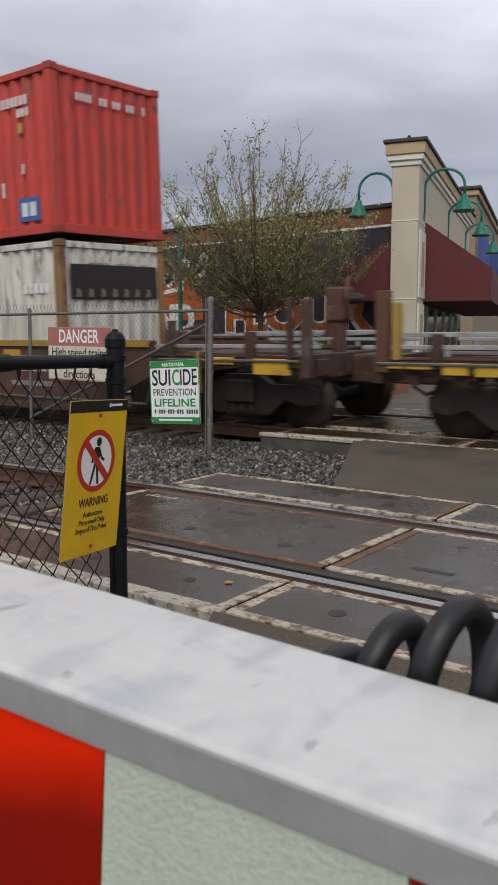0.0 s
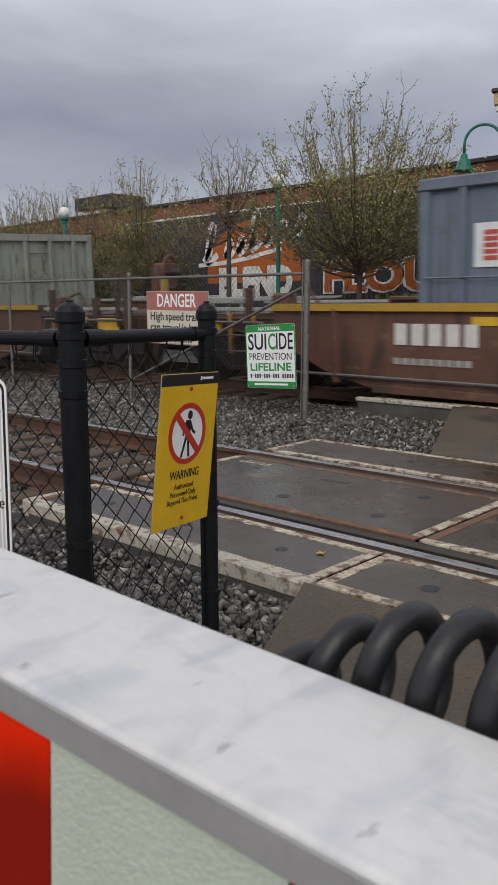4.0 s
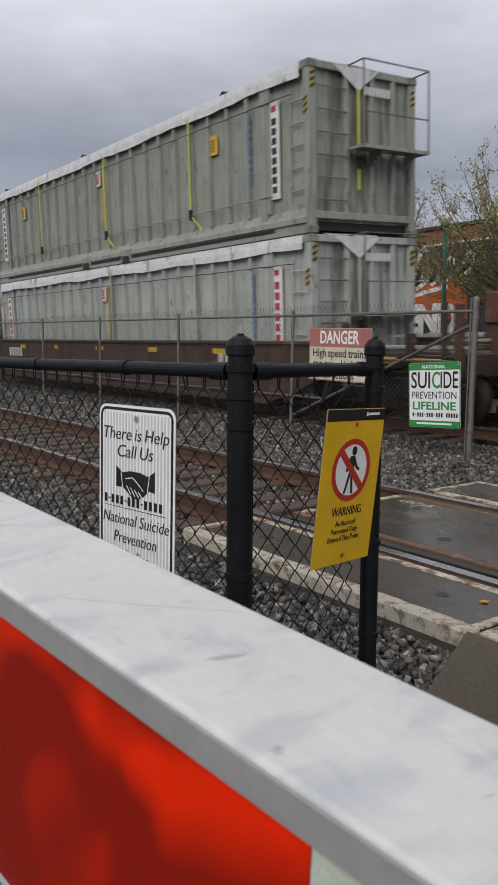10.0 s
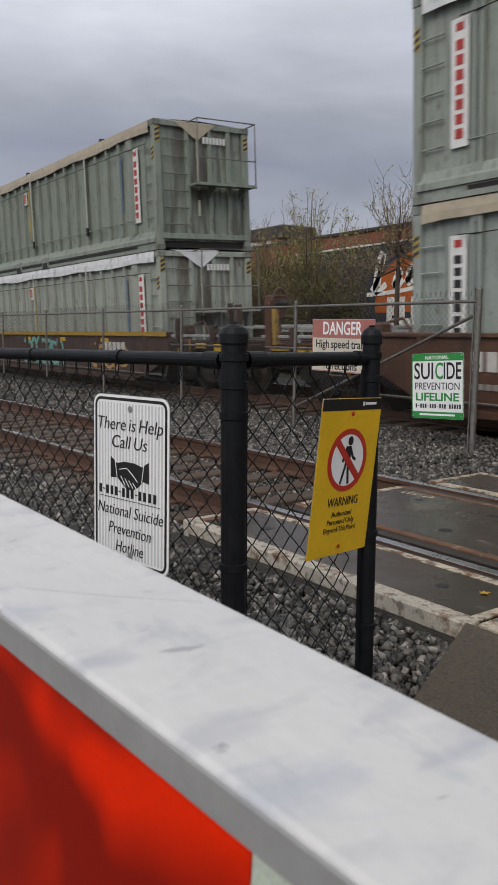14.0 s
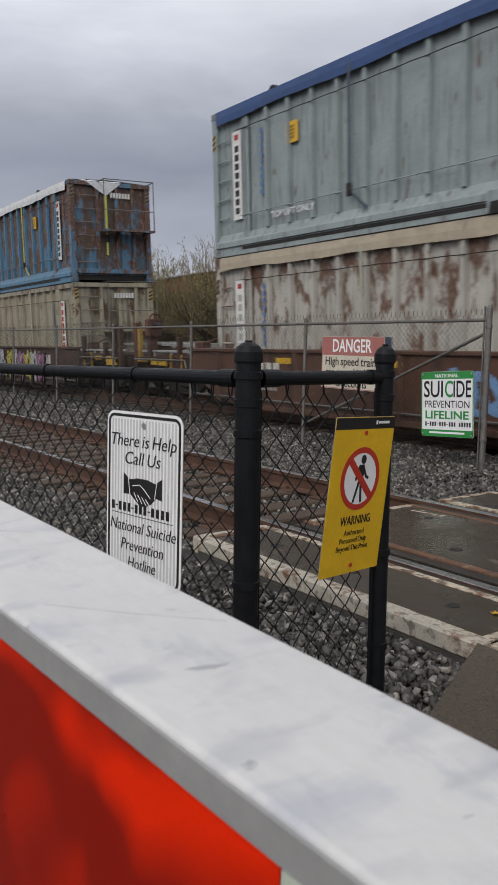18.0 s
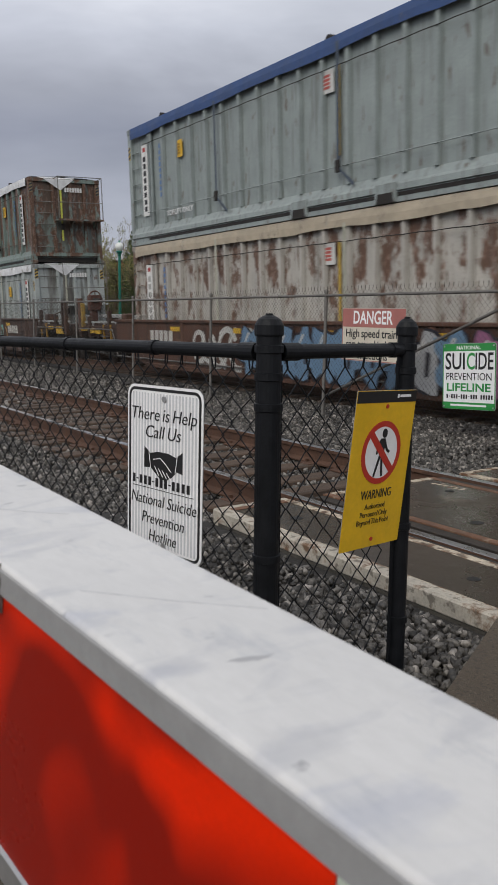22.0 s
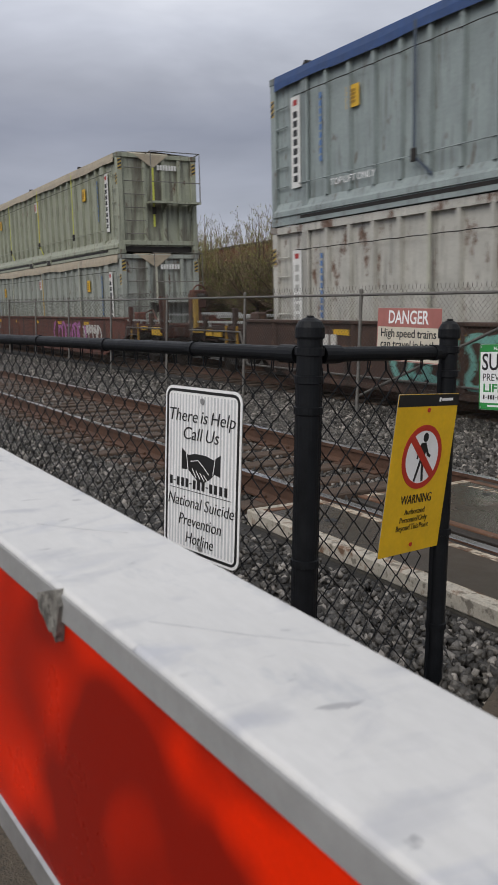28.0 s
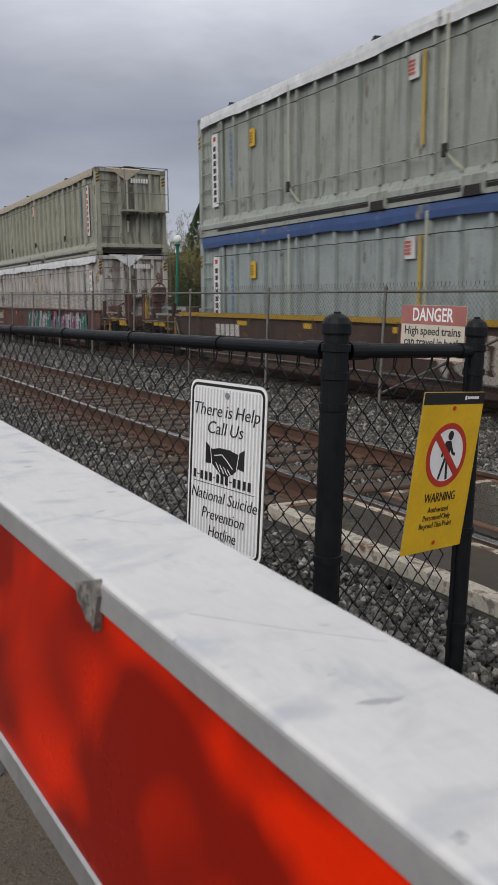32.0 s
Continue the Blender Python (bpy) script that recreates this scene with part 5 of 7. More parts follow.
def street_lamp(x, y, h=5.5, label="green street lamp with a frosted globe"):
    s = thing("street_lamp", label, "street lamp", pose(along(x, y), y, 0.2 if x > -20 else -0.22), group="street lamps beyond the tracks")
    part("base", Geo().lathe([(0.2, 0.0), (0.2, 0.35), (0.13, 0.5), (0.1, 0.7)], 12), M["lamp_green"], s)
    part("pole", Geo().lathe([(0.085, 0.6), (0.065, h - 0.55), (0.1, h - 0.5), (0.1, h - 0.44)], 12), M["lamp_green"], s)
    part("collar", Geo().lathe([(0.1, h - 0.44), (0.17, h - 0.36), (0.17, h - 0.31), (0.12, h - 0.3)], 16), M["lamp_green"], s)
    part("globe", Geo().lathe([(0.1, h - 0.31), (0.19, h - 0.2), (0.21, h - 0.08), (0.18, h + 0.05), (0.08, h + 0.12)], 18), M["lamp_globe"], s, "white frosted globe", smooth=True)
    part("finial", Geo().lathe([(0.08, h + 0.11), (0.06, h + 0.16), (0.01, h + 0.22)], 10), M["lamp_green"], s)
    return s


for x, y in ((-19.4, 22.0), (-28.6, 19.9), (-38.1, 17.7)):
    street_lamp(x, y)

twin = thing("twin_street_lamp", "green street lamp with two bell shades", "street lamp", pose(along(-60.5, 22.5), 22.5, 0.2), group="street lamps beyond the tracks")
part("pole", Geo().tube([(0, 0, 0), (0, 0, 7.0)], 0.09, 10), M["lamp_green"], twin)
for s in (-1, 1):
    a = part("arm", Geo().tube([(0, 0, 6.4), (0.5 * s, 0, 6.9), (0.85 * s, 0, 6.75)], 0.05, 8), M["lamp_green"], twin)
    part("shade", Geo().lathe([(0.08, 6.75), (0.15, 6.6), (0.4, 6.4), (0.4, 6.36)], 16, (0.85 * s, 0, 0)), M["lamp_green"], a)


def tree(x, y, h, seed, leaves=2600, leaf="leaf", z0=0.05, label="young street tree with sparse new spring leaves", trunk_h=0.34, width=6.0, dense=34):
    r = random.Random(seed)
    h, width = h * 1.03 - 0.008 * x, width * 1.06
    t = thing("tree", label, "tree", pose(along(x, y), y, z0), group="trees beyond the tracks")
    wood, twigs, tips = Geo(), Geo(), []
    top, half = trunk_h * h, width / 2
    wood.tube([(0, 0, 0), (r.uniform(-0.06, 0.06), 0, top * 0.5), (r.uniform(-0.1, 0.1), 0, top), (r.uniform(-0.1, 0.1), 0, h * 0.62)], [0.014 * h, 0.012 * h, 0.009 * h, 0.003 * h], 8, caps=False)

    def shoot(geo, p, mid, q, r0, r1, n, sides):
        pts = [p.lerp(mid, k / n).lerp(mid.lerp(q, k / n), k / n) + Vector((r.gauss(0, 0.02), r.gauss(0, 0.02), r.gauss(0, 0.02))) * (k > 0) for k in range(n + 1)]
        geo.tube(pts, [r0 + (r1 - r0) * k / n for k in range(n + 1)], sides, caps=False)
        return pts

    for i in range(int(dense * width)):
        az, rr = r.uniform(0, 2 * math.pi), math.sqrt(r.random())
        side = Vector((math.cos(az), math.sin(az), 0))
        q = side * (half * rr) + Vector((0, 0, h * (1.0 - 0.42 * rr ** 2.2) * r.uniform(0.68, 1.0)))
        p = Vector((0, 0, top * r.uniform(0.75, 1.0) + (1 - rr) * h * r.uniform(0.0, 0.22)))
        mid = p.lerp(q, 0.5) + side * half * 0.16 * rr - Vector((0, 0, 0.1 * h * rr))
        main = i % 7 == 0
        pts = shoot(wood if main else twigs, p, mid, q, 0.045 if main else 0.018, 0.007, 7, 5 if main else 3)
        for k in range(11):
            b = pts[r.randint(2, 7)]
            d = ((q - mid).normalized() * 0.7 + Vector((r.gauss(0, 0.45), r.gauss(0, 0.45), r.uniform(-0.1, 0.6)))).normalized()
            e = b + d * r.uniform(0.3, 0.85)
            if e.z > h * 1.02:
                continue
            tw = shoot(twigs, b, b.lerp(e, 0.5) + Vector((r.gauss(0, 0.05), r.gauss(0, 0.05), -0.03)), e, 0.009, 0.0045, 3, 3)
            tips += tw[1:]
    part("trunk", wood, M["bark"], t, "grey-brown branching trunk")
    part("twig_mass", twigs, M["twig"], t, "fine upward twigs", kind="stuff")
    # low leaves take the darker copy, so crown shade is coloured in
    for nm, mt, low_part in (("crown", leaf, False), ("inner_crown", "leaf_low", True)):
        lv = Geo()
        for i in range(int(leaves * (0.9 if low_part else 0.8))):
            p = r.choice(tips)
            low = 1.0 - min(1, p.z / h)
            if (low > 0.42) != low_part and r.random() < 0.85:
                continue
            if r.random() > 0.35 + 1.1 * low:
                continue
            c = p + Vector((r.gauss(0, 0.07), r.gauss(0, 0.07), r.gauss(0, 0.07)))
            a = Vector((r.uniform(-1, 1), r.uniform(-1, 1), r.uniform(-1, 1))).normalized()
            b = a.orthogonal().normalized()
            s = r.uniform(0.025, 0.052)
            lv.add([tuple(c - a * s), tuple(c + b * s * 0.5), tuple(c + a * s), tuple(c - b * s * 0.5)], [(0, 1, 2, 3)])
        me = bpy.data.meshes.new(nm)
        me.from_pydata(lv.v, [], lv.f)
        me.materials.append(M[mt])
        part(nm, me, None, t, "leaves deep in the crown, their shade put into the colour" if low_part else "sparse yellow-green new leaves", kind="stuff")
    return t


tree(-16.4, 22.4, 7.75, 11, 40000, width=7.2, dense=24)
tree(-22.3, 22.6, 7.2, 12, 3000, width=4.4, dense=14, trunk_h=0.6)
tree(-27.2, 22.6, 6.9, 13, 15000, width=4.8, dense=20)
tree(-32.5, 22.8, 6.5, 21, 13000, width=5.5, dense=24)
tree(-36.5, 22.8, 7.0, 14, 14000, width=6.0, dense=24)
tree(-42.0, 22.8, 6.9, 15, 24000, width=6.0, dense=20)
tree(-48.5, 23.5, 7.6, 16, 34000, width=7.0, dense=16)
tree(-63.0, 24.0, 9.8, 17, 60000, width=9.0, dense=14, label="large leafy tree at the far end of the street")


def evergreen(x, y, h, w, seed):
    r = random.Random(seed)
    t = thing("evergreen_tree", "dark columnar evergreen behind the street trees", "tree", pose(along(x, y), y, 0.05))
    part("trunk", Geo().tube([(0, 0, 0), (0, 0, h * 0.9)], [0.14, 0.03], 6), M["bark"], t)
    g = Geo()
    for i in range(8000):
        z = h * r.uniform(0.08, 1.0)
        rad = w * (1 - (z / h) ** 3.0) * r.uniform(0.45, 1.1) + 0.05
        a = r.uniform(0, 2 * math.pi)
        c = Vector((rad * math.cos(a), rad * math.sin(a), z))
        u = Vector((math.cos(a), math.sin(a), r.uniform(0.2, 1.4))).normalized()
        v = u.orthogonal().normalized()
        s = r.uniform(0.07, 0.15)
        g.add([tuple(c - v * s * 0.3), tuple(c + u * s), tuple(c + v * s * 0.3)], [(0, 1, 2)])
    me = bpy.data.meshes.new("foliage")
    me.from_pydata(g.v, [], g.f)
    me.materials.append(M["leaf_dark"])
    part("foliage", me, None, t, "dense dark green foliage", kind="stuff")


evergreen(-44.2, 22.0, 8.0, 1.35, 5)


def hedge(x0, x1, y, h, seed):
    """A loose line of shrubs."""
    r = random.Random(seed)
    g, tw = Geo(), Geo()
    n = int((x1 - x0) * 1500)
    for i in range(n):
        x = r.uniform(x0, x1)
        top = h * (0.75 + 0.3 * noise.noise(Vector((x * 0.45, seed, 0))) + 0.12 * noise.noise(Vector((x * 1.7, seed, 3))))
        z = top * (r.random() ** 0.6)
        c = Vector((x, y + r.gauss(0, 0.5), z))
        a = Vector((r.uniform(-1, 1), r.uniform(-1, 1), r.uniform(-1, 1))).normalized()
        b = a.orthogonal().normalized()
        s = r.uniform(0.055, 0.11)
        g.add([tuple(c - a * s), tuple(c + b * s * 0.5), tuple(c + a * s), tuple(c - b * s * 0.5)], [(0, 1, 2, 3)])
    for i in range(int((x1 - x0) * 16)):
        x = r.uniform(x0, x1)
        p = Vector((x, y + r.gauss(0, 0.4), 0))
        q = p + Vector((r.uniform(-0.8, 0.8), r.uniform(-0.4, 0.4), h * r.uniform(0.8, 1.25)))
        tw.tube([p, (p + q) / 2 + Vector((r.uniform(-0.2, 0.2), 0, 0)), q], [0.025, 0.016, 0.005], 3, caps=False)
    hd = thing("hedge", "loose brown-green hedge in front of the brick wall", "hedge", pose(0, 0, 0.05))
    me = bpy.data.meshes.new("hedge_leaves")
    me.from_pydata(g.v, [], g.f)
    me.materials.append(M["leaf_low"])
    part("hedge_leaves", me, None, hd, kind="stuff")
    part("hedge_twig_mass", tw, M["twig"], hd, kind="stuff")


hedge(-62.3, -31.6, 24.6, 5.7, 3)
hedge(-31.6, -26.4, 24.4, 3.85, 6)
hedge(-19.0, -14.1, 24.2, 2.15, 4)

# closing rise of distant foliage at the end of the line
bk = Geo()
for k in range(60):
    a = radians(95 + 80 * k / 59)
    R = 300
    px, py = R * math.cos(a), 20 + R * math.sin(a) * 0.9
    bk.lathe([(14, 0), (13, 6 + 4 * noise.noise(Vector((k * 0.7, 0, 0)))), (7, 10 + 5 * noise.noise(Vector((k * 0.9, 5, 0)))), (1, 13 + 5 * noise.noise(Vector((k * 0.9, 5, 0))))], 9, (px, py, -0.3))
tagged(new("backdrop_woods", bk.mesh("backdrop_woods", M["far_green"])), "distant band of woods on the horizon", "woods", kind="structure")

# ---- the train ----
SPEED = 19.4
SIDE_Y, MID_Y = 9.35, 10.57
SHARED = {}
MOVERS = []


def shared(key, material, build, smooth=False):
    if key not in SHARED:
        g = Geo()
        build(g)
        SHARED[key] = g.mesh(key, material, smooth)
    return SHARED[key]


def corrugated(g, length, z0, z1, y, depth, pitch, along="x", at=0.0):
    """A sheet with trapezoid folds, running along x (at depth y) or along y (at x = at)."""
    prof = []
    n = max(1, round(length / pitch))
    p = length / n
    for k in range(n):
        a = k * p
        prof += [(a, 0.0), (a + 0.26 * p, 0.0), (a + 0.5 * p, depth), (a + 0.76 * p, depth)]
    prof.append((length, 0.0))
    vs, fs = [], []
    for z in (z0, z1):
        for u, d in prof:
            vs.append((u, y + d, z) if along == "x" else (at - d, u, z))
    m = len(prof)
    for i in range(m - 1):
        fs.append((i, i + 1, i + 1 + m, i + m))
    g.add(vs, fs)


def blocks(parent, x, z0, z1, y, n, w, color, name="painted_mark", vertical=True):
    """A column or row of plain blocks where a name or number is painted."""
    me = shared(f"block_{round(w * 1000)}_{round((z1 - z0) * 1000)}_{n}_{vertical}", M["decal"], lambda g: [
        (g.box(-w * 0.32, w * 0.32, -0.006, 0, (k + 0.16) * (z1 - z0) / n, (k + 0.84) * (z1 - z0) / n) if vertical and w > 0.12 else g.box(-w / 2, w / 2, -0.006, 0, (k + 0.14) * (z1 - z0) / n, (k + 0.86) * (z1 - z0) / n) if vertical else
         g.box((k + 0.12) * w / n, (k + 0.86) * w / n, -0.006, 0, 0, z1 - z0)) for k in range(n)])
    return part(name, me, None, parent, at=Matrix.Translation((x, y, z0)), color=(*color, 0), kind="stuff")


GREY, LIGHT, OLIVE, BEIGE, PALE = (0.25, 0.265, 0.23), (0.36, 0.38, 0.355), (0.27, 0.265, 0.205), (0.33, 0.3, 0.225), (0.44, 0.42, 0.38)
BLUE_TARP, WHITE_TARP, TAN_TARP, DARK_TARP = (0.035, 0.075, 0.2), (0.68, 0.69, 0.7), (0.42, 0.36, 0.27), (0.06, 0.075, 0.1)
INK, RED_INK, BLUE_INK, YELLOW = (0.02, 0.02, 0.022), (0.4, 0.04, 0.035), (0.1, 0.2, 0.42), (0.66, 0.4, 0.03)
L53, W53, H53 = 16.15, 2.44, 2.74


def refuse_container(x0, z0, color, rust, tarp, tarp_rust, label, ink=INK, strip=(0.72, 0.72, 0.7), straps="dark", plates=True, seed=0):
    """A 53-foot ribbed open-top container with a tarpaulin, ladder, end platform and marked strips."""
    r = random.Random(seed)
    c = thing("container", label, "container", pose(x0, SIDE_Y, z0), group="containers of the train")
    col = (*color, rust)
    H = H53
    body = part("side_wall", shared("r53_side", M["paint"], lambda g: g.box(0.1, L53 - 0.1, 0.085, 0.12, 0.2, H - 0.1)), None, c, color=col)
    part("side_wall", SHARED["r53_side"], None, c, color=col, at=Matrix.Translation((0, W53 - 0.2, 0)))

    def rib(g):
        g.prism([(-0.05, 0.09), (-0.035, 0.0), (0.035, 0.0), (0.05, 0.09)], 0.42, H - 0.12, "z")
    ribm = shared("r53_rib", M["paint"], rib)
    xs = [1.15 + k * 0.66 for k in range(22)]
    for x in xs:
        part("rib", ribm, None, body, color=(*color, rust * 0.35), at=Matrix.Translation((x, 0.0, 0)))
    def rope(g):
        pts = []
        for k in range(23):
            a = 0.85 + 0.66 * k
            pts += [(a, -0.014, 2.284), (a + 0.33, -0.012, 2.277)]
        g.tube(pts, 0.008, 5)
    part("cover_line", shared("r53_rope", M["undergear"], rope), None, body, "dark line that ties the cover down")
    for x in (0.34, L53 - 0.34):
        part("side_ladder", shared("r53_srung", M["paint"], lambda g: (g.tube([(-0.2, 0.05, 0.5), (-0.2, 0.05, 2.4)], 0.012, 5), [g.tube([(-0.2, 0.03, z), (0.2, 0.03, z)], 0.014, 6) for z in (0.72, 1.08, 1.44, 1.8, 2.16)])), None, body, color=col, at=Matrix.Translation((x, 0, 0)))
    part("side_bar", shared("r53_bar", M["paint"], lambda g: g.tube([(1.0, -0.012, 0.72), (L53 - 1.0, -0.012, 0.72)], 0.01, 5)), None, body, color=col)

    def brail(g):
        g.prism([(-0.03, 0.0), (0.05, 0.0), (0.1, 0.42), (0.05, 0.42), (0.0, 0.3), (-0.03, 0.26), (-0.035, 0.17), (0.0, 0.16), (0.0, 0.07), (-0.03, 0.07)], 0.1, L53 - 0.1, "x")
    part("bottom_rail", shared("r53_brail", M["paint"], brail), None, c, color=(*color, rust * 0.5))
    # dark strip in the rail's recess, its shade made as a coloured piece
    part("rail_slot", shared("r53_slot_shade", M["undergear"], lambda g: g.box(1.0, L53 - 1.0, -0.006, 0.004, 0.085, 0.145)), None, c, "dark strip for the shade in the lower rail's recess")
    for x in (7.12, 9.38):
        fp = part("fork_pocket", shared("r53_fork", M["paint"], lambda g: g.box(-0.24, 0.24, -0.05, 0.05, 0.0, 0.3, 0.012)), None, c, color=col, at=Matrix.Translation((x, 0, 0.0)))
        # no opening is cut: a dark plate gives the shade inside the pocket
        part("fork_hole", shared("r53_hole_shade", M["undergear"], lambda g: g.prism([(-0.2, 0.0), (0.2, 0.0), (0.17, 0.15), (-0.17, 0.15)], -0.054, -0.05, "y")), None, fp)
    part("floor", shared("r53_floor", M["undergear"], lambda g: g.box(0.1, L53 - 0.1, 0.1, W53 - 0.1, 0.06, 0.2)), None, c)
    post = shared("r53_post", M["paint"], lambda g: g.box(0, 0.16, 0, 0.16, 0.0, H, 0.012))
    cast = shared("casting", M["paint"], lambda g: g.box(-0.01, 0.18, -0.01, 0.17, 0, 0.13, 0.012))
    for x in (0, L53 - 0.16):
        for y in (0, W53 - 0.16):
            p = part("corner_post", post, None, c, color=col, at=Matrix.Translation((x, y, 0)))
            for z in (-0.005, H - 0.125):
                part("corner_casting", cast, None, p, color=(*[v * 0.72 for v in color], min(1, rust + 0.3)), at=Matrix.Translation((0, 0, z)))
    # top rail and cover
    for yy in (0, W53 - 0.11):
        part("top_rail", shared("r53_trail", M["paint"], lambda g: g.box(0.1, L53 - 0.1, 0.0, 0.11, H - 0.13, H)), None, c, color=col, at=Matrix.Translation((0, yy, 0)))

    def cover(g, sd):
        rr = random.Random(sd)
        n = 40
        rows = []
        for k in range(n + 1):
            x = 0.2 + (L53 - 0.4) * k / n
            drop = 0.24 + 0.018 * math.sin(x * 1.9 + sd) + rr.uniform(-0.012, 0.012)
            sag = 0.01 * math.sin(x * 1.3 + sd) + rr.uniform(-0.006, 0.006)
            out = -0.022 + rr.uniform(-0.008, 0.004)
            rows.append([(x, out, H - drop), (x, out - 0.004, H - drop * 0.5), (x, -0.015, H + 0.0), (x, 0.12, H + 0.05), (x, W53 / 2, H + 0.1 + sag), (x, W53 - 0.12, H + 0.05), (x, W53 + 0.015, H), (x, W53 + 0.025, H - drop)])
        for k in range(n):
            a, b = rows[k], rows[k + 1]
            for j in range(7):
                g.add([a[j], b[j], b[j + 1], a[j + 1]], [(0, 1, 2, 3)])
        # V-shaped flap over the end
        e = L53 + 0.02
        g.add([(e - 0.22, 0.35, H + 0.06), (e, 0.5, H - 0.02), (e, W53 / 2 - 0.15, H - 0.38), (e, W53 - 0.9, H - 0.02), (e - 0.22, W53 - 0.8, H + 0.06)], [(0, 1, 2, 3, 4)])
    if tarp:
        part("tarpaulin", shared(f"r53_cover{seed % 3}", M["tarp"], lambda g: cover(g, seed % 3)), None, c, "creased tarpaulin over the top", color=(*tarp, tarp_rust))
        for k in range(3):
            part("tarp_hook", shared("hook", M["undergear"], lambda g: g.prism([(-0.09, 0), (0.09, 0), (0.06, 0.05), (-0.02, 0.065)], -0.03, 0.08, "y")), None, c, at=Matrix.Translation((2.0 + 5.6 * k + r.uniform(-0.9, 0.9), 0.05, H + 0.02)))
    # strapping webs
    for k, x in enumerate((4.3, 8.5, 12.4)):
        col2 = {"dark": (0.06, 0.08, 0.11), "yellow": (0.5, 0.52, 0.08), "pale": (0.42, 0.42, 0.34), "tan": (0.33, 0.27, 0.13)}[straps]
        st = part("strap", shared("strap", M["decal"], lambda g: g.box(-0.03, 0.03, -0.03, -0.022, 0.75, H - 0.1)), None, c, "webbing strap", color=(*col2, 0), at=Matrix.Translation((x + r.uniform(-0.3, 0.3), 0, 0)))
        part("ratchet", shared("ratchet", M["undergear"], lambda g: g.box(-0.05, 0.05, -0.06, -0.01, 0.62, 0.82, 0.01)), None, st)
        if r.random() < 0.6:
            part("strap_tail", shared("strap_tail", M["decal"], lambda g: g.prism([(-0.02, 0.7), (0.03, 0.7), (0.42, 0.42), (0.4, 0.36)], -0.03, -0.024, "y")), None, st, color=(*col2, 0))
    # marked strips and plates
    for x in (0.82, L53 - 1.0):
        sp = part("name_strip", shared("r53_strip", M["decal"], lambda g: g.box(-0.15, 0.15, -0.012, -0.004, 0.66, 2.28)), None, c, "white strip with a column of painted blocks", color=(*strip, 0))
        sp.matrix_basis = Matrix.Translation((x, 0.045, 0))
        blocks(sp, 0, 0.74, 2.04, -0.013, 8 if ink == INK else 7, 0.2, ink)
        blocks(sp, 0, 2.1, 2.24, -0.013, 1, 0.2, RED_INK)
        part("bracket", shared("r53_bracket", M["paint"], lambda g: g.box(-0.09, 0.09, 0.0, 0.06, 0.3, H - 0.12, 0.01)), None, c, color=col, at=Matrix.Translation((x + (0.32 if x < 8 else -0.3), 0.0, 0)))
    blocks(c, 1.62, 1.0, 2.2, 0.04, 9, 0.07, BLUE_INK)
    blocks(c, L53 - 1.75, 1.0, 2.2, 0.04, 9, 0.07, BLUE_INK)
    if plates:
        yl = shared("yellow_plate", M["decal"], lambda g: g.box(-0.18, 0.18, -0.01, 0, -0.18, 0.18, 0.003))
        for x in ((2.55, L53 - 3.0) if ink == INK else ()):
            pl = part("notice_plate", yl, None, c, "yellow notice plate", color=(*YELLOW, 0), at=Matrix.Translation((x, 0.045, 1.92)))
            blocks(pl, 0, -0.12, 0.12, -0.011, 4, 0.26, (0.35, 0.2, 0.02))
        for x in ((2.6, L53 - 2.8) if straps == "dark" else ()):
            lettering("TOP LIFT ONLY", 0.16, c, Matrix.Translation((x, -0.012, 0.6)), M["sign_white"], width=1.25, bold=0.0)
        wp = part("notice_plate", yl, None, c, "white notice plate", color=(0.6, 0.6, 0.58, 0), at=Matrix.Translation((7.86, 0.045, 2.1)))
        blocks(wp, 0, -0.12, 0.12, -0.011, 4, 0.26, (0.45, 0.1, 0.08))
        part("measure_strip", shared("mstrip", M["decal"], lambda g: g.box(-0.035, 0.035, -0.008, 0, 0.9, 2.3)), None, c, "yellow vertical strip", color=(0.46, 0.31, 0.05, 0), at=Matrix.Translation((8.16, 0.045, 0)))
    # rear end: ribbed wall, ladder, platform with railing
    end = part("end_wall", shared("r53_end", M["paint_end"], lambda g: g.box(L53 - 0.12, L53 - 0.07, 0.1, W53 - 0.1, 0.2, H - 0.1)), None, c, color=(*color, 0.12 + 0.8 * rust))
    part("end_wall", shared("r53_end0", M["paint"], lambda g: g.box(0.07, 0.12, 0.1, W53 - 0.1, 0.2, H - 0.1)), None, c, color=col)
    for y in (0.82, 1.4, 1.9):
        part("end_rib", shared("r53_erib", M["paint"], lambda g: g.box(L53 - 0.07, L53, -0.05, 0.05, 0.3, H - 0.02, 0.008)), None, end, color=col, at=Matrix.Translation((0, y, 0)))
    for z in (0.3, H - 0.06):
        part("end_rail", shared("r53_erail", M["paint"], lambda g: g.box(L53 - 0.08, L53 + 0.01, 0.1, W53 - 0.1, -0.06, 0.06, 0.008)), None, end, color=col, at=Matrix.Translation((0, 0, z)))
    rung = shared("rung", M["galv"], lambda g: g.tube([(L53 + 0.01, 0.2, 0), (L53 + 0.01, 0.8, 0)], 0.014, 6))
    for k in range(6):
        part("ladder_rung", rung, None, end, at=Matrix.Translation((0, 0, 0.55 + 0.36 * k)))
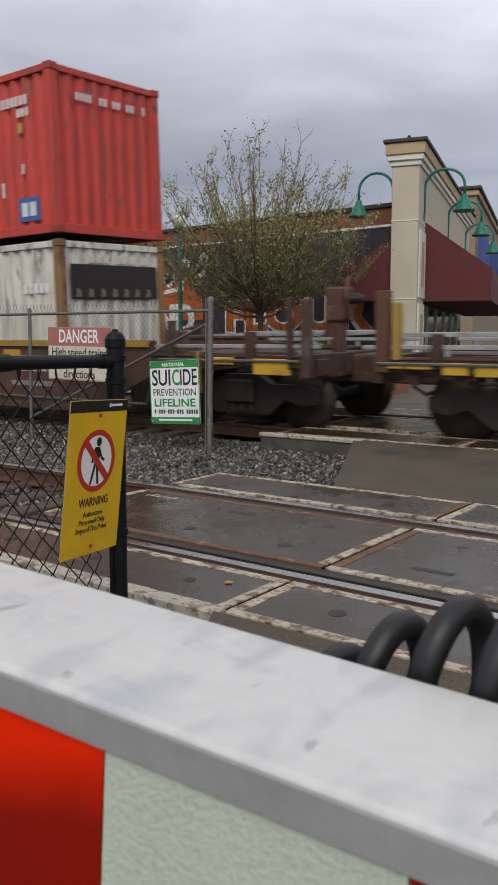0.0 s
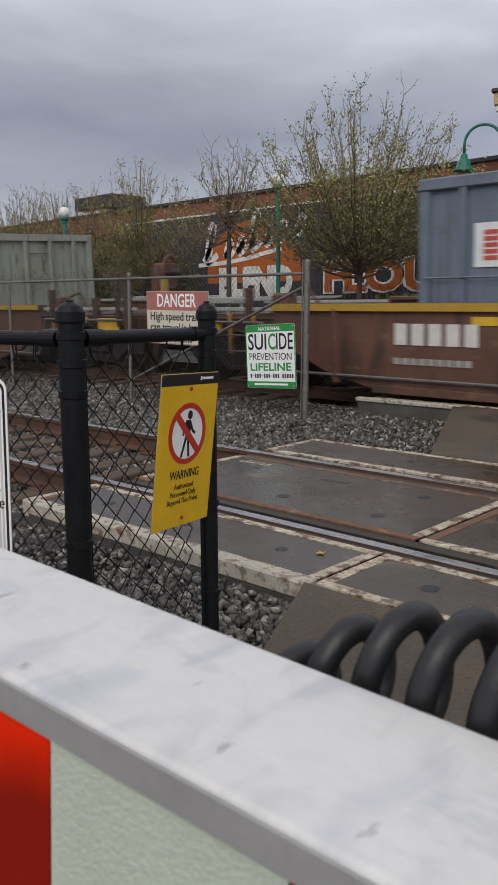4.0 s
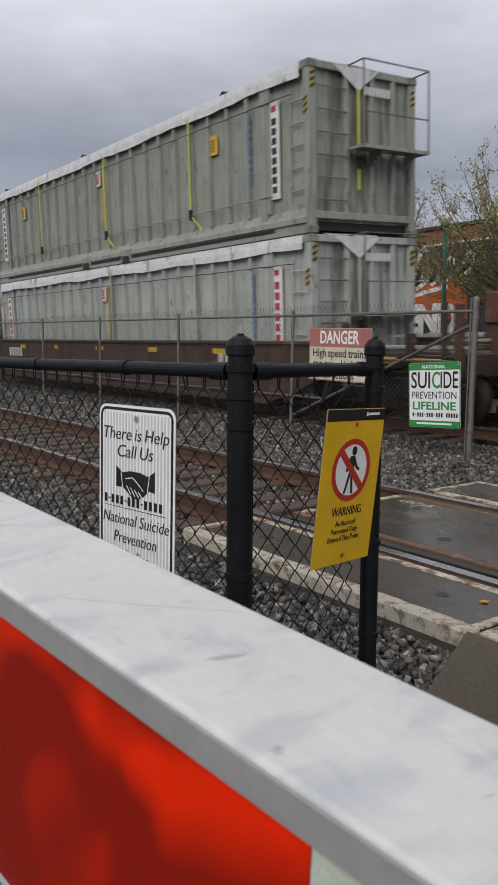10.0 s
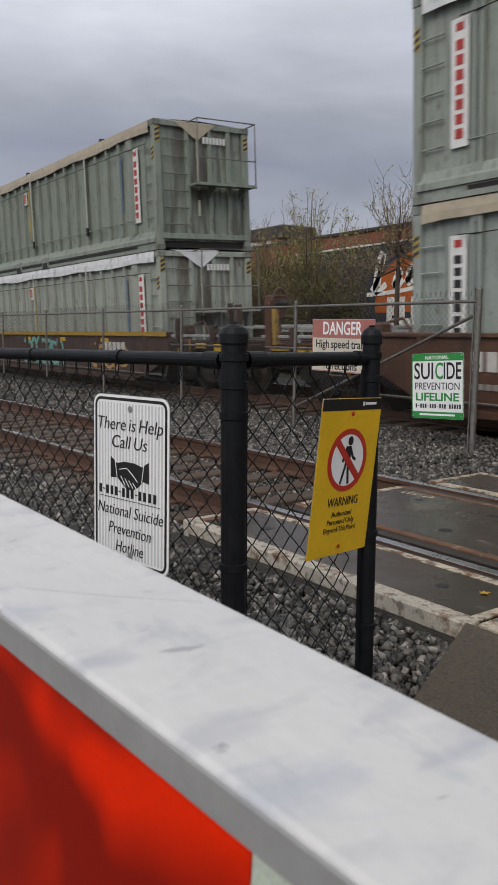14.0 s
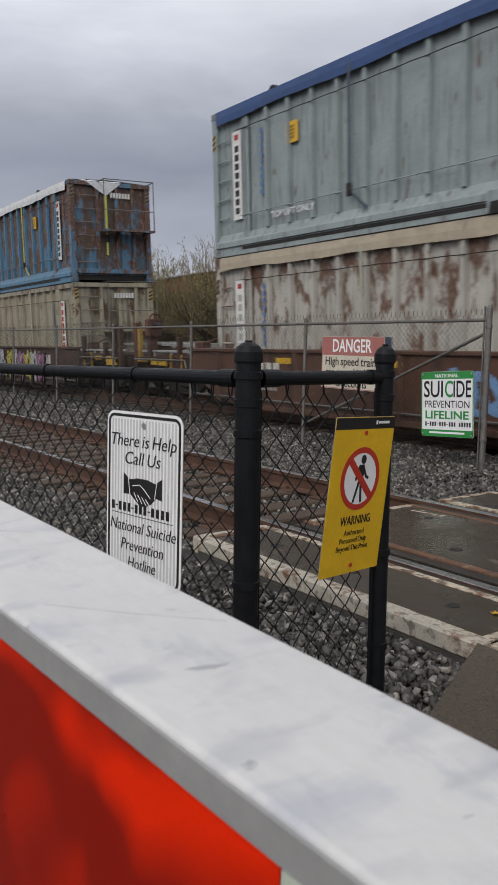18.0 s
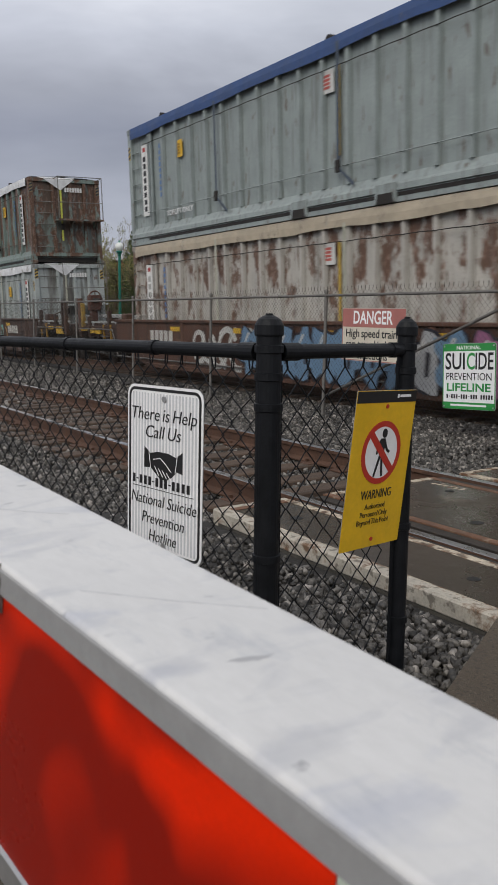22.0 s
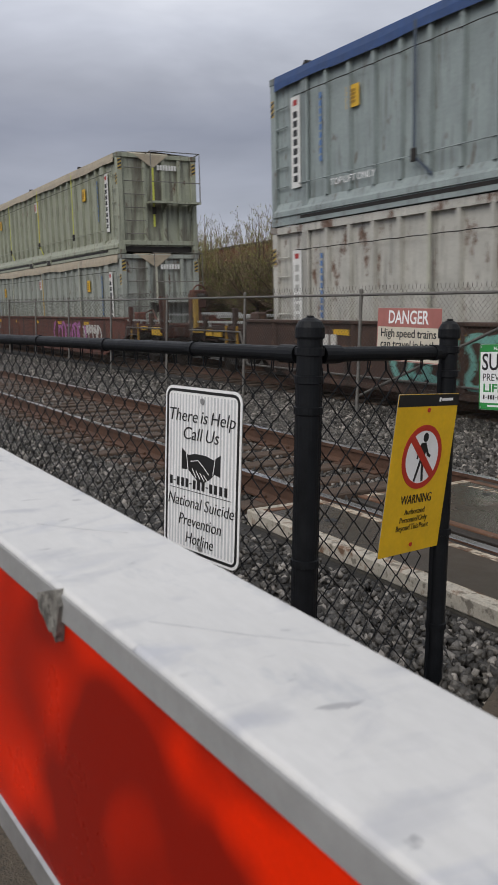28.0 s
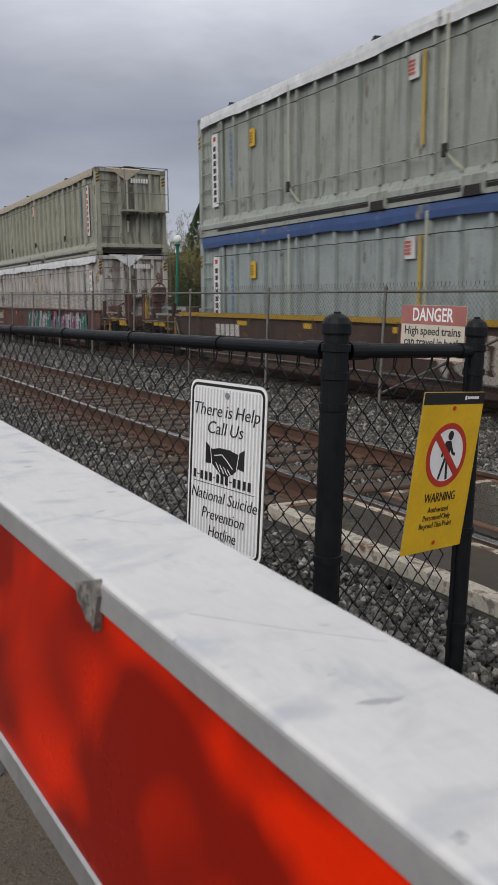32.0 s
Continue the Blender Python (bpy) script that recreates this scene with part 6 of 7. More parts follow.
    part("platform", shared("r53_platform", M["paint"], lambda g: ([g.box(L53 - 0.02, L53 + 0.40, y, y + 0.05, 1.38, 1.43) for y in (0.84, 1.33, 1.84, W53 - 0.1)], g.box(L53 + 0.35, L53 + 0.4, 0.84, W53 - 0.05, 1.37, 1.43), g.box(L53 - 0.02, L53 + 0.38, 0.86, W53 - 0.08, 1.4, 1.415), g.prism([(L53, 1.15), (L53 + 0.32, 1.38), (L53, 1.38)], 1.35, 1.4, "y"), g.prism([(L53, 1.15), (L53 + 0.32, 1.38), (L53, 1.38)], W53 - 0.3, W53 - 0.25, "y"))), None, end, "narrow end platform", color=col)

    def railing(g):
        e = L53 + 0.38
        g.tube([(L53, 0.86, 1.42), (e, 0.86, 1.42), (e, 0.86, H + 0.02), (e, W53 - 0.07, H + 0.02), (e, W53 - 0.07, 1.42)], 0.018, 6)
        g.tube([(e, 0.86, 1.95), (e, W53 - 0.07, 1.95)], 0.014, 6)
        g.tube([(L53, 0.86, H), (e, 0.86, H + 0.02)], 0.014, 6)
        g.tube([(L53, W53 - 0.07, H), (e, W53 - 0.07, H + 0.02)], 0.014, 6)
    part("railing", shared("r53_railing", M["galv"], railing), None, end)
    if tarp:
        tail = part("end_strap", shared("end_strap", M["decal"], lambda g: g.box(L53 + 0.012, L53 + 0.02, 1.04, 1.1, 0.75, H - 0.36)), None, end, "webbing strap down the end", color=(*{"dark": (0.06, 0.08, 0.11), "yellow": (0.5, 0.52, 0.08), "pale": (0.42, 0.42, 0.34), "tan": (0.33, 0.27, 0.13)}[straps], 0))
        part("end_ratchet", shared("end_ratchet", M["undergear"], lambda g: g.box(L53 + 0.01, L53 + 0.06, 1.01, 1.13, 1.1, 1.3, 0.01)), None, tail)
    hz = shared("hazard", M["decal"], lambda g: g.box(-0.055, 0.055, -0.004, 0, 0, 0.3))
    hb = shared("hazard_bar", M["decal"], lambda g: [g.prism([(-0.055, 0.1 * k), (0.055, 0.1 * k + 0.05), (0.055, 0.1 * k + 0.1), (-0.055, 0.1 * k + 0.05)], -0.007, -0.004, "y") for k in range(3)])
    worn = (0.42, 0.3, 0.07) if rust < 0.5 else (0.2, 0.15, 0.08)
    for at in (Matrix.Translation((L53 - 0.08, 0, H - 0.85)), Matrix.Translation((0.08, 0, H - 0.7)), Matrix.Translation((L53, W53 - 0.08, H - 0.5)) @ pose(0, 0, 0, 0, 0, 90), Matrix.Translation((L53, 0.08, H - 0.46)) @ pose(0, 0, 0, 0, 0, 90)):
        hs = part("hazard_mark", hz, None, c, "worn yellow and black hazard mark", color=(*worn, 0), at=at)
        part("hazard_stripes", hb, None, hs, color=(0.03, 0.03, 0.03, 0), kind="stuff")
    blocks(c, 1.75, H - 0.42, H - 0.28, 0, 7, 0.62, (0.7, 0.7, 0.68), vertical=False).matrix_basis = Matrix.Translation((L53 + 0.004, 1.2, H - 0.42)) @ pose(0, 0, 0, 0, 0, 90)
    MOVERS.append((c, x0 + 0.53, z0))
    return c


def iso_container(x0, z0, length, height, color, rust, label, marks=(), post_color=None, window=None, end_marks=(), end_z=2.1):
    """A corrugated steel shipping container."""
    c = thing("container", label, "container", pose(x0, SIDE_Y, z0), group="containers of the train")
    col = (*color, rust)
    key = f"iso{round(length * 10)}_{round(height * 10)}"
    W = W53
    part("side_wall", shared(key + "side", M["paint"], lambda g: corrugated(g, length - 0.24, 0.14, height - 0.1, 0.025, 0.06, 0.3)), None, c, color=col, at=Matrix.Translation((0.12, 0, 0)))
    part("side_wall", shared(key + "side2", M["paint"], lambda g: g.box(0.1, length - 0.1, W - 0.07, W - 0.03, 0.14, height - 0.1)), None, c, color=col)
    part("end_wall", shared(key + "end", M["paint"], lambda g: corrugated(g, W - 0.24, 0.14, height - 0.1, 0, 0.045, 0.27, "y", length - 0.02)), None, c, color=col, at=Matrix.Translation((0, 0.12, 0)))
    part("end_wall", shared(key + "end2", M["paint"], lambda g: g.box(0.02, 0.06, 0.1, W - 0.1, 0.14, height - 0.1)), None, c, color=col)
    part("roof", shared(key + "roof", M["paint"], lambda g: g.box(0.05, length - 0.05, 0.05, W - 0.05, height - 0.06, height - 0.02)), None, c, color=col)
    part("floor", shared(key + "floor", M["undergear"], lambda g: g.box(0.05, length - 0.05, 0.05, W - 0.05, 0.04, 0.14)), None, c)
    pc = (*(post_color or color), min(1, rust + (0.35 if post_color else 0.1)))
    post = shared(key + "post", M["paint"], lambda g: g.box(0, 0.15, 0, 0.15, 0.0, height, 0.012))
    for x in (0, length - 0.15):
        for y in (0, W - 0.15):
            p = part("corner_post", post, None, c, color=pc, at=Matrix.Translation((x, y, 0)))
            for z in (-0.004, height - 0.115):
                part("corner_casting", shared("iso_cast", M["paint"], lambda g: g.box(-0.008, 0.17, -0.008, 0.16, 0, 0.12, 0.012)), None, p, color=(*[v * 0.7 for v in pc[:3]], pc[3]), at=Matrix.Translation((0, 0, z)))
    for z0_, z1_ in ((0.0, 0.15), (height - 0.12, height - 0.015)):
        for far in (0, 1):
            part("side_rail", shared(key + f"rail{z0_ > 1}", M["paint"], lambda g: g.box(0.1, length - 0.1, 0.0, 0.06, z0_, z1_, 0.008)), None, c, color=col, at=Matrix.Translation((0, far * (W - 0.06), 0)))
            part("end_rail", shared(key + f"erail{z0_ > 1}", M["paint"], lambda g: g.box(0, 0.06, 0.1, W - 0.1, z0_, z1_, 0.008)), None, c, color=col, at=Matrix.Translation((far * (length - 0.06), 0, 0)))
    for x, zz, w, h, n, ink, back, vert in marks:
        host = c
        if back:
            host = part("painted_panel", shared(f"bk{round(w * 100)}_{round(h * 100)}", M["decal"], lambda g: g.box(-w / 2 - 0.06, w / 2 + 0.06, -0.01, 0.0, -0.08, h + 0.08)), None, c, color=(*back, 0), at=Matrix.Translation((x, 0.025, zz)))
            blocks(host, 0 if vert else -w / 2, 0, h, -0.011, n, w, ink, vertical=vert)
        else:
            blocks(c, x, zz, zz + h, 0.022, n, w, ink, vertical=vert)
    for yy, w, h, n in end_marks:
        blocks(c, 0, end_z, end_z + h, 0, n, w, (0.66, 0.6, 0.57), vertical=False).matrix_basis = Matrix.Translation((length + 0.004, yy, end_z)) @ pose(0, 0, 0, 0, 0, 90)
    if window:
        for k in range(7):
            part("vent_louvre", shared("louvre", M["galv"], lambda g: g.prism([(0, -0.06), (0.12, -0.05), (0.1, 0.07), (0.03, 0.09)], 0, 0.02, "y")), None, c, "torn pale louvre piece", at=Matrix.Translation((length + 0.032, 0.3 + 0.27 * k, height - 0.86)) @ pose(0, 0, 0, 0, 0, 90))
        part("vent_panel", shared(key + "vent", M["undergear"], lambda g: g.box(length - 0.005, length + 0.02, 0.22, W - 0.22, height - 0.95, height - 0.38, 0.01)), None, c, "dark panel across the end")
    MOVERS.append((c, x0 + 0.53, z0))
    return c


def bin_container(x0, z0, length, height, color, rust, label, patch=None, low_cover=None, strip=True, seed=0):
    """A half-length ribbed open bin."""
    r = random.Random(seed)
    c = thing("container", label, "container", pose(x0, SIDE_Y, z0), group="containers of the train")
    col = (*color, rust)
    W = W53
    key = f"bin{round(length * 10)}_{round(height * 10)}"
    side = part("side_wall", shared(key + "side", M["paint"], lambda g: g.box(0.08, length - 0.08, 0.05, 0.1, 0.1, height - 0.06)), None, c, color=col)
    part("side_wall", SHARED[key + "side"], None, c, color=col, at=Matrix.Translation((0, W - 0.15, 0)))
    n = max(4, round(length / 0.62))
    ribm = shared(key + "rib", M["paint"], lambda g: g.prism([(-0.05, 0.05), (-0.04, -0.01), (0.04, -0.01), (0.05, 0.05)], 0.1, height - 0.12, "z"))
    for k in range(1, n):
        part("rib", ribm, None, side, color=col, at=Matrix.Translation((length * k / n, 0, 0)))
    part("top_rail", shared(key + "top", M["paint"], lambda g: (g.box(0.0, length, -0.02, 0.12, height - 0.14, height, 0.015), g.box(0, length, W - 0.12, W + 0.02, height - 0.14, height, 0.015), g.box(0, 0.12, 0.12, W - 0.12, height - 0.14, height), g.box(length - 0.12, length + 0.02, 0.12, W - 0.12, height - 0.14, height))), None, c, color=col)
    part("side_bar", shared(key + "bar", M["paint"], lambda g: g.tube([(0.1, -0.02, height * 0.55), (length - 0.1, -0.02, height * 0.55)], 0.013, 5)), None, side, color=col)
    end = part("end_wall", shared(key + "end", M["paint"], lambda g: g.box(length - 0.1, length - 0.05, 0.1, W - 0.1, 0.1, height - 0.1)), None, c, color=col)
    part("end_wall", shared(key + "end0", M["paint"], lambda g: g.box(0.05, 0.1, 0.1, W - 0.1, 0.1, height - 0.1)), None, c, color=col)
    part("floor", shared(key + "floor", M["undergear"], lambda g: g.box(0.05, length - 0.05, 0.05, W - 0.05, 0.0, 0.1)), None, c)
    for y in (0.75, 1.35, 1.95):
        part("end_rib", shared(key + "erib", M["paint"], lambda g: g.box(length - 0.05, length + 0.02, -0.05, 0.05, 0.1, height - 0.12, 0.008)), None, end, color=col, at=Matrix.Translation((0, y, 0)))
    post = shared(key + "post", M["paint"], lambda g: g.box(0, 0.14, 0, 0.14, 0.0, height - 0.01, 0.012))
    for x in (0, length - 0.14):
        for y in (0, W - 0.14):
            part("corner_post", post, None, c, color=col, at=Matrix.Translation((x, y, 0)))
    for k in range(4):
        part("ladder_rung", shared(key + "rung", M["galv"], lambda g: g.tube([(length + 0.015, 0.8, 0), (length + 0.015, 1.3, 0)], 0.013, 6)), None, end, at=Matrix.Translation((0, 0, 0.5 + (height - 0.9) * k / 3)))
    if strip and height > 2:
        sp = part("name_strip", shared("bin_strip", M["decal"], lambda g: g.box(-0.16, 0.16, -0.012, -0.004, 0.75, 2.05)), None, c, "white strip with a column of painted blocks", color=(0.72, 0.72, 0.7, 0), at=Matrix.Translation((length - 1.75, 0.045, 0)))
        blocks(sp, 0, 0.8, 1.8, -0.013, 6, 0.18, INK)
        pl = part("notice_plate", shared("bin_plate", M["decal"], lambda g: g.box(-0.22, 0.22, -0.01, 0, -0.25, 0.25, 0.003)), None, c, "white notice plate", color=(0.7, 0.7, 0.7, 0), at=Matrix.Translation((0.95, 0.045, height - 0.8)))
        blocks(pl, 0, -0.18, 0.18, -0.011, 5, 0.3, (0.5, 0.08, 0.06))
        blocks(c, 1.65, height - 1.6, height - 0.5, 0.03, 8, 0.1, BLUE_INK)
    if patch:
        part("painted_patch", shared(key + "patch", M["decal"], lambda g: g.box(patch[0], patch[1], -0.013, -0.004, 0.3, height - 0.2)), None, c, "painted-over patch", color=(*patch[2], 0), at=Matrix.Translation((0, 0.05, 0)))
    if low_cover:
        part("tarpaulin", shared(key + "cover", M["tarp"], lambda g: g.prism([(0.4, height - 0.55), (0.42, height + 0.02), (1.6, height + 0.0), (length - 2.2, height + 0.12), (length - 2.15, height - 0.25), (2.0, height - 0.35)], -0.04, W + 0.04, "y")), None, c, "white tarpaulin over the load", color=(*low_cover, 0.1))
    MOVERS.append((c, x0 + 0.53, z0))
    return c


def graffiti(parent, x, z, w, h, color, seed, thick=0.06):
    """Loose sprayed loops, as plain painted strokes."""
    r = random.Random(seed)
    g = Geo()
    for k in range(max(3, int(w / h * 2))):
        cx = (k + 0.5) * w / max(3, int(w / h * 2))
        rx, rz = h * r.uniform(0.25, 0.45), h * r.uniform(0.3, 0.5)
        a0, a1 = r.uniform(0, 6.28), r.uniform(3.5, 6.0)
        pts = [(cx + rx * math.cos(a0 + a1 * i / 12) + r.uniform(-0.02, 0.02), h / 2 + rz * math.sin(a0 + a1 * i / 12)) for i in range(13)]
        for p, q in zip(pts, pts[1:]):
            d = Vector((q[0] - p[0], q[1] - p[1]))
            n = Vector((-d.y, d.x)).normalized() * thick * r.uniform(0.35, 0.6)
            g.prism([(p[0] + n.x, p[1] + n.y), (p[0] - n.x, p[1] - n.y), (q[0] - n.x, q[1] - n.y), (q[0] + n.x, q[1] + n.y)], -0.006 - 0.0004 * k, 0, "y")
    return part("graffiti", g, M["decal"], parent, "sprayed looping graffiti", color=(*color, 0), at=Matrix.Translation((x, -0.004, z)), kind="stuff")


def bubble_tag(parent, x, z, w, h, fills, seed):
    """A sprayed piece of fat overlapping letters-like shapes: dark outline, coloured fills, pale highlights."""
    r = random.Random(seed)
    n = max(3, round(w / (h * 0.62)))
    layers = [Geo() for _ in range(len(fills) + 2)]
    for k in range(n):
        cx, cz = (k + 0.5) * w / n, h * r.uniform(0.46, 0.54)
        ph, m = r.uniform(0, 6.28), r.choice((3, 4, 5))
        for which, grow, dep in ((0, 1.13, 0.0), (1 + r.randrange(len(fills)), 1.0, 0.002)):
            pts = []
            for q in range(20):
                a = 2 * math.pi * q / 20
                e = (1 + 0.24 * math.sin(m * a + ph) + 0.14 * math.sin(7 * a + ph * 2)) * grow
                pts.append((cx + w / n * 0.62 * e * math.cos(a), min(max(cz + h * 0.46 * e * math.sin(a), 0.0), h)))
            layers[which].prism(pts, -0.006 - dep - 0.0004 * k, -0.001, "y")
        u = cx - w / n * 0.3
        layers[-1].prism([(u, cz + h * 0.1), (u + 0.05, cz + h * 0.12), (u + 0.22, cz + h * 0.34), (u + 0.16, cz + h * 0.36)], -0.014 - 0.0004 * k, -0.002, "y")
        layers[0].prism([(cx + 0.02, cz - h * 0.2), (cx + 0.1, cz - h * 0.18), (cx + 0.14, cz + h * 0.16), (cx + 0.05, cz + h * 0.2)], -0.014 - 0.0004 * k, -0.002, "y")
    for g, colr in zip(layers, ((0.02, 0.02, 0.03),) + tuple(fills) + ((0.6, 0.6, 0.58),)):
        if g.v:
            part("graffiti", g, M["decal"], parent, "colourful sprayed graffiti", color=(*colr, 0), at=Matrix.Translation((x, -0.062, z)), kind="stuff")


def well_car(x0, color, rust, seed, label, yellow_top=False):
    """An intermodal well car: side sills, end decks, trucks with wheels, couplers and brake gear. x0: the well's leading end."""
    r = random.Random(seed)
    c = thing("well_car", label, "railway wagon", pose(x0, SIDE_Y, 0), group="wagons of the train")
    col = (*color, rust)
    W = W53
    y0, y1 = -0.24, W + 0.24

    def sill(g):
        g.prism([(-0.7, 1.2), (L53 + 0.7, 1.2), (L53 + 0.7, 0.72), (L53 - 0.3, 0.3), (L53 - 1.1, 0.12), (1.1, 0.12), (0.3, 0.3), (-0.7, 0.72)], 0, 0.11, "y")
        g.box(-0.7, L53 + 0.7, -0.05, 0.14, 1.16, 1.22, 0.01)
        g.box(1.0, L53 - 1.0, -0.03, 0.14, 0.1, 0.2, 0.01)
    sm = shared("sill", M["car_brown"], sill)
    near = part("side_sill", sm, None, c, "brown steel side sill", color=col, at=Matrix.Translation((0, y0, 0)))
    part("side_sill", sm, None, c, color=col, at=Matrix.Translation((0, y1 - 0.11, 0)))
    for k in range(7):
        part("stiffener", shared("stiff", M["car_brown"], lambda g: g.prism([(-0.06, 0.0), (-0.02, -0.06), (0.02, -0.06), (0.06, 0.0)], 0.2, 1.16, "z")), None, near, color=col, at=Matrix.Translation((0.4 + k * (L53 - 0.8) / 6, 0, 0)))
    part("well_floor", shared("wfloor", M["undergear"], lambda g: (g.box(0, L53, 0.0, W, 0.12, 0.2), g.box(-0.1, 0.0, 0, W, 0.2, 1.0), g.box(L53, L53 + 0.1, 0, W, 0.2, 1.0))), None, c)

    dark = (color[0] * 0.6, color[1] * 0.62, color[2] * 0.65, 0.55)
    beam = shared("centre_beam", M["car_brown"], lambda g: (g.box(-3.75, -0.6, W / 2 - 0.3, W / 2 + 0.3, 0.62, 1.0, 0.02), g.box(-3.2, -0.6, W / 2 - 0.42, W / 2 + 0.42, 0.98, 1.02)))
    dk = shared("end_deck", M["car_brown"], lambda g: (g.box(-1.6, -0.6, y0 + 0.12, y1 - 0.12, 0.94, 1.02, 0.01), [g.box(x, x + 0.14, y0 + 0.12, y1 - 0.12, 0.8, 0.98, 0.01) for x in (-1.75, -2.35, -2.95)]))
    apron = shared("side_apron", M["car_brown"], lambda g: (g.prism([(-0.7, 0.72), (-0.7, 1.1), (-1.7, 1.06), (-3.35, 1.02), (-3.35, 0.88), (-1.9, 0.88)], 0, 0.1, "y"), g.box(-3.35, -0.7, -0.02, 0.12, 1.0, 1.03, 0.006)))
    beam2 = shared("end_beam", M["car_brown"], lambda g: (g.box(-3.4, -3.28, y0, y1, 0.72, 1.04, 0.01), g.box(-3.44, -3.4, y0 + 0.2, y0 + 0.5, 0.76, 0.98, 0.01), g.box(-3.44, -3.4, y1 - 0.5, y1 - 0.2, 0.76, 0.98, 0.01)))
    walk_bar = shared("walkway_bar", M["walk_grey"], lambda g: (g.box(-3.55, -0.75, -0.03, 0.03, 1.12, 1.17, 0.006), [g.box(x, x + 0.05, -0.02, 0.02, 1.0, 1.12) for x in (-3.3, -2.5, -1.7, -0.9)]))
    grate = shared("grating", M["walk_grey"], lambda g: (g.box(-3.35, -0.8, W / 2 - 0.75, W / 2 - 0.7, 1.24, 1.3, 0.006), [g.box(-3.3 + 0.17 * k, -3.27 + 0.17 * k, W / 2 - 0.7, W / 2 + 0.3, 1.25, 1.28) for k in range(15)]))

    def truck_frame(g):
        g.prism([(-1.25, 0.55), (-1.05, 0.62), (-0.5, 0.62), (-0.3, 0.75), (0.3, 0.75), (0.5, 0.62), (1.05, 0.62), (1.25, 0.55), (1.25, 0.38), (1.0, 0.34), (0.75, 0.42), (0.45, 0.2), (-0.45, 0.2), (-0.75, 0.42), (-1.0, 0.34), (-1.25, 0.38)], 0, 0.14, "y")
        for s in (-0.16, 0.0, 0.16):
            g.lathe([(0.06, 0.24), (0.06, 0.6)], 10, (s, 0.02, 0))
    tf = shared("truck_frame", M["undergear"], truck_frame)
    wh = shared("wheel", M["wheel"], lambda g: g.lathe([(0.05, -0.08), (0.1, -0.08), (0.14, -0.05), (0.32, -0.03), (0.36, -0.06), (0.425, -0.06), (0.43, 0.04), (0.455, 0.05), (0.455, 0.075), (0.1, 0.08)], 28, (0, 0, 0), "y"), True)
    axle = shared("axle", M["undergear"], lambda g: g.tube([(0, -0.8, 0), (0, 0.8, 0)], 0.075, 10))
    for end, flip in ((0, 0), (1, 1)):
        base = Matrix.Identity(4) if not flip else Matrix.Translation((L53, W, 0)) @ pose(0, 0, 0, 0, 0, 180)
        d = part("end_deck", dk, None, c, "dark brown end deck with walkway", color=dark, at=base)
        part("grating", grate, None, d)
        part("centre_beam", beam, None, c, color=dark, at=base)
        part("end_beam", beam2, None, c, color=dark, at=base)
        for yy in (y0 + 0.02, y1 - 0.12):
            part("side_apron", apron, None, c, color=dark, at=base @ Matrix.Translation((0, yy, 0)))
            part("walkway_bar", walk_bar, None, d, "grey walkway edge bar", at=Matrix.Translation((0, yy + 0.05, 0)))
        # posts, brackets and yellow painted blocks along the near edge of the deck

        def out(d):
            return L53 + d if flip else -d
        posts = ((2.5, 0.14, 0.9, 1.34, dark), (3.13, 0.06, 0.85, 1.76, dark), (3.39, 0.13, 0.75, 1.73, (0.08, 0.037, 0.022, 0.6)), (1.1, 0.1, 0.9, 1.5, dark)) if flip else ((3.26, 0.17, 0.85, 1.8, (0.1, 0.042, 0.025, 0.6)), (3.08, 0.09, 1.0, 1.66, (0.36, 0.23, 0.05, 0.5)), (2.58, 0.12, 0.9, 1.3, dark), (1.2, 0.1, 0.9, 1.45, dark))
        for d_, w_, a_, b_, pc in posts:
            part("deck_post", shared(f"post_{round(w_ * 100)}_{round(a_ * 100)}_{round(b_ * 100)}", M["car_brown"], lambda g: g.box(-w_ / 2, w_ / 2, -0.05, 0.06, a_, b_, 0.01)), None, c, "rusty brown deck post", color=pc, at=Matrix.Translation((out(d_), y0 + 0.02, 0)))
        for d_, w_, a_, b_ in ((2.05, 0.36, 0.9, 1.0), (2.86, 0.58, 0.78, 0.99)) if flip else ((2.9, 0.56, 0.9, 0.96), (2.35, 0.3, 0.84, 0.98), (1.95, 0.34, 0.83, 0.96)):
            part("yellow_block", shared(f"yblock_{round(w_ * 100)}_{round((b_ - a_) * 100)}", M["wood_yellow"], lambda g: g.box(-w_ / 2, w_ / 2, -0.05, 0.0, 0, b_ - a_, 0.008)), None, c, "yellow painted block, dirty", at=Matrix.Translation((out(d_), y0 + 0.02, a_)))
        part("brake_rigging", shared("rigging", M["galv_wire"], lambda g: [g.tube([(-3.3 + 0.3 * k, 0.1 + 0.06 * k, 0.86 - 0.05 * k), (-2.1, 0.02 + 0.1 * k, 0.72), (-0.8 - 0.2 * k, 0.0, 0.84 - 0.03 * k)], 0.014, 5) for k in range(5)]), None, c, at=base)
        part("bracket_plate", shared("bracket_plate", M["car_brown"], lambda g: [g.prism([(-x, 1.0), (-x - 0.28, 1.0), (-x - 0.2, 0.74), (-x - 0.06, 0.7)], 0.12, 0.16, "y") for x in (1.5, 2.2, 2.8)]), None, c, color=dark, at=base @ Matrix.Translation((0, y0, 0)))
        t = part("truck", shared("bolster", M["undergear"], lambda g: (g.box(-0.25, 0.25, 0.05, W - 0.05, 0.35, 0.68, 0.03), g.lathe([(0.3, 0.6), (0.28, 0.68)], 16, (0, W / 2, 0)))), None, c, "two-axle truck", at=Matrix.Translation((-1.6 if not flip else L53 + 2.05, 0, 0)))
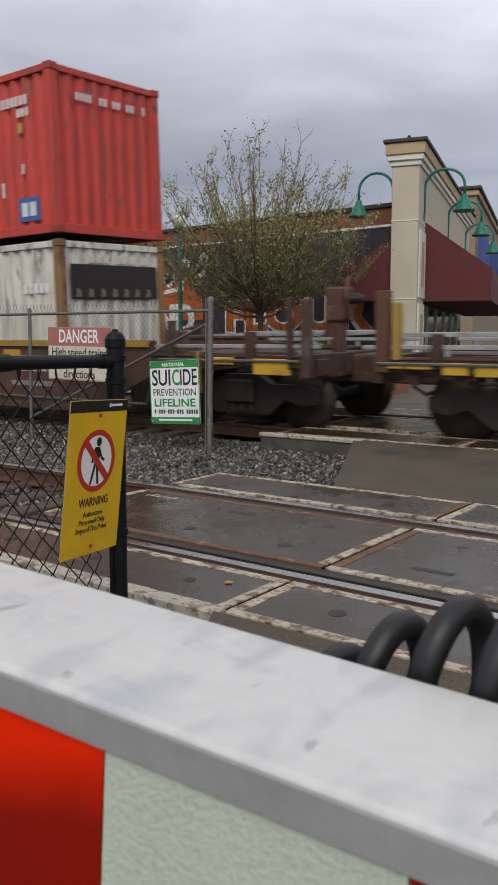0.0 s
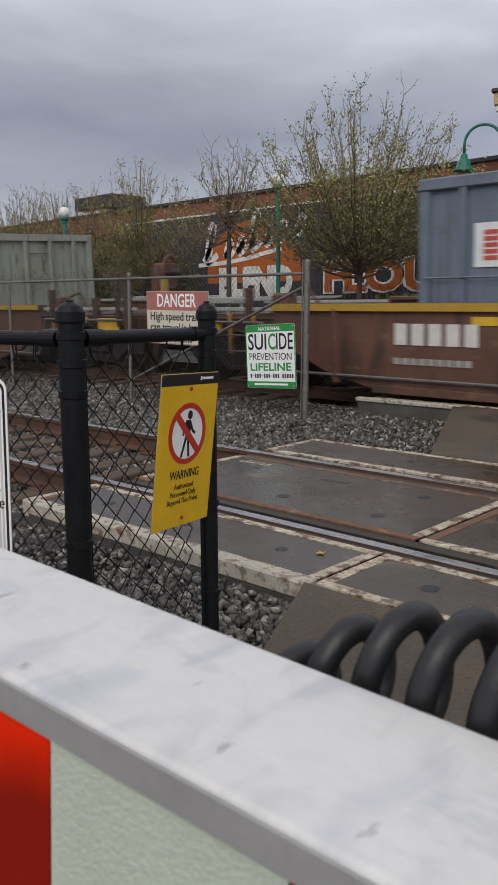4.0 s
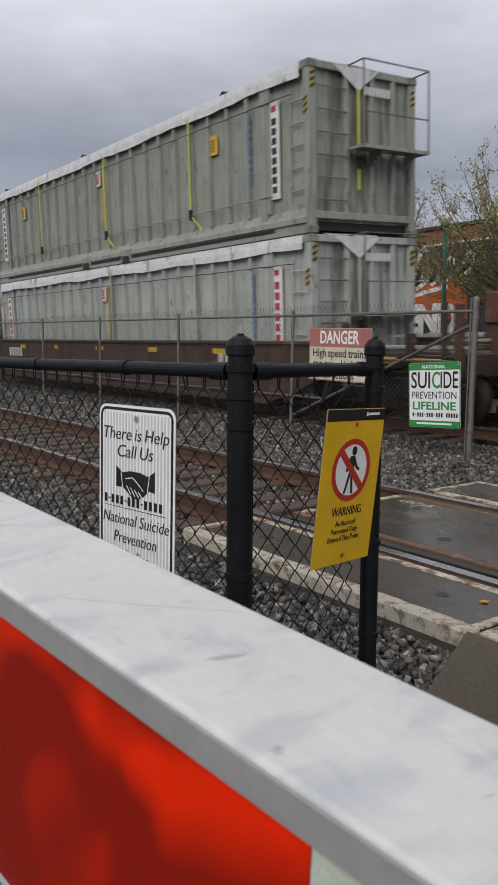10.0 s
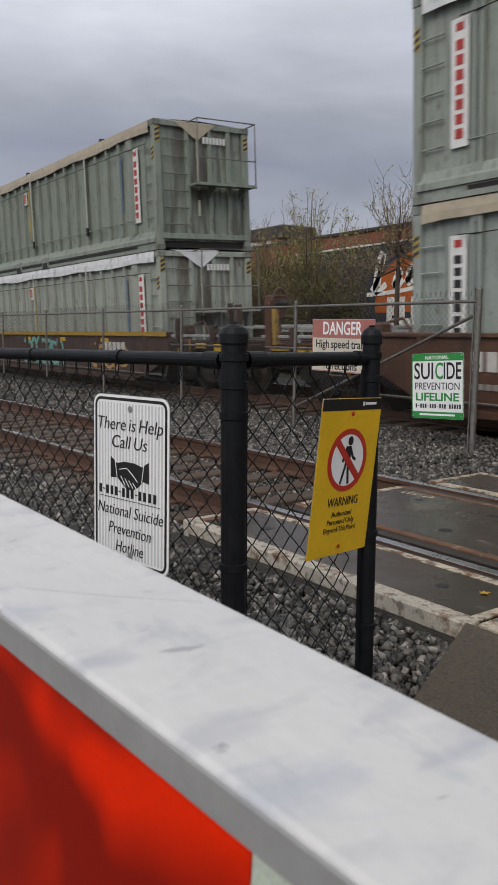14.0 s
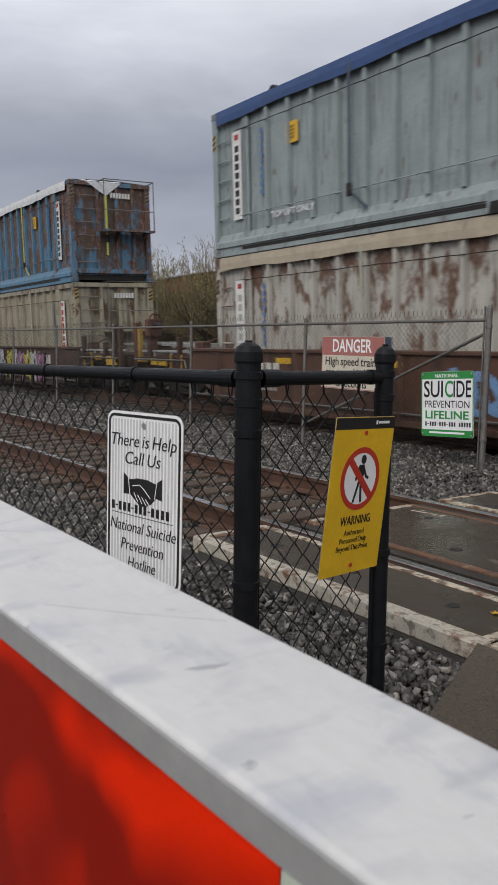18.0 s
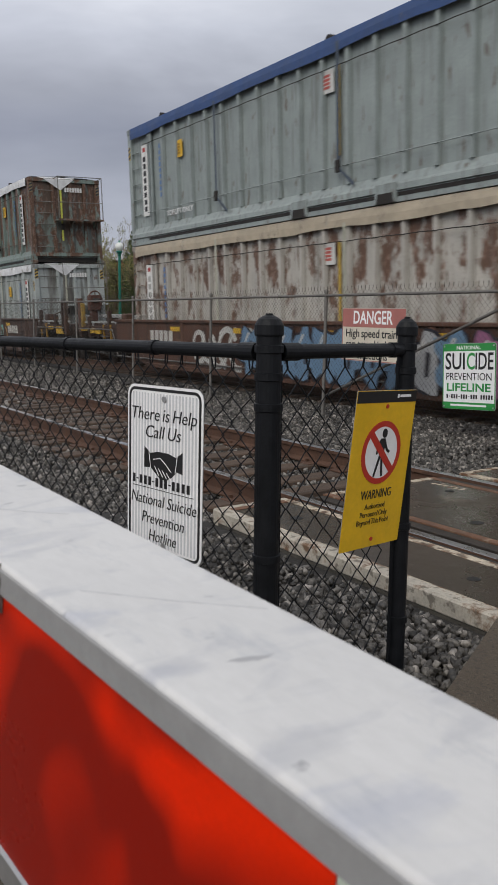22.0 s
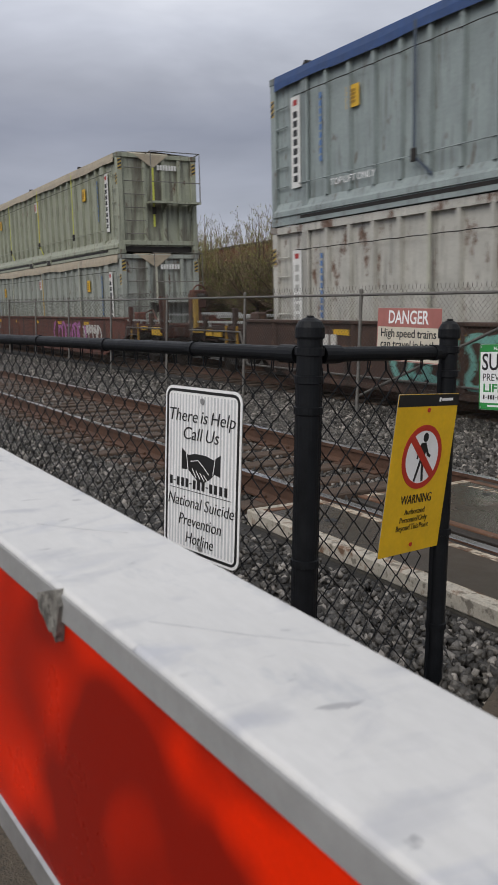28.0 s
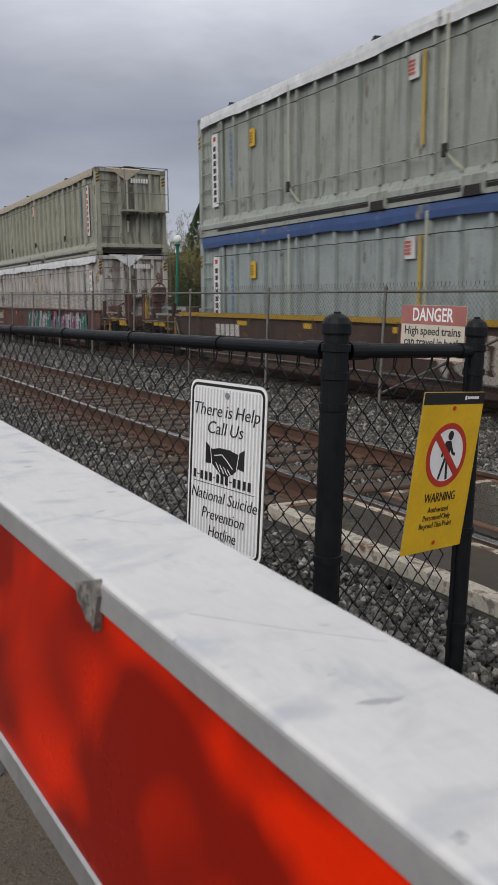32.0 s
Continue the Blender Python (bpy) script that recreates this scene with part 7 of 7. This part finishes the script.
        for yy in (0.14, W - 0.28):
            part("side_frame", tf, None, t, at=Matrix.Translation((0, yy, 0)))
        for ax in (-0.89, 0.89):
            part("axle", axle, None, t, at=Matrix.Translation((ax, W / 2, 0.43)))
            part("wheel", wh, None, t, at=Matrix.Translation((ax, W / 2 - 0.7525, 0.43)) @ pose(0, 0, 0, 0, 0, 180))
            part("wheel", wh, None, t, at=Matrix.Translation((ax, W / 2 + 0.7525, 0.43)))
        part("coupler", shared("coupler", M["undergear"], lambda g: (g.box(-0.62, 0.2, W / 2 - 0.09, W / 2 + 0.09, 0.72, 0.95, 0.03), g.box(-0.72, -0.45, W / 2 - 0.16, W / 2 + 0.16, 0.68, 0.98, 0.05))), None, c, at=base @ Matrix.Translation((-3.4, 0, 0)))
    brk = part("brake_wheel", shared("brake_wheel", M["car_brown"], lambda g: (g.tube([(0.28 * math.cos(2 * math.pi * k / 20), 0, 0.28 * math.sin(2 * math.pi * k / 20)) for k in range(21)], 0.022, 6), [g.tube([(0, 0, 0), (0.28 * math.cos(a), 0, 0.28 * math.sin(a))], 0.014, 5) for a in (0, 1.57, 3.14, 4.71)])), None, c, "rust-brown hand-brake wheel", color=(0.11, 0.042, 0.024, 0.5), at=Matrix.Translation((L53 + 3.45, 0.7, 1.74)) @ pose(0, 0, 0, 0, 0, -66))
    part("brake_hub", shared("brake_hub", M["undergear"], lambda g: g.lathe([(0.07, -0.04), (0.07, 0.12), (0.04, 0.2)], 12, (0, 0, 0), "y")), None, brk)
    part("brake_stand", shared("brake_stand", M["car_brown"], lambda g: (g.box(-0.16, 0.1, 0.05, 0.4, -0.3, 0.16, 0.03), g.box(-0.08, 0.04, 0.1, 0.3, -0.85, -0.3, 0.01), g.prism([(-0.25, -0.5), (0.02, -0.5), (0.0, -0.1), (-0.1, -0.05)], 0.14, 0.2, "y"))), None, c, color=(0.1, 0.04, 0.028, 0.5), at=Matrix.Translation((L53 + 3.32, 0.5, 1.74)))
    # small gear of the ends: grab irons, steps, pipes, air tanks, hoses
    grab = shared("grab_iron", M["galv"], lambda g: g.tube([(-0.22, 0.02, 0), (-0.22, -0.06, 0), (0.22, -0.06, 0), (0.22, 0.02, 0)], 0.012, 6))
    for x in (-1.35, L53 + 1.35):
        for z in (0.55, 0.78):
            part("grab_iron", grab, None, c, at=Matrix.Translation((x, y0 - 0.01, z)))
        part("step", shared("stirrup", M["undergear"], lambda g: g.tube([(-0.2, 0, 0.72), (-0.2, -0.02, 0.32), (0.2, -0.02, 0.32), (0.2, 0, 0.72)], 0.014, 6)), None, c, at=Matrix.Translation((x, y0, 0)))
        part("ladder_stile", shared("stile", M["car_brown"], lambda g: g.box(-0.03, 0.03, 0, 0.05, 0.5, 1.08, 0.006)), None, c, color=(0.35, 0.2, 0.03, 0.4), at=Matrix.Translation((x - 0.24, y0 - 0.01, 0)))
        part("ladder_stile", SHARED["stile"], None, c, color=(0.35, 0.2, 0.03, 0.4), at=Matrix.Translation((x + 0.24, y0 - 0.01, 0)))
        part("air_tank", shared("air_tank", M["undergear"], lambda g: g.lathe([(0.05, -0.45), (0.17, -0.4), (0.18, -0.36), (0.18, 0.36), (0.17, 0.4), (0.05, 0.45)], 16, (0, 0, 0), "x")), None, c, "black brake air tank", at=Matrix.Translation((x * 1.0 - (0.55 if x < 0 else -0.55), W / 2 - 0.62, 0.8)))
        part("valve_box", shared("valve_box", M["car_brown"], lambda g: (g.box(-0.16, 0.16, -0.12, 0.12, 1.02, 1.36, 0.03), g.tube([(-0.3, 0.2, 1.04), (-0.3, 0.2, 1.3), (0.2, 0.3, 1.42), (0.5, 0.3, 1.06)], 0.025, 6))), None, c, color=(*color, 0.4), at=Matrix.Translation((x + (0.5 if x < 0 else -0.5), 0.15, 0)))
        part("brake_hose", shared("hose", M["rubber"], lambda g: g.tube([(0, 0, 0.85), (0.12, 0, 0.6), (0.3, 0, 0.5), (0.48, 0, 0.58)], 0.025, 8)), None, c, at=Matrix.Translation((-3.5 if x < 0 else L53 + 3.0, W / 2 - 0.4, 0)))
    part("brake_pipe", shared("brake_pipe", M["galv"], lambda g: g.tube([(-3.3, -0.12, 0.96), (-0.9, -0.12, 0.96), (-0.6, -0.12, 0.3), (L53 + 0.6, -0.12, 0.3), (L53 + 0.9, -0.12, 0.96), (L53 + 3.3, -0.12, 0.96)], 0.02, 6)), None, c, at=Matrix.Translation((0, y0 + 0.08, 0)))
    # painted data
    for x in (1.3, L53 - 2.6):
        blocks(near, x, 0.72, 0.98, -0.008, 5, 1.2, (0.62, 0.6, 0.56), vertical=False)
        blocks(near, x, 0.48, 0.56, -0.008, 9, 1.1, (0.35, 0.33, 0.3), vertical=False)
    for k in range(5):
        part("reflective_strip", shared("strip_s", M["decal"], lambda g: g.box(-0.22, 0.22, -0.01, 0, -0.05, 0.05)), None, near, color=(*YELLOW, 0), at=Matrix.Translation((2.6 + 2.75 * k, -0.003, 1.02)))
    if yellow_top:
        part("yellow_cap", shared("yellow_cap", M["decal"], lambda g: g.box(-0.7, L53 + 0.7, -0.056, -0.05, 1.13, 1.225)), None, near, "yellow painted cap rail", color=(0.42, 0.25, 0.03, 0))
    MOVERS.append((c, x0 + 0.53, 0.0))
    return c, near


BROWN, DBROWN, RBROWN = (0.105, 0.05, 0.032), (0.07, 0.04, 0.03), (0.13, 0.048, 0.034)
WAGON = "brown steel well wagon with yellow reflective strips"


def consist():
    zl, zu = 0.24, 3.0
    # two stacked shipping containers
    a0 = -25.07
    c, n = well_car(a0, BROWN, 0.2, 1, WAGON, True)
    white_marks = ((11.2, 1.75, 0.7, 0.16, 5, (0.75, 0.75, 0.72), None, False),)
    iso_container(-22.62, zl, 12.19, 2.59, (0.64, 0.63, 0.56), 0.16, "white corrugated shipping container with rusty brown posts", white_marks, (0.28, 0.15, 0.05), True, end_marks=((0.6, 0.5, 0.13, 3), (1.2, 0.5, 0.13, 3), (1.8, 0.2, 0.13, 1)), end_z=2.24)
    iso_container(-22.62, zu - 0.06, 12.19, 2.59, (0.56, 0.052, 0.036), 0.2, "bright red corrugated shipping container", ((10.7, 2.05, 0.9, 0.15, 8, (0.7, 0.62, 0.6), None, False), (11.3, 1.87, 0.32, 0.13, 3, (0.7, 0.62, 0.6), None, False), (11.3, 1.62, 0.16, 0.16, 1, (0.5, 0.3, 0.05), None, False), (11.35, 0.98, 0.1, 0.16, 1, (0.55, 0.5, 0.45), None, False), (10.8, 0.65, 0.1, 0.24, 1, (0.65, 0.6, 0.58), None, False), (11.5, 0.3, 0.42, 0.22, 2, (0.7, 0.72, 0.75), (0.05, 0.13, 0.33), False)), end_marks=((0.5, 0.36, 0.12, 4), (1.0, 0.2, 0.12, 2), (1.3, 0.2, 0.12, 2), (1.62, 0.2, 0.12, 2), (2.0, 0.09, 0.14, 1)), end_z=2.1)
    b0 = -1.2
    c, n = well_car(b0, BROWN, 0.15, 2, WAGON)
    blocks(n, 3.2, 0.62, 0.98, -0.008, 4, 1.9, (0.72, 0.7, 0.66), vertical=False)
    blocks(n, 5.6, 0.62, 0.98, -0.008, 6, 2.2, (0.72, 0.7, 0.66), vertical=False)
    graffiti(n, 10.2, 0.25, 3.2, 0.8, (0.3, 0.27, 0.24), 3)
    refuse_container(b0, zl, (0.33, 0.36, 0.33), 0.28, TAN_TARP, 0.3, "grey-green refuse container with a tan cover", RED_INK, straps="tan", plates=True, seed=1)
    iso_container(b0 + 1.35, zu + 0.05, 13.72, 2.7, (0.72, 0.71, 0.62), 0.16, "weathered white corrugated container streaked with rust", ((0.75, 0.5, 0.2, 1.9, 7, (0.4, 0.05, 0.04), (0.66, 0.66, 0.64), True),), (0.3, 0.14, 0.07), True)
    c0 = 22.6
    c, n = well_car(c0, DBROWN, 0.2, 3, "brown well wagon covered in green graffiti", True)
    graffiti(n, 6.0, 0.2, 8.5, 0.92, (0.13, 0.3, 0.08), 5, 0.34)
    graffiti(n, 6.2, 0.25, 8.0, 0.8, (0.45, 0.6, 0.5), 6, 0.12)
    graffiti(n, 13.2, 0.2, 2.6, 0.8, (0.3, 0.45, 0.5), 7, 0.18)
    iso_container(24.15, 0.1, 6.5, 2.56, (0.55, 0.1, 0.035), 0.05, "bright orange half-length shipping container", ((0.85, 0.6, 0.28, 1.75, 6, (0.75, 0.75, 0.78), (0.06, 0.12, 0.3), True), (4.75, 2.0, 0.5, 0.15, 4, (0.7, 0.6, 0.55), None, False), (4.75, 1.8, 0.8, 0.15, 6, (0.7, 0.6, 0.55), None, False), (4.75, 1.6, 0.7, 0.15, 5, (0.7, 0.6, 0.55), None, False), (5.0, 1.3, 0.2, 0.16, 1, (0.7, 0.6, 0.55), None, False), (5.0, 0.95, 0.16, 0.2, 1, (0.6, 0.42, 0.1), None, False)))
    iso_container(30.85, 0.1, 6.5, 2.64, (0.2, 0.05, 0.036), 0.1, "dark red-brown half-length shipping container", ((1.35, 0.8, 0.3, 1.55, 6, (0.1, 0.13, 0.25), (0.62, 0.38, 0.06), True), (3.9, 2.05, 0.6, 0.14, 4, (0.6, 0.55, 0.5), None, False)))
    bins = (
        (47.0, ((48.4, LIGHT, 0.15, None), (55.3, GREY, 0.15, None)), BROWN, True),
        (70.6, ((72.1, (0.14, 0.17, 0.22), 0.1, None), (78.75, (0.42, 0.44, 0.39), 0.1, None)), (0.12, 0.055, 0.035), True),
        (94.9, ((96.3, GREY, 0.12, None), (103.1, (0.3, 0.33, 0.3), 0.1, None)), DBROWN, False),
        (118.8, ((120.3, GREY, 0.15, None), (127.0, (0.33, 0.34, 0.28), 0.18, (4.0, 5.3, (0.1, 0.12, 0.17)))), DBROWN, False))
    for i, (w0, pair, wc, yt) in enumerate(bins):
        c, n = well_car(w0, wc, 0.25, 10 + i, WAGON, yt)
        graffiti(n, 2.0 + 3.1 * i, 0.3, 2.6, 0.7, ((0.5, 0.5, 0.48), (0.6, 0.6, 0.62), (0.45, 0.5, 0.55), (0.6, 0.35, 0.1))[i], 20 + i, 0.09)
        graffiti(n, 11.0, 0.3, 2.2, 0.7, ((0.25, 0.4, 0.1), (0.25, 0.4, 0.1), (0.5, 0.1, 0.08), (0.1, 0.35, 0.35))[i], 30 + i, 0.12)
        for j, (bx, bc, ru, pa) in enumerate(pair):
            b = bin_container(bx, 0.1, 6.55, 2.57, bc, ru, ("blue-grey" if bc[2] > bc[0] * 1.3 else "pale grey") + " ribbed steel bin on a well wagon", pa, seed=i * 2 + j)
            if i >= 2:
                graffiti(b, 2.2, 1.5, 0.7, 0.6, (0.05, 0.42, 0.38), 40 + i * 2 + j, 0.1)
        if i == 3:
            bubble_tag(n, 8.2, 0.18, 5.0, 0.98, ((0.02, 0.2, 0.2), (0.55, 0.36, 0.03), (0.4, 0.04, 0.05), (0.5, 0.45, 0.35)), 300)
            bubble_tag(n, 4.6, 0.3, 1.5, 0.7, ((0.35, 0.2, 0.05), (0.3, 0.28, 0.25)), 301)
    g0 = 142.9
    c, n = well_car(g0, RBROWN, 0.3, 15, "rust-brown well wagon with faded graffiti")
    graffiti(n, 5.0, 0.3, 2.5, 0.7, (0.5, 0.45, 0.4), 61, 0.08)
    iso_container(144.4, 0.24, 6.4, 2.85, (0.27, 0.05, 0.04), 0.12, "dull red half-length shipping container", ((0.9, 0.7, 0.4, 1.5, 5, (0.5, 0.5, 0.5), None, True), (4.6, 1.9, 1.2, 0.2, 5, (0.6, 0.55, 0.5), None, False)))
    bin_container(151.1, 0.1, 6.6, 1.85, (0.33, 0.36, 0.37), 0.1, "low grey open bin with a white tarpaulin", None, WHITE_TARP, False, 9)
    # double-stacked refuse containers: upper colour, rust, cover; lower colour, rust, cover
    S = (
        (167.1, GREY, 0.05, WHITE_TARP, "yellow", INK, LIGHT, 0.12, WHITE_TARP, RED_INK),
        (191.1, (0.27, 0.25, 0.2), 0.2, TAN_TARP, "tan", RED_INK, (0.36, 0.4, 0.42), 0.08, BLUE_TARP, INK),
        (215.1, OLIVE, 0.25, DARK_TARP, "pale", INK, (0.36, 0.41, 0.44), 0.1, BLUE_TARP, INK),
        (239.3, (0.2, 0.225, 0.19), 0.12, TAN_TARP, "pale", RED_INK, (0.29, 0.31, 0.27), 0.12, WHITE_TARP, RED_INK),
        (263.1, (0.24, 0.265, 0.235), 0.15, WHITE_TARP, "pale", RED_INK, (0.27, 0.3, 0.28), 0.1, TAN_TARP, INK),
        (287.1, (0.29, 0.29, 0.24), 0.2, TAN_TARP, "yellow", RED_INK, (0.33, 0.36, 0.37), 0.1, BLUE_TARP, INK),
        (311.3, (0.085, 0.2, 0.31), 0.92, WHITE_TARP, "yellow", INK, BEIGE, 0.4, None, RED_INK),
        (335.0, (0.24, 0.28, 0.285), 0.04, BLUE_TARP, "dark", INK, PALE, 0.62, TAN_TARP, (0.4, 0.4, 0.38)),
        (359.3, (0.3, 0.27, 0.2), 0.8, TAN_TARP, "tan", (0.3, 0.3, 0.28), (0.09, 0.27, 0.55), 0.1, TAN_TARP, INK),
        (383.7, (0.17, 0.22, 0.2), 0.92, WHITE_TARP, "yellow", INK, (0.33, 0.36, 0.35), 0.06, WHITE_TARP, INK),
        (407.7, (0.24, 0.275, 0.27), 0.06, BLUE_TARP, "dark", INK, PALE, 0.62, TAN_TARP, (0.4, 0.4, 0.38)),
        (432.0, (0.24, 0.275, 0.27), 0.05, BLUE_TARP, "dark", INK, GREY, 0.08, TAN_TARP, INK),
        (456.6, (0.31, 0.325, 0.26), 0.15, TAN_TARP, "pale", RED_INK, (0.32, 0.345, 0.32), 0.12, TAN_TARP, INK),
        (480.5, (0.25, 0.29, 0.295), 0.04, BLUE_TARP, "dark", INK, (0.31, 0.34, 0.345), 0.06, BLUE_TARP, INK),
        (504.8, (0.27, 0.285, 0.22), 0.2, TAN_TARP, "yellow", INK, (0.29, 0.31, 0.28), 0.15, TAN_TARP, INK),
        (529.1, (0.24, 0.28, 0.28), 0.03, BLUE_TARP, "dark", INK, (0.47, 0.46, 0.42), 0.36, None, (0.4, 0.4, 0.38)),
        (553.57, (0.27, 0.295, 0.275), 0.3, BLUE_TARP, "dark", INK, (0.33, 0.35, 0.31), 0.1, TAN_TARP, RED_INK),
        (578.2, (0.28, 0.28, 0.225), 0.2, TAN_TARP, "pale", RED_INK, (0.46, 0.44, 0.41), 0.4, WHITE_TARP, (0.4, 0.4, 0.38)),
        (602.2, (0.26, 0.28, 0.25), 0.08, WHITE_TARP, "pale", INK, (0.27, 0.31, 0.3), 0.08, BLUE_TARP, INK))
    white, sky_blue, teal, purple, orange, lemon, pink = (0.42, 0.43, 0.44), (0.14, 0.24, 0.36), (0.05, 0.2, 0.17), (0.12, 0.05, 0.26), (0.42, 0.11, 0.02), (0.42, 0.38, 0.04), (0.3, 0.12, 0.22)
    cream, violet = (0.36, 0.31, 0.24), (0.19, 0.1, 0.34)
    TAGS = {6: ((4.0, 3.4, (white, sky_blue)), (7.6, 3.0, (white, sky_blue, teal)), (10.9, 3.4, (white, lemon, pink))), 10: ((5.5, 6.5, (white, sky_blue, pink)),),
            12: ((4.2, 3.8, (orange, lemon)), (9.6, 5.4, (purple, violet))), 16: ((10.3, 2.6, (cream, white)), (13.1, 1.6, (white, cream))), 17: ((7.6, 3.6, (teal, white)), (11.4, 4.2, (teal, white, pink)))}
    tints = ((0.55, 0.5, 0.45), (0.2, 0.35, 0.6), (0.45, 0.15, 0.4), (0.2, 0.45, 0.4), (0.55, 0.55, 0.52), (0.5, 0.3, 0.12))
    names = {id(WHITE_TARP): "white", id(BLUE_TARP): "blue", id(TAN_TARP): "tan", id(DARK_TARP): "dark blue"}

    def look_of(rc, ru, tp):
        base = "blue" if rc[2] > rc[0] * 1.6 else ("pale weathered" if rc[0] > 0.42 else ("beige-olive" if rc[0] > rc[2] * 1.15 else "grey-green"))
        return f"{base} refuse container{' streaked with rust' if ru > 0.35 else ''} {'under a ' + names[id(tp)] + ' tarpaulin' if tp else 'with a bare steel rim'}"

    for i, (p, uc, ur, ut, us, ui, lc, lr, lt, li) in enumerate(S):
        c, n = well_car(p, (DBROWN, BROWN, RBROWN)[i % 3], 0.25, 50 + i, WAGON, i % 5 == 3)
        if i % 4 != 0:
            graffiti(n, 2.5 + (i * 1.7) % 8, 0.25, 3.2, 0.8, tints[i % 6], 70 + i, 0.12)
            graffiti(n, 9.5 + (i * 1.1) % 4, 0.3, 2.0, 0.7, tints[(i + 2) % 6], 90 + i, 0.08)
        if i in TAGS:
            for tx, tw, fills in TAGS[i]:
                bubble_tag(n, tx, 0.18, tw, 0.95, fills, 120 + i + int(tx))
        if ur < 0.3:
            uc = tuple(v * 1.15 for v in uc)
        if lr < 0.2:
            lc = tuple(v * 1.1 for v in lc)
        lower = refuse_container(p, zl, lc, lr, lt, 0.2, look_of(lc, lr, lt), li, straps="pale", seed=100 + i)
        up = refuse_container(p, zu, uc, ur, ut, 0.08, look_of(uc, ur, ut), ui, straps=us, seed=200 + i)
        if i in (7, 10):
            rp = random.Random(i)
            for k in range(3, 20):
                if rp.random() < (0.65 if i == 7 else 0.15):
                    top = rp.uniform(0.8, 1.5)
                    part("painted_patch", Geo().box(1.25 + 0.66 * k, 1.7 + 0.66 * k, 0.068, 0.084, 0.45, top), M["decal"], lower, "dark blue painted-over patch", color=(0.05, 0.06, 0.1, 0))
        if i == 2:
            graffiti(up, 9.6, 1.25, 2.8, 0.7, (0.3, 0.03, 0.04), 210, 0.035)


consist()


def motions():
    """The whole train rolls along the far track at an even speed, leaning with its cant; the barricade shifts a little along itself."""
    lean = Euler((FAR_CANT, GRADE, 0)).to_matrix().to_4x4()
    level = Euler((FAR_CANT, 0, 0)).to_matrix().to_4x4()
    for ob, x0, z0 in MOVERS:
        rows = []
        stops = {0.0, 32.0} | {t for t in (round(2 * (x0 - x) / SPEED) / 2 for x in (60.0, 28.0, 12.0, -2.0, -40.0, -80.0, -120.0, -152.0, -200.0)) if 0.0 < t < 32.0}
        for t in sorted(stops):
            x = x0 - SPEED * t
            rise = GRADE * (min(max(x, -152.0), 28.0) + 12.0)
            turn = lean if -152.0 <= x <= 28.0 else level
            rows.append((t, Matrix.Translation((x, MID_Y, FAR_Z - rise)) @ turn @ Matrix.Translation((0, SIDE_Y - MID_Y, z0))))
        walk(ob, rows)
    sway = ((0, 0), (1, -0.003), (2, -0.005), (2.5, -0.008), (4.5, -0.105), (5, -0.102), (5.5, -0.091), (6, -0.082), (6.5, -0.064), (7, -0.06), (7.5, -0.058), (8, -0.06), (8.5, -0.034), (9, -0.022), (10, -0.022), (11, -0.007), (12, -0.011), (14, -0.021), (16.5, -0.039), (17, -0.042), (18, -0.031), (20, -0.014), (22, -0.008), (23.5, 0.002), (25, -0.008), (25.5, -0.007), (27.5, 0.002), (28, 0.013), (28.5, 0.021), (29, 0.024), (29.5, 0.026), (30, 0.031), (30.5, 0.037), (31, 0.047), (31.5, 0.032), (32, 0.018))
    walk(barricade, [(t, BAR_POSE @ Matrix.Translation((d, 0, 0))) for t, d in sway])


motions()
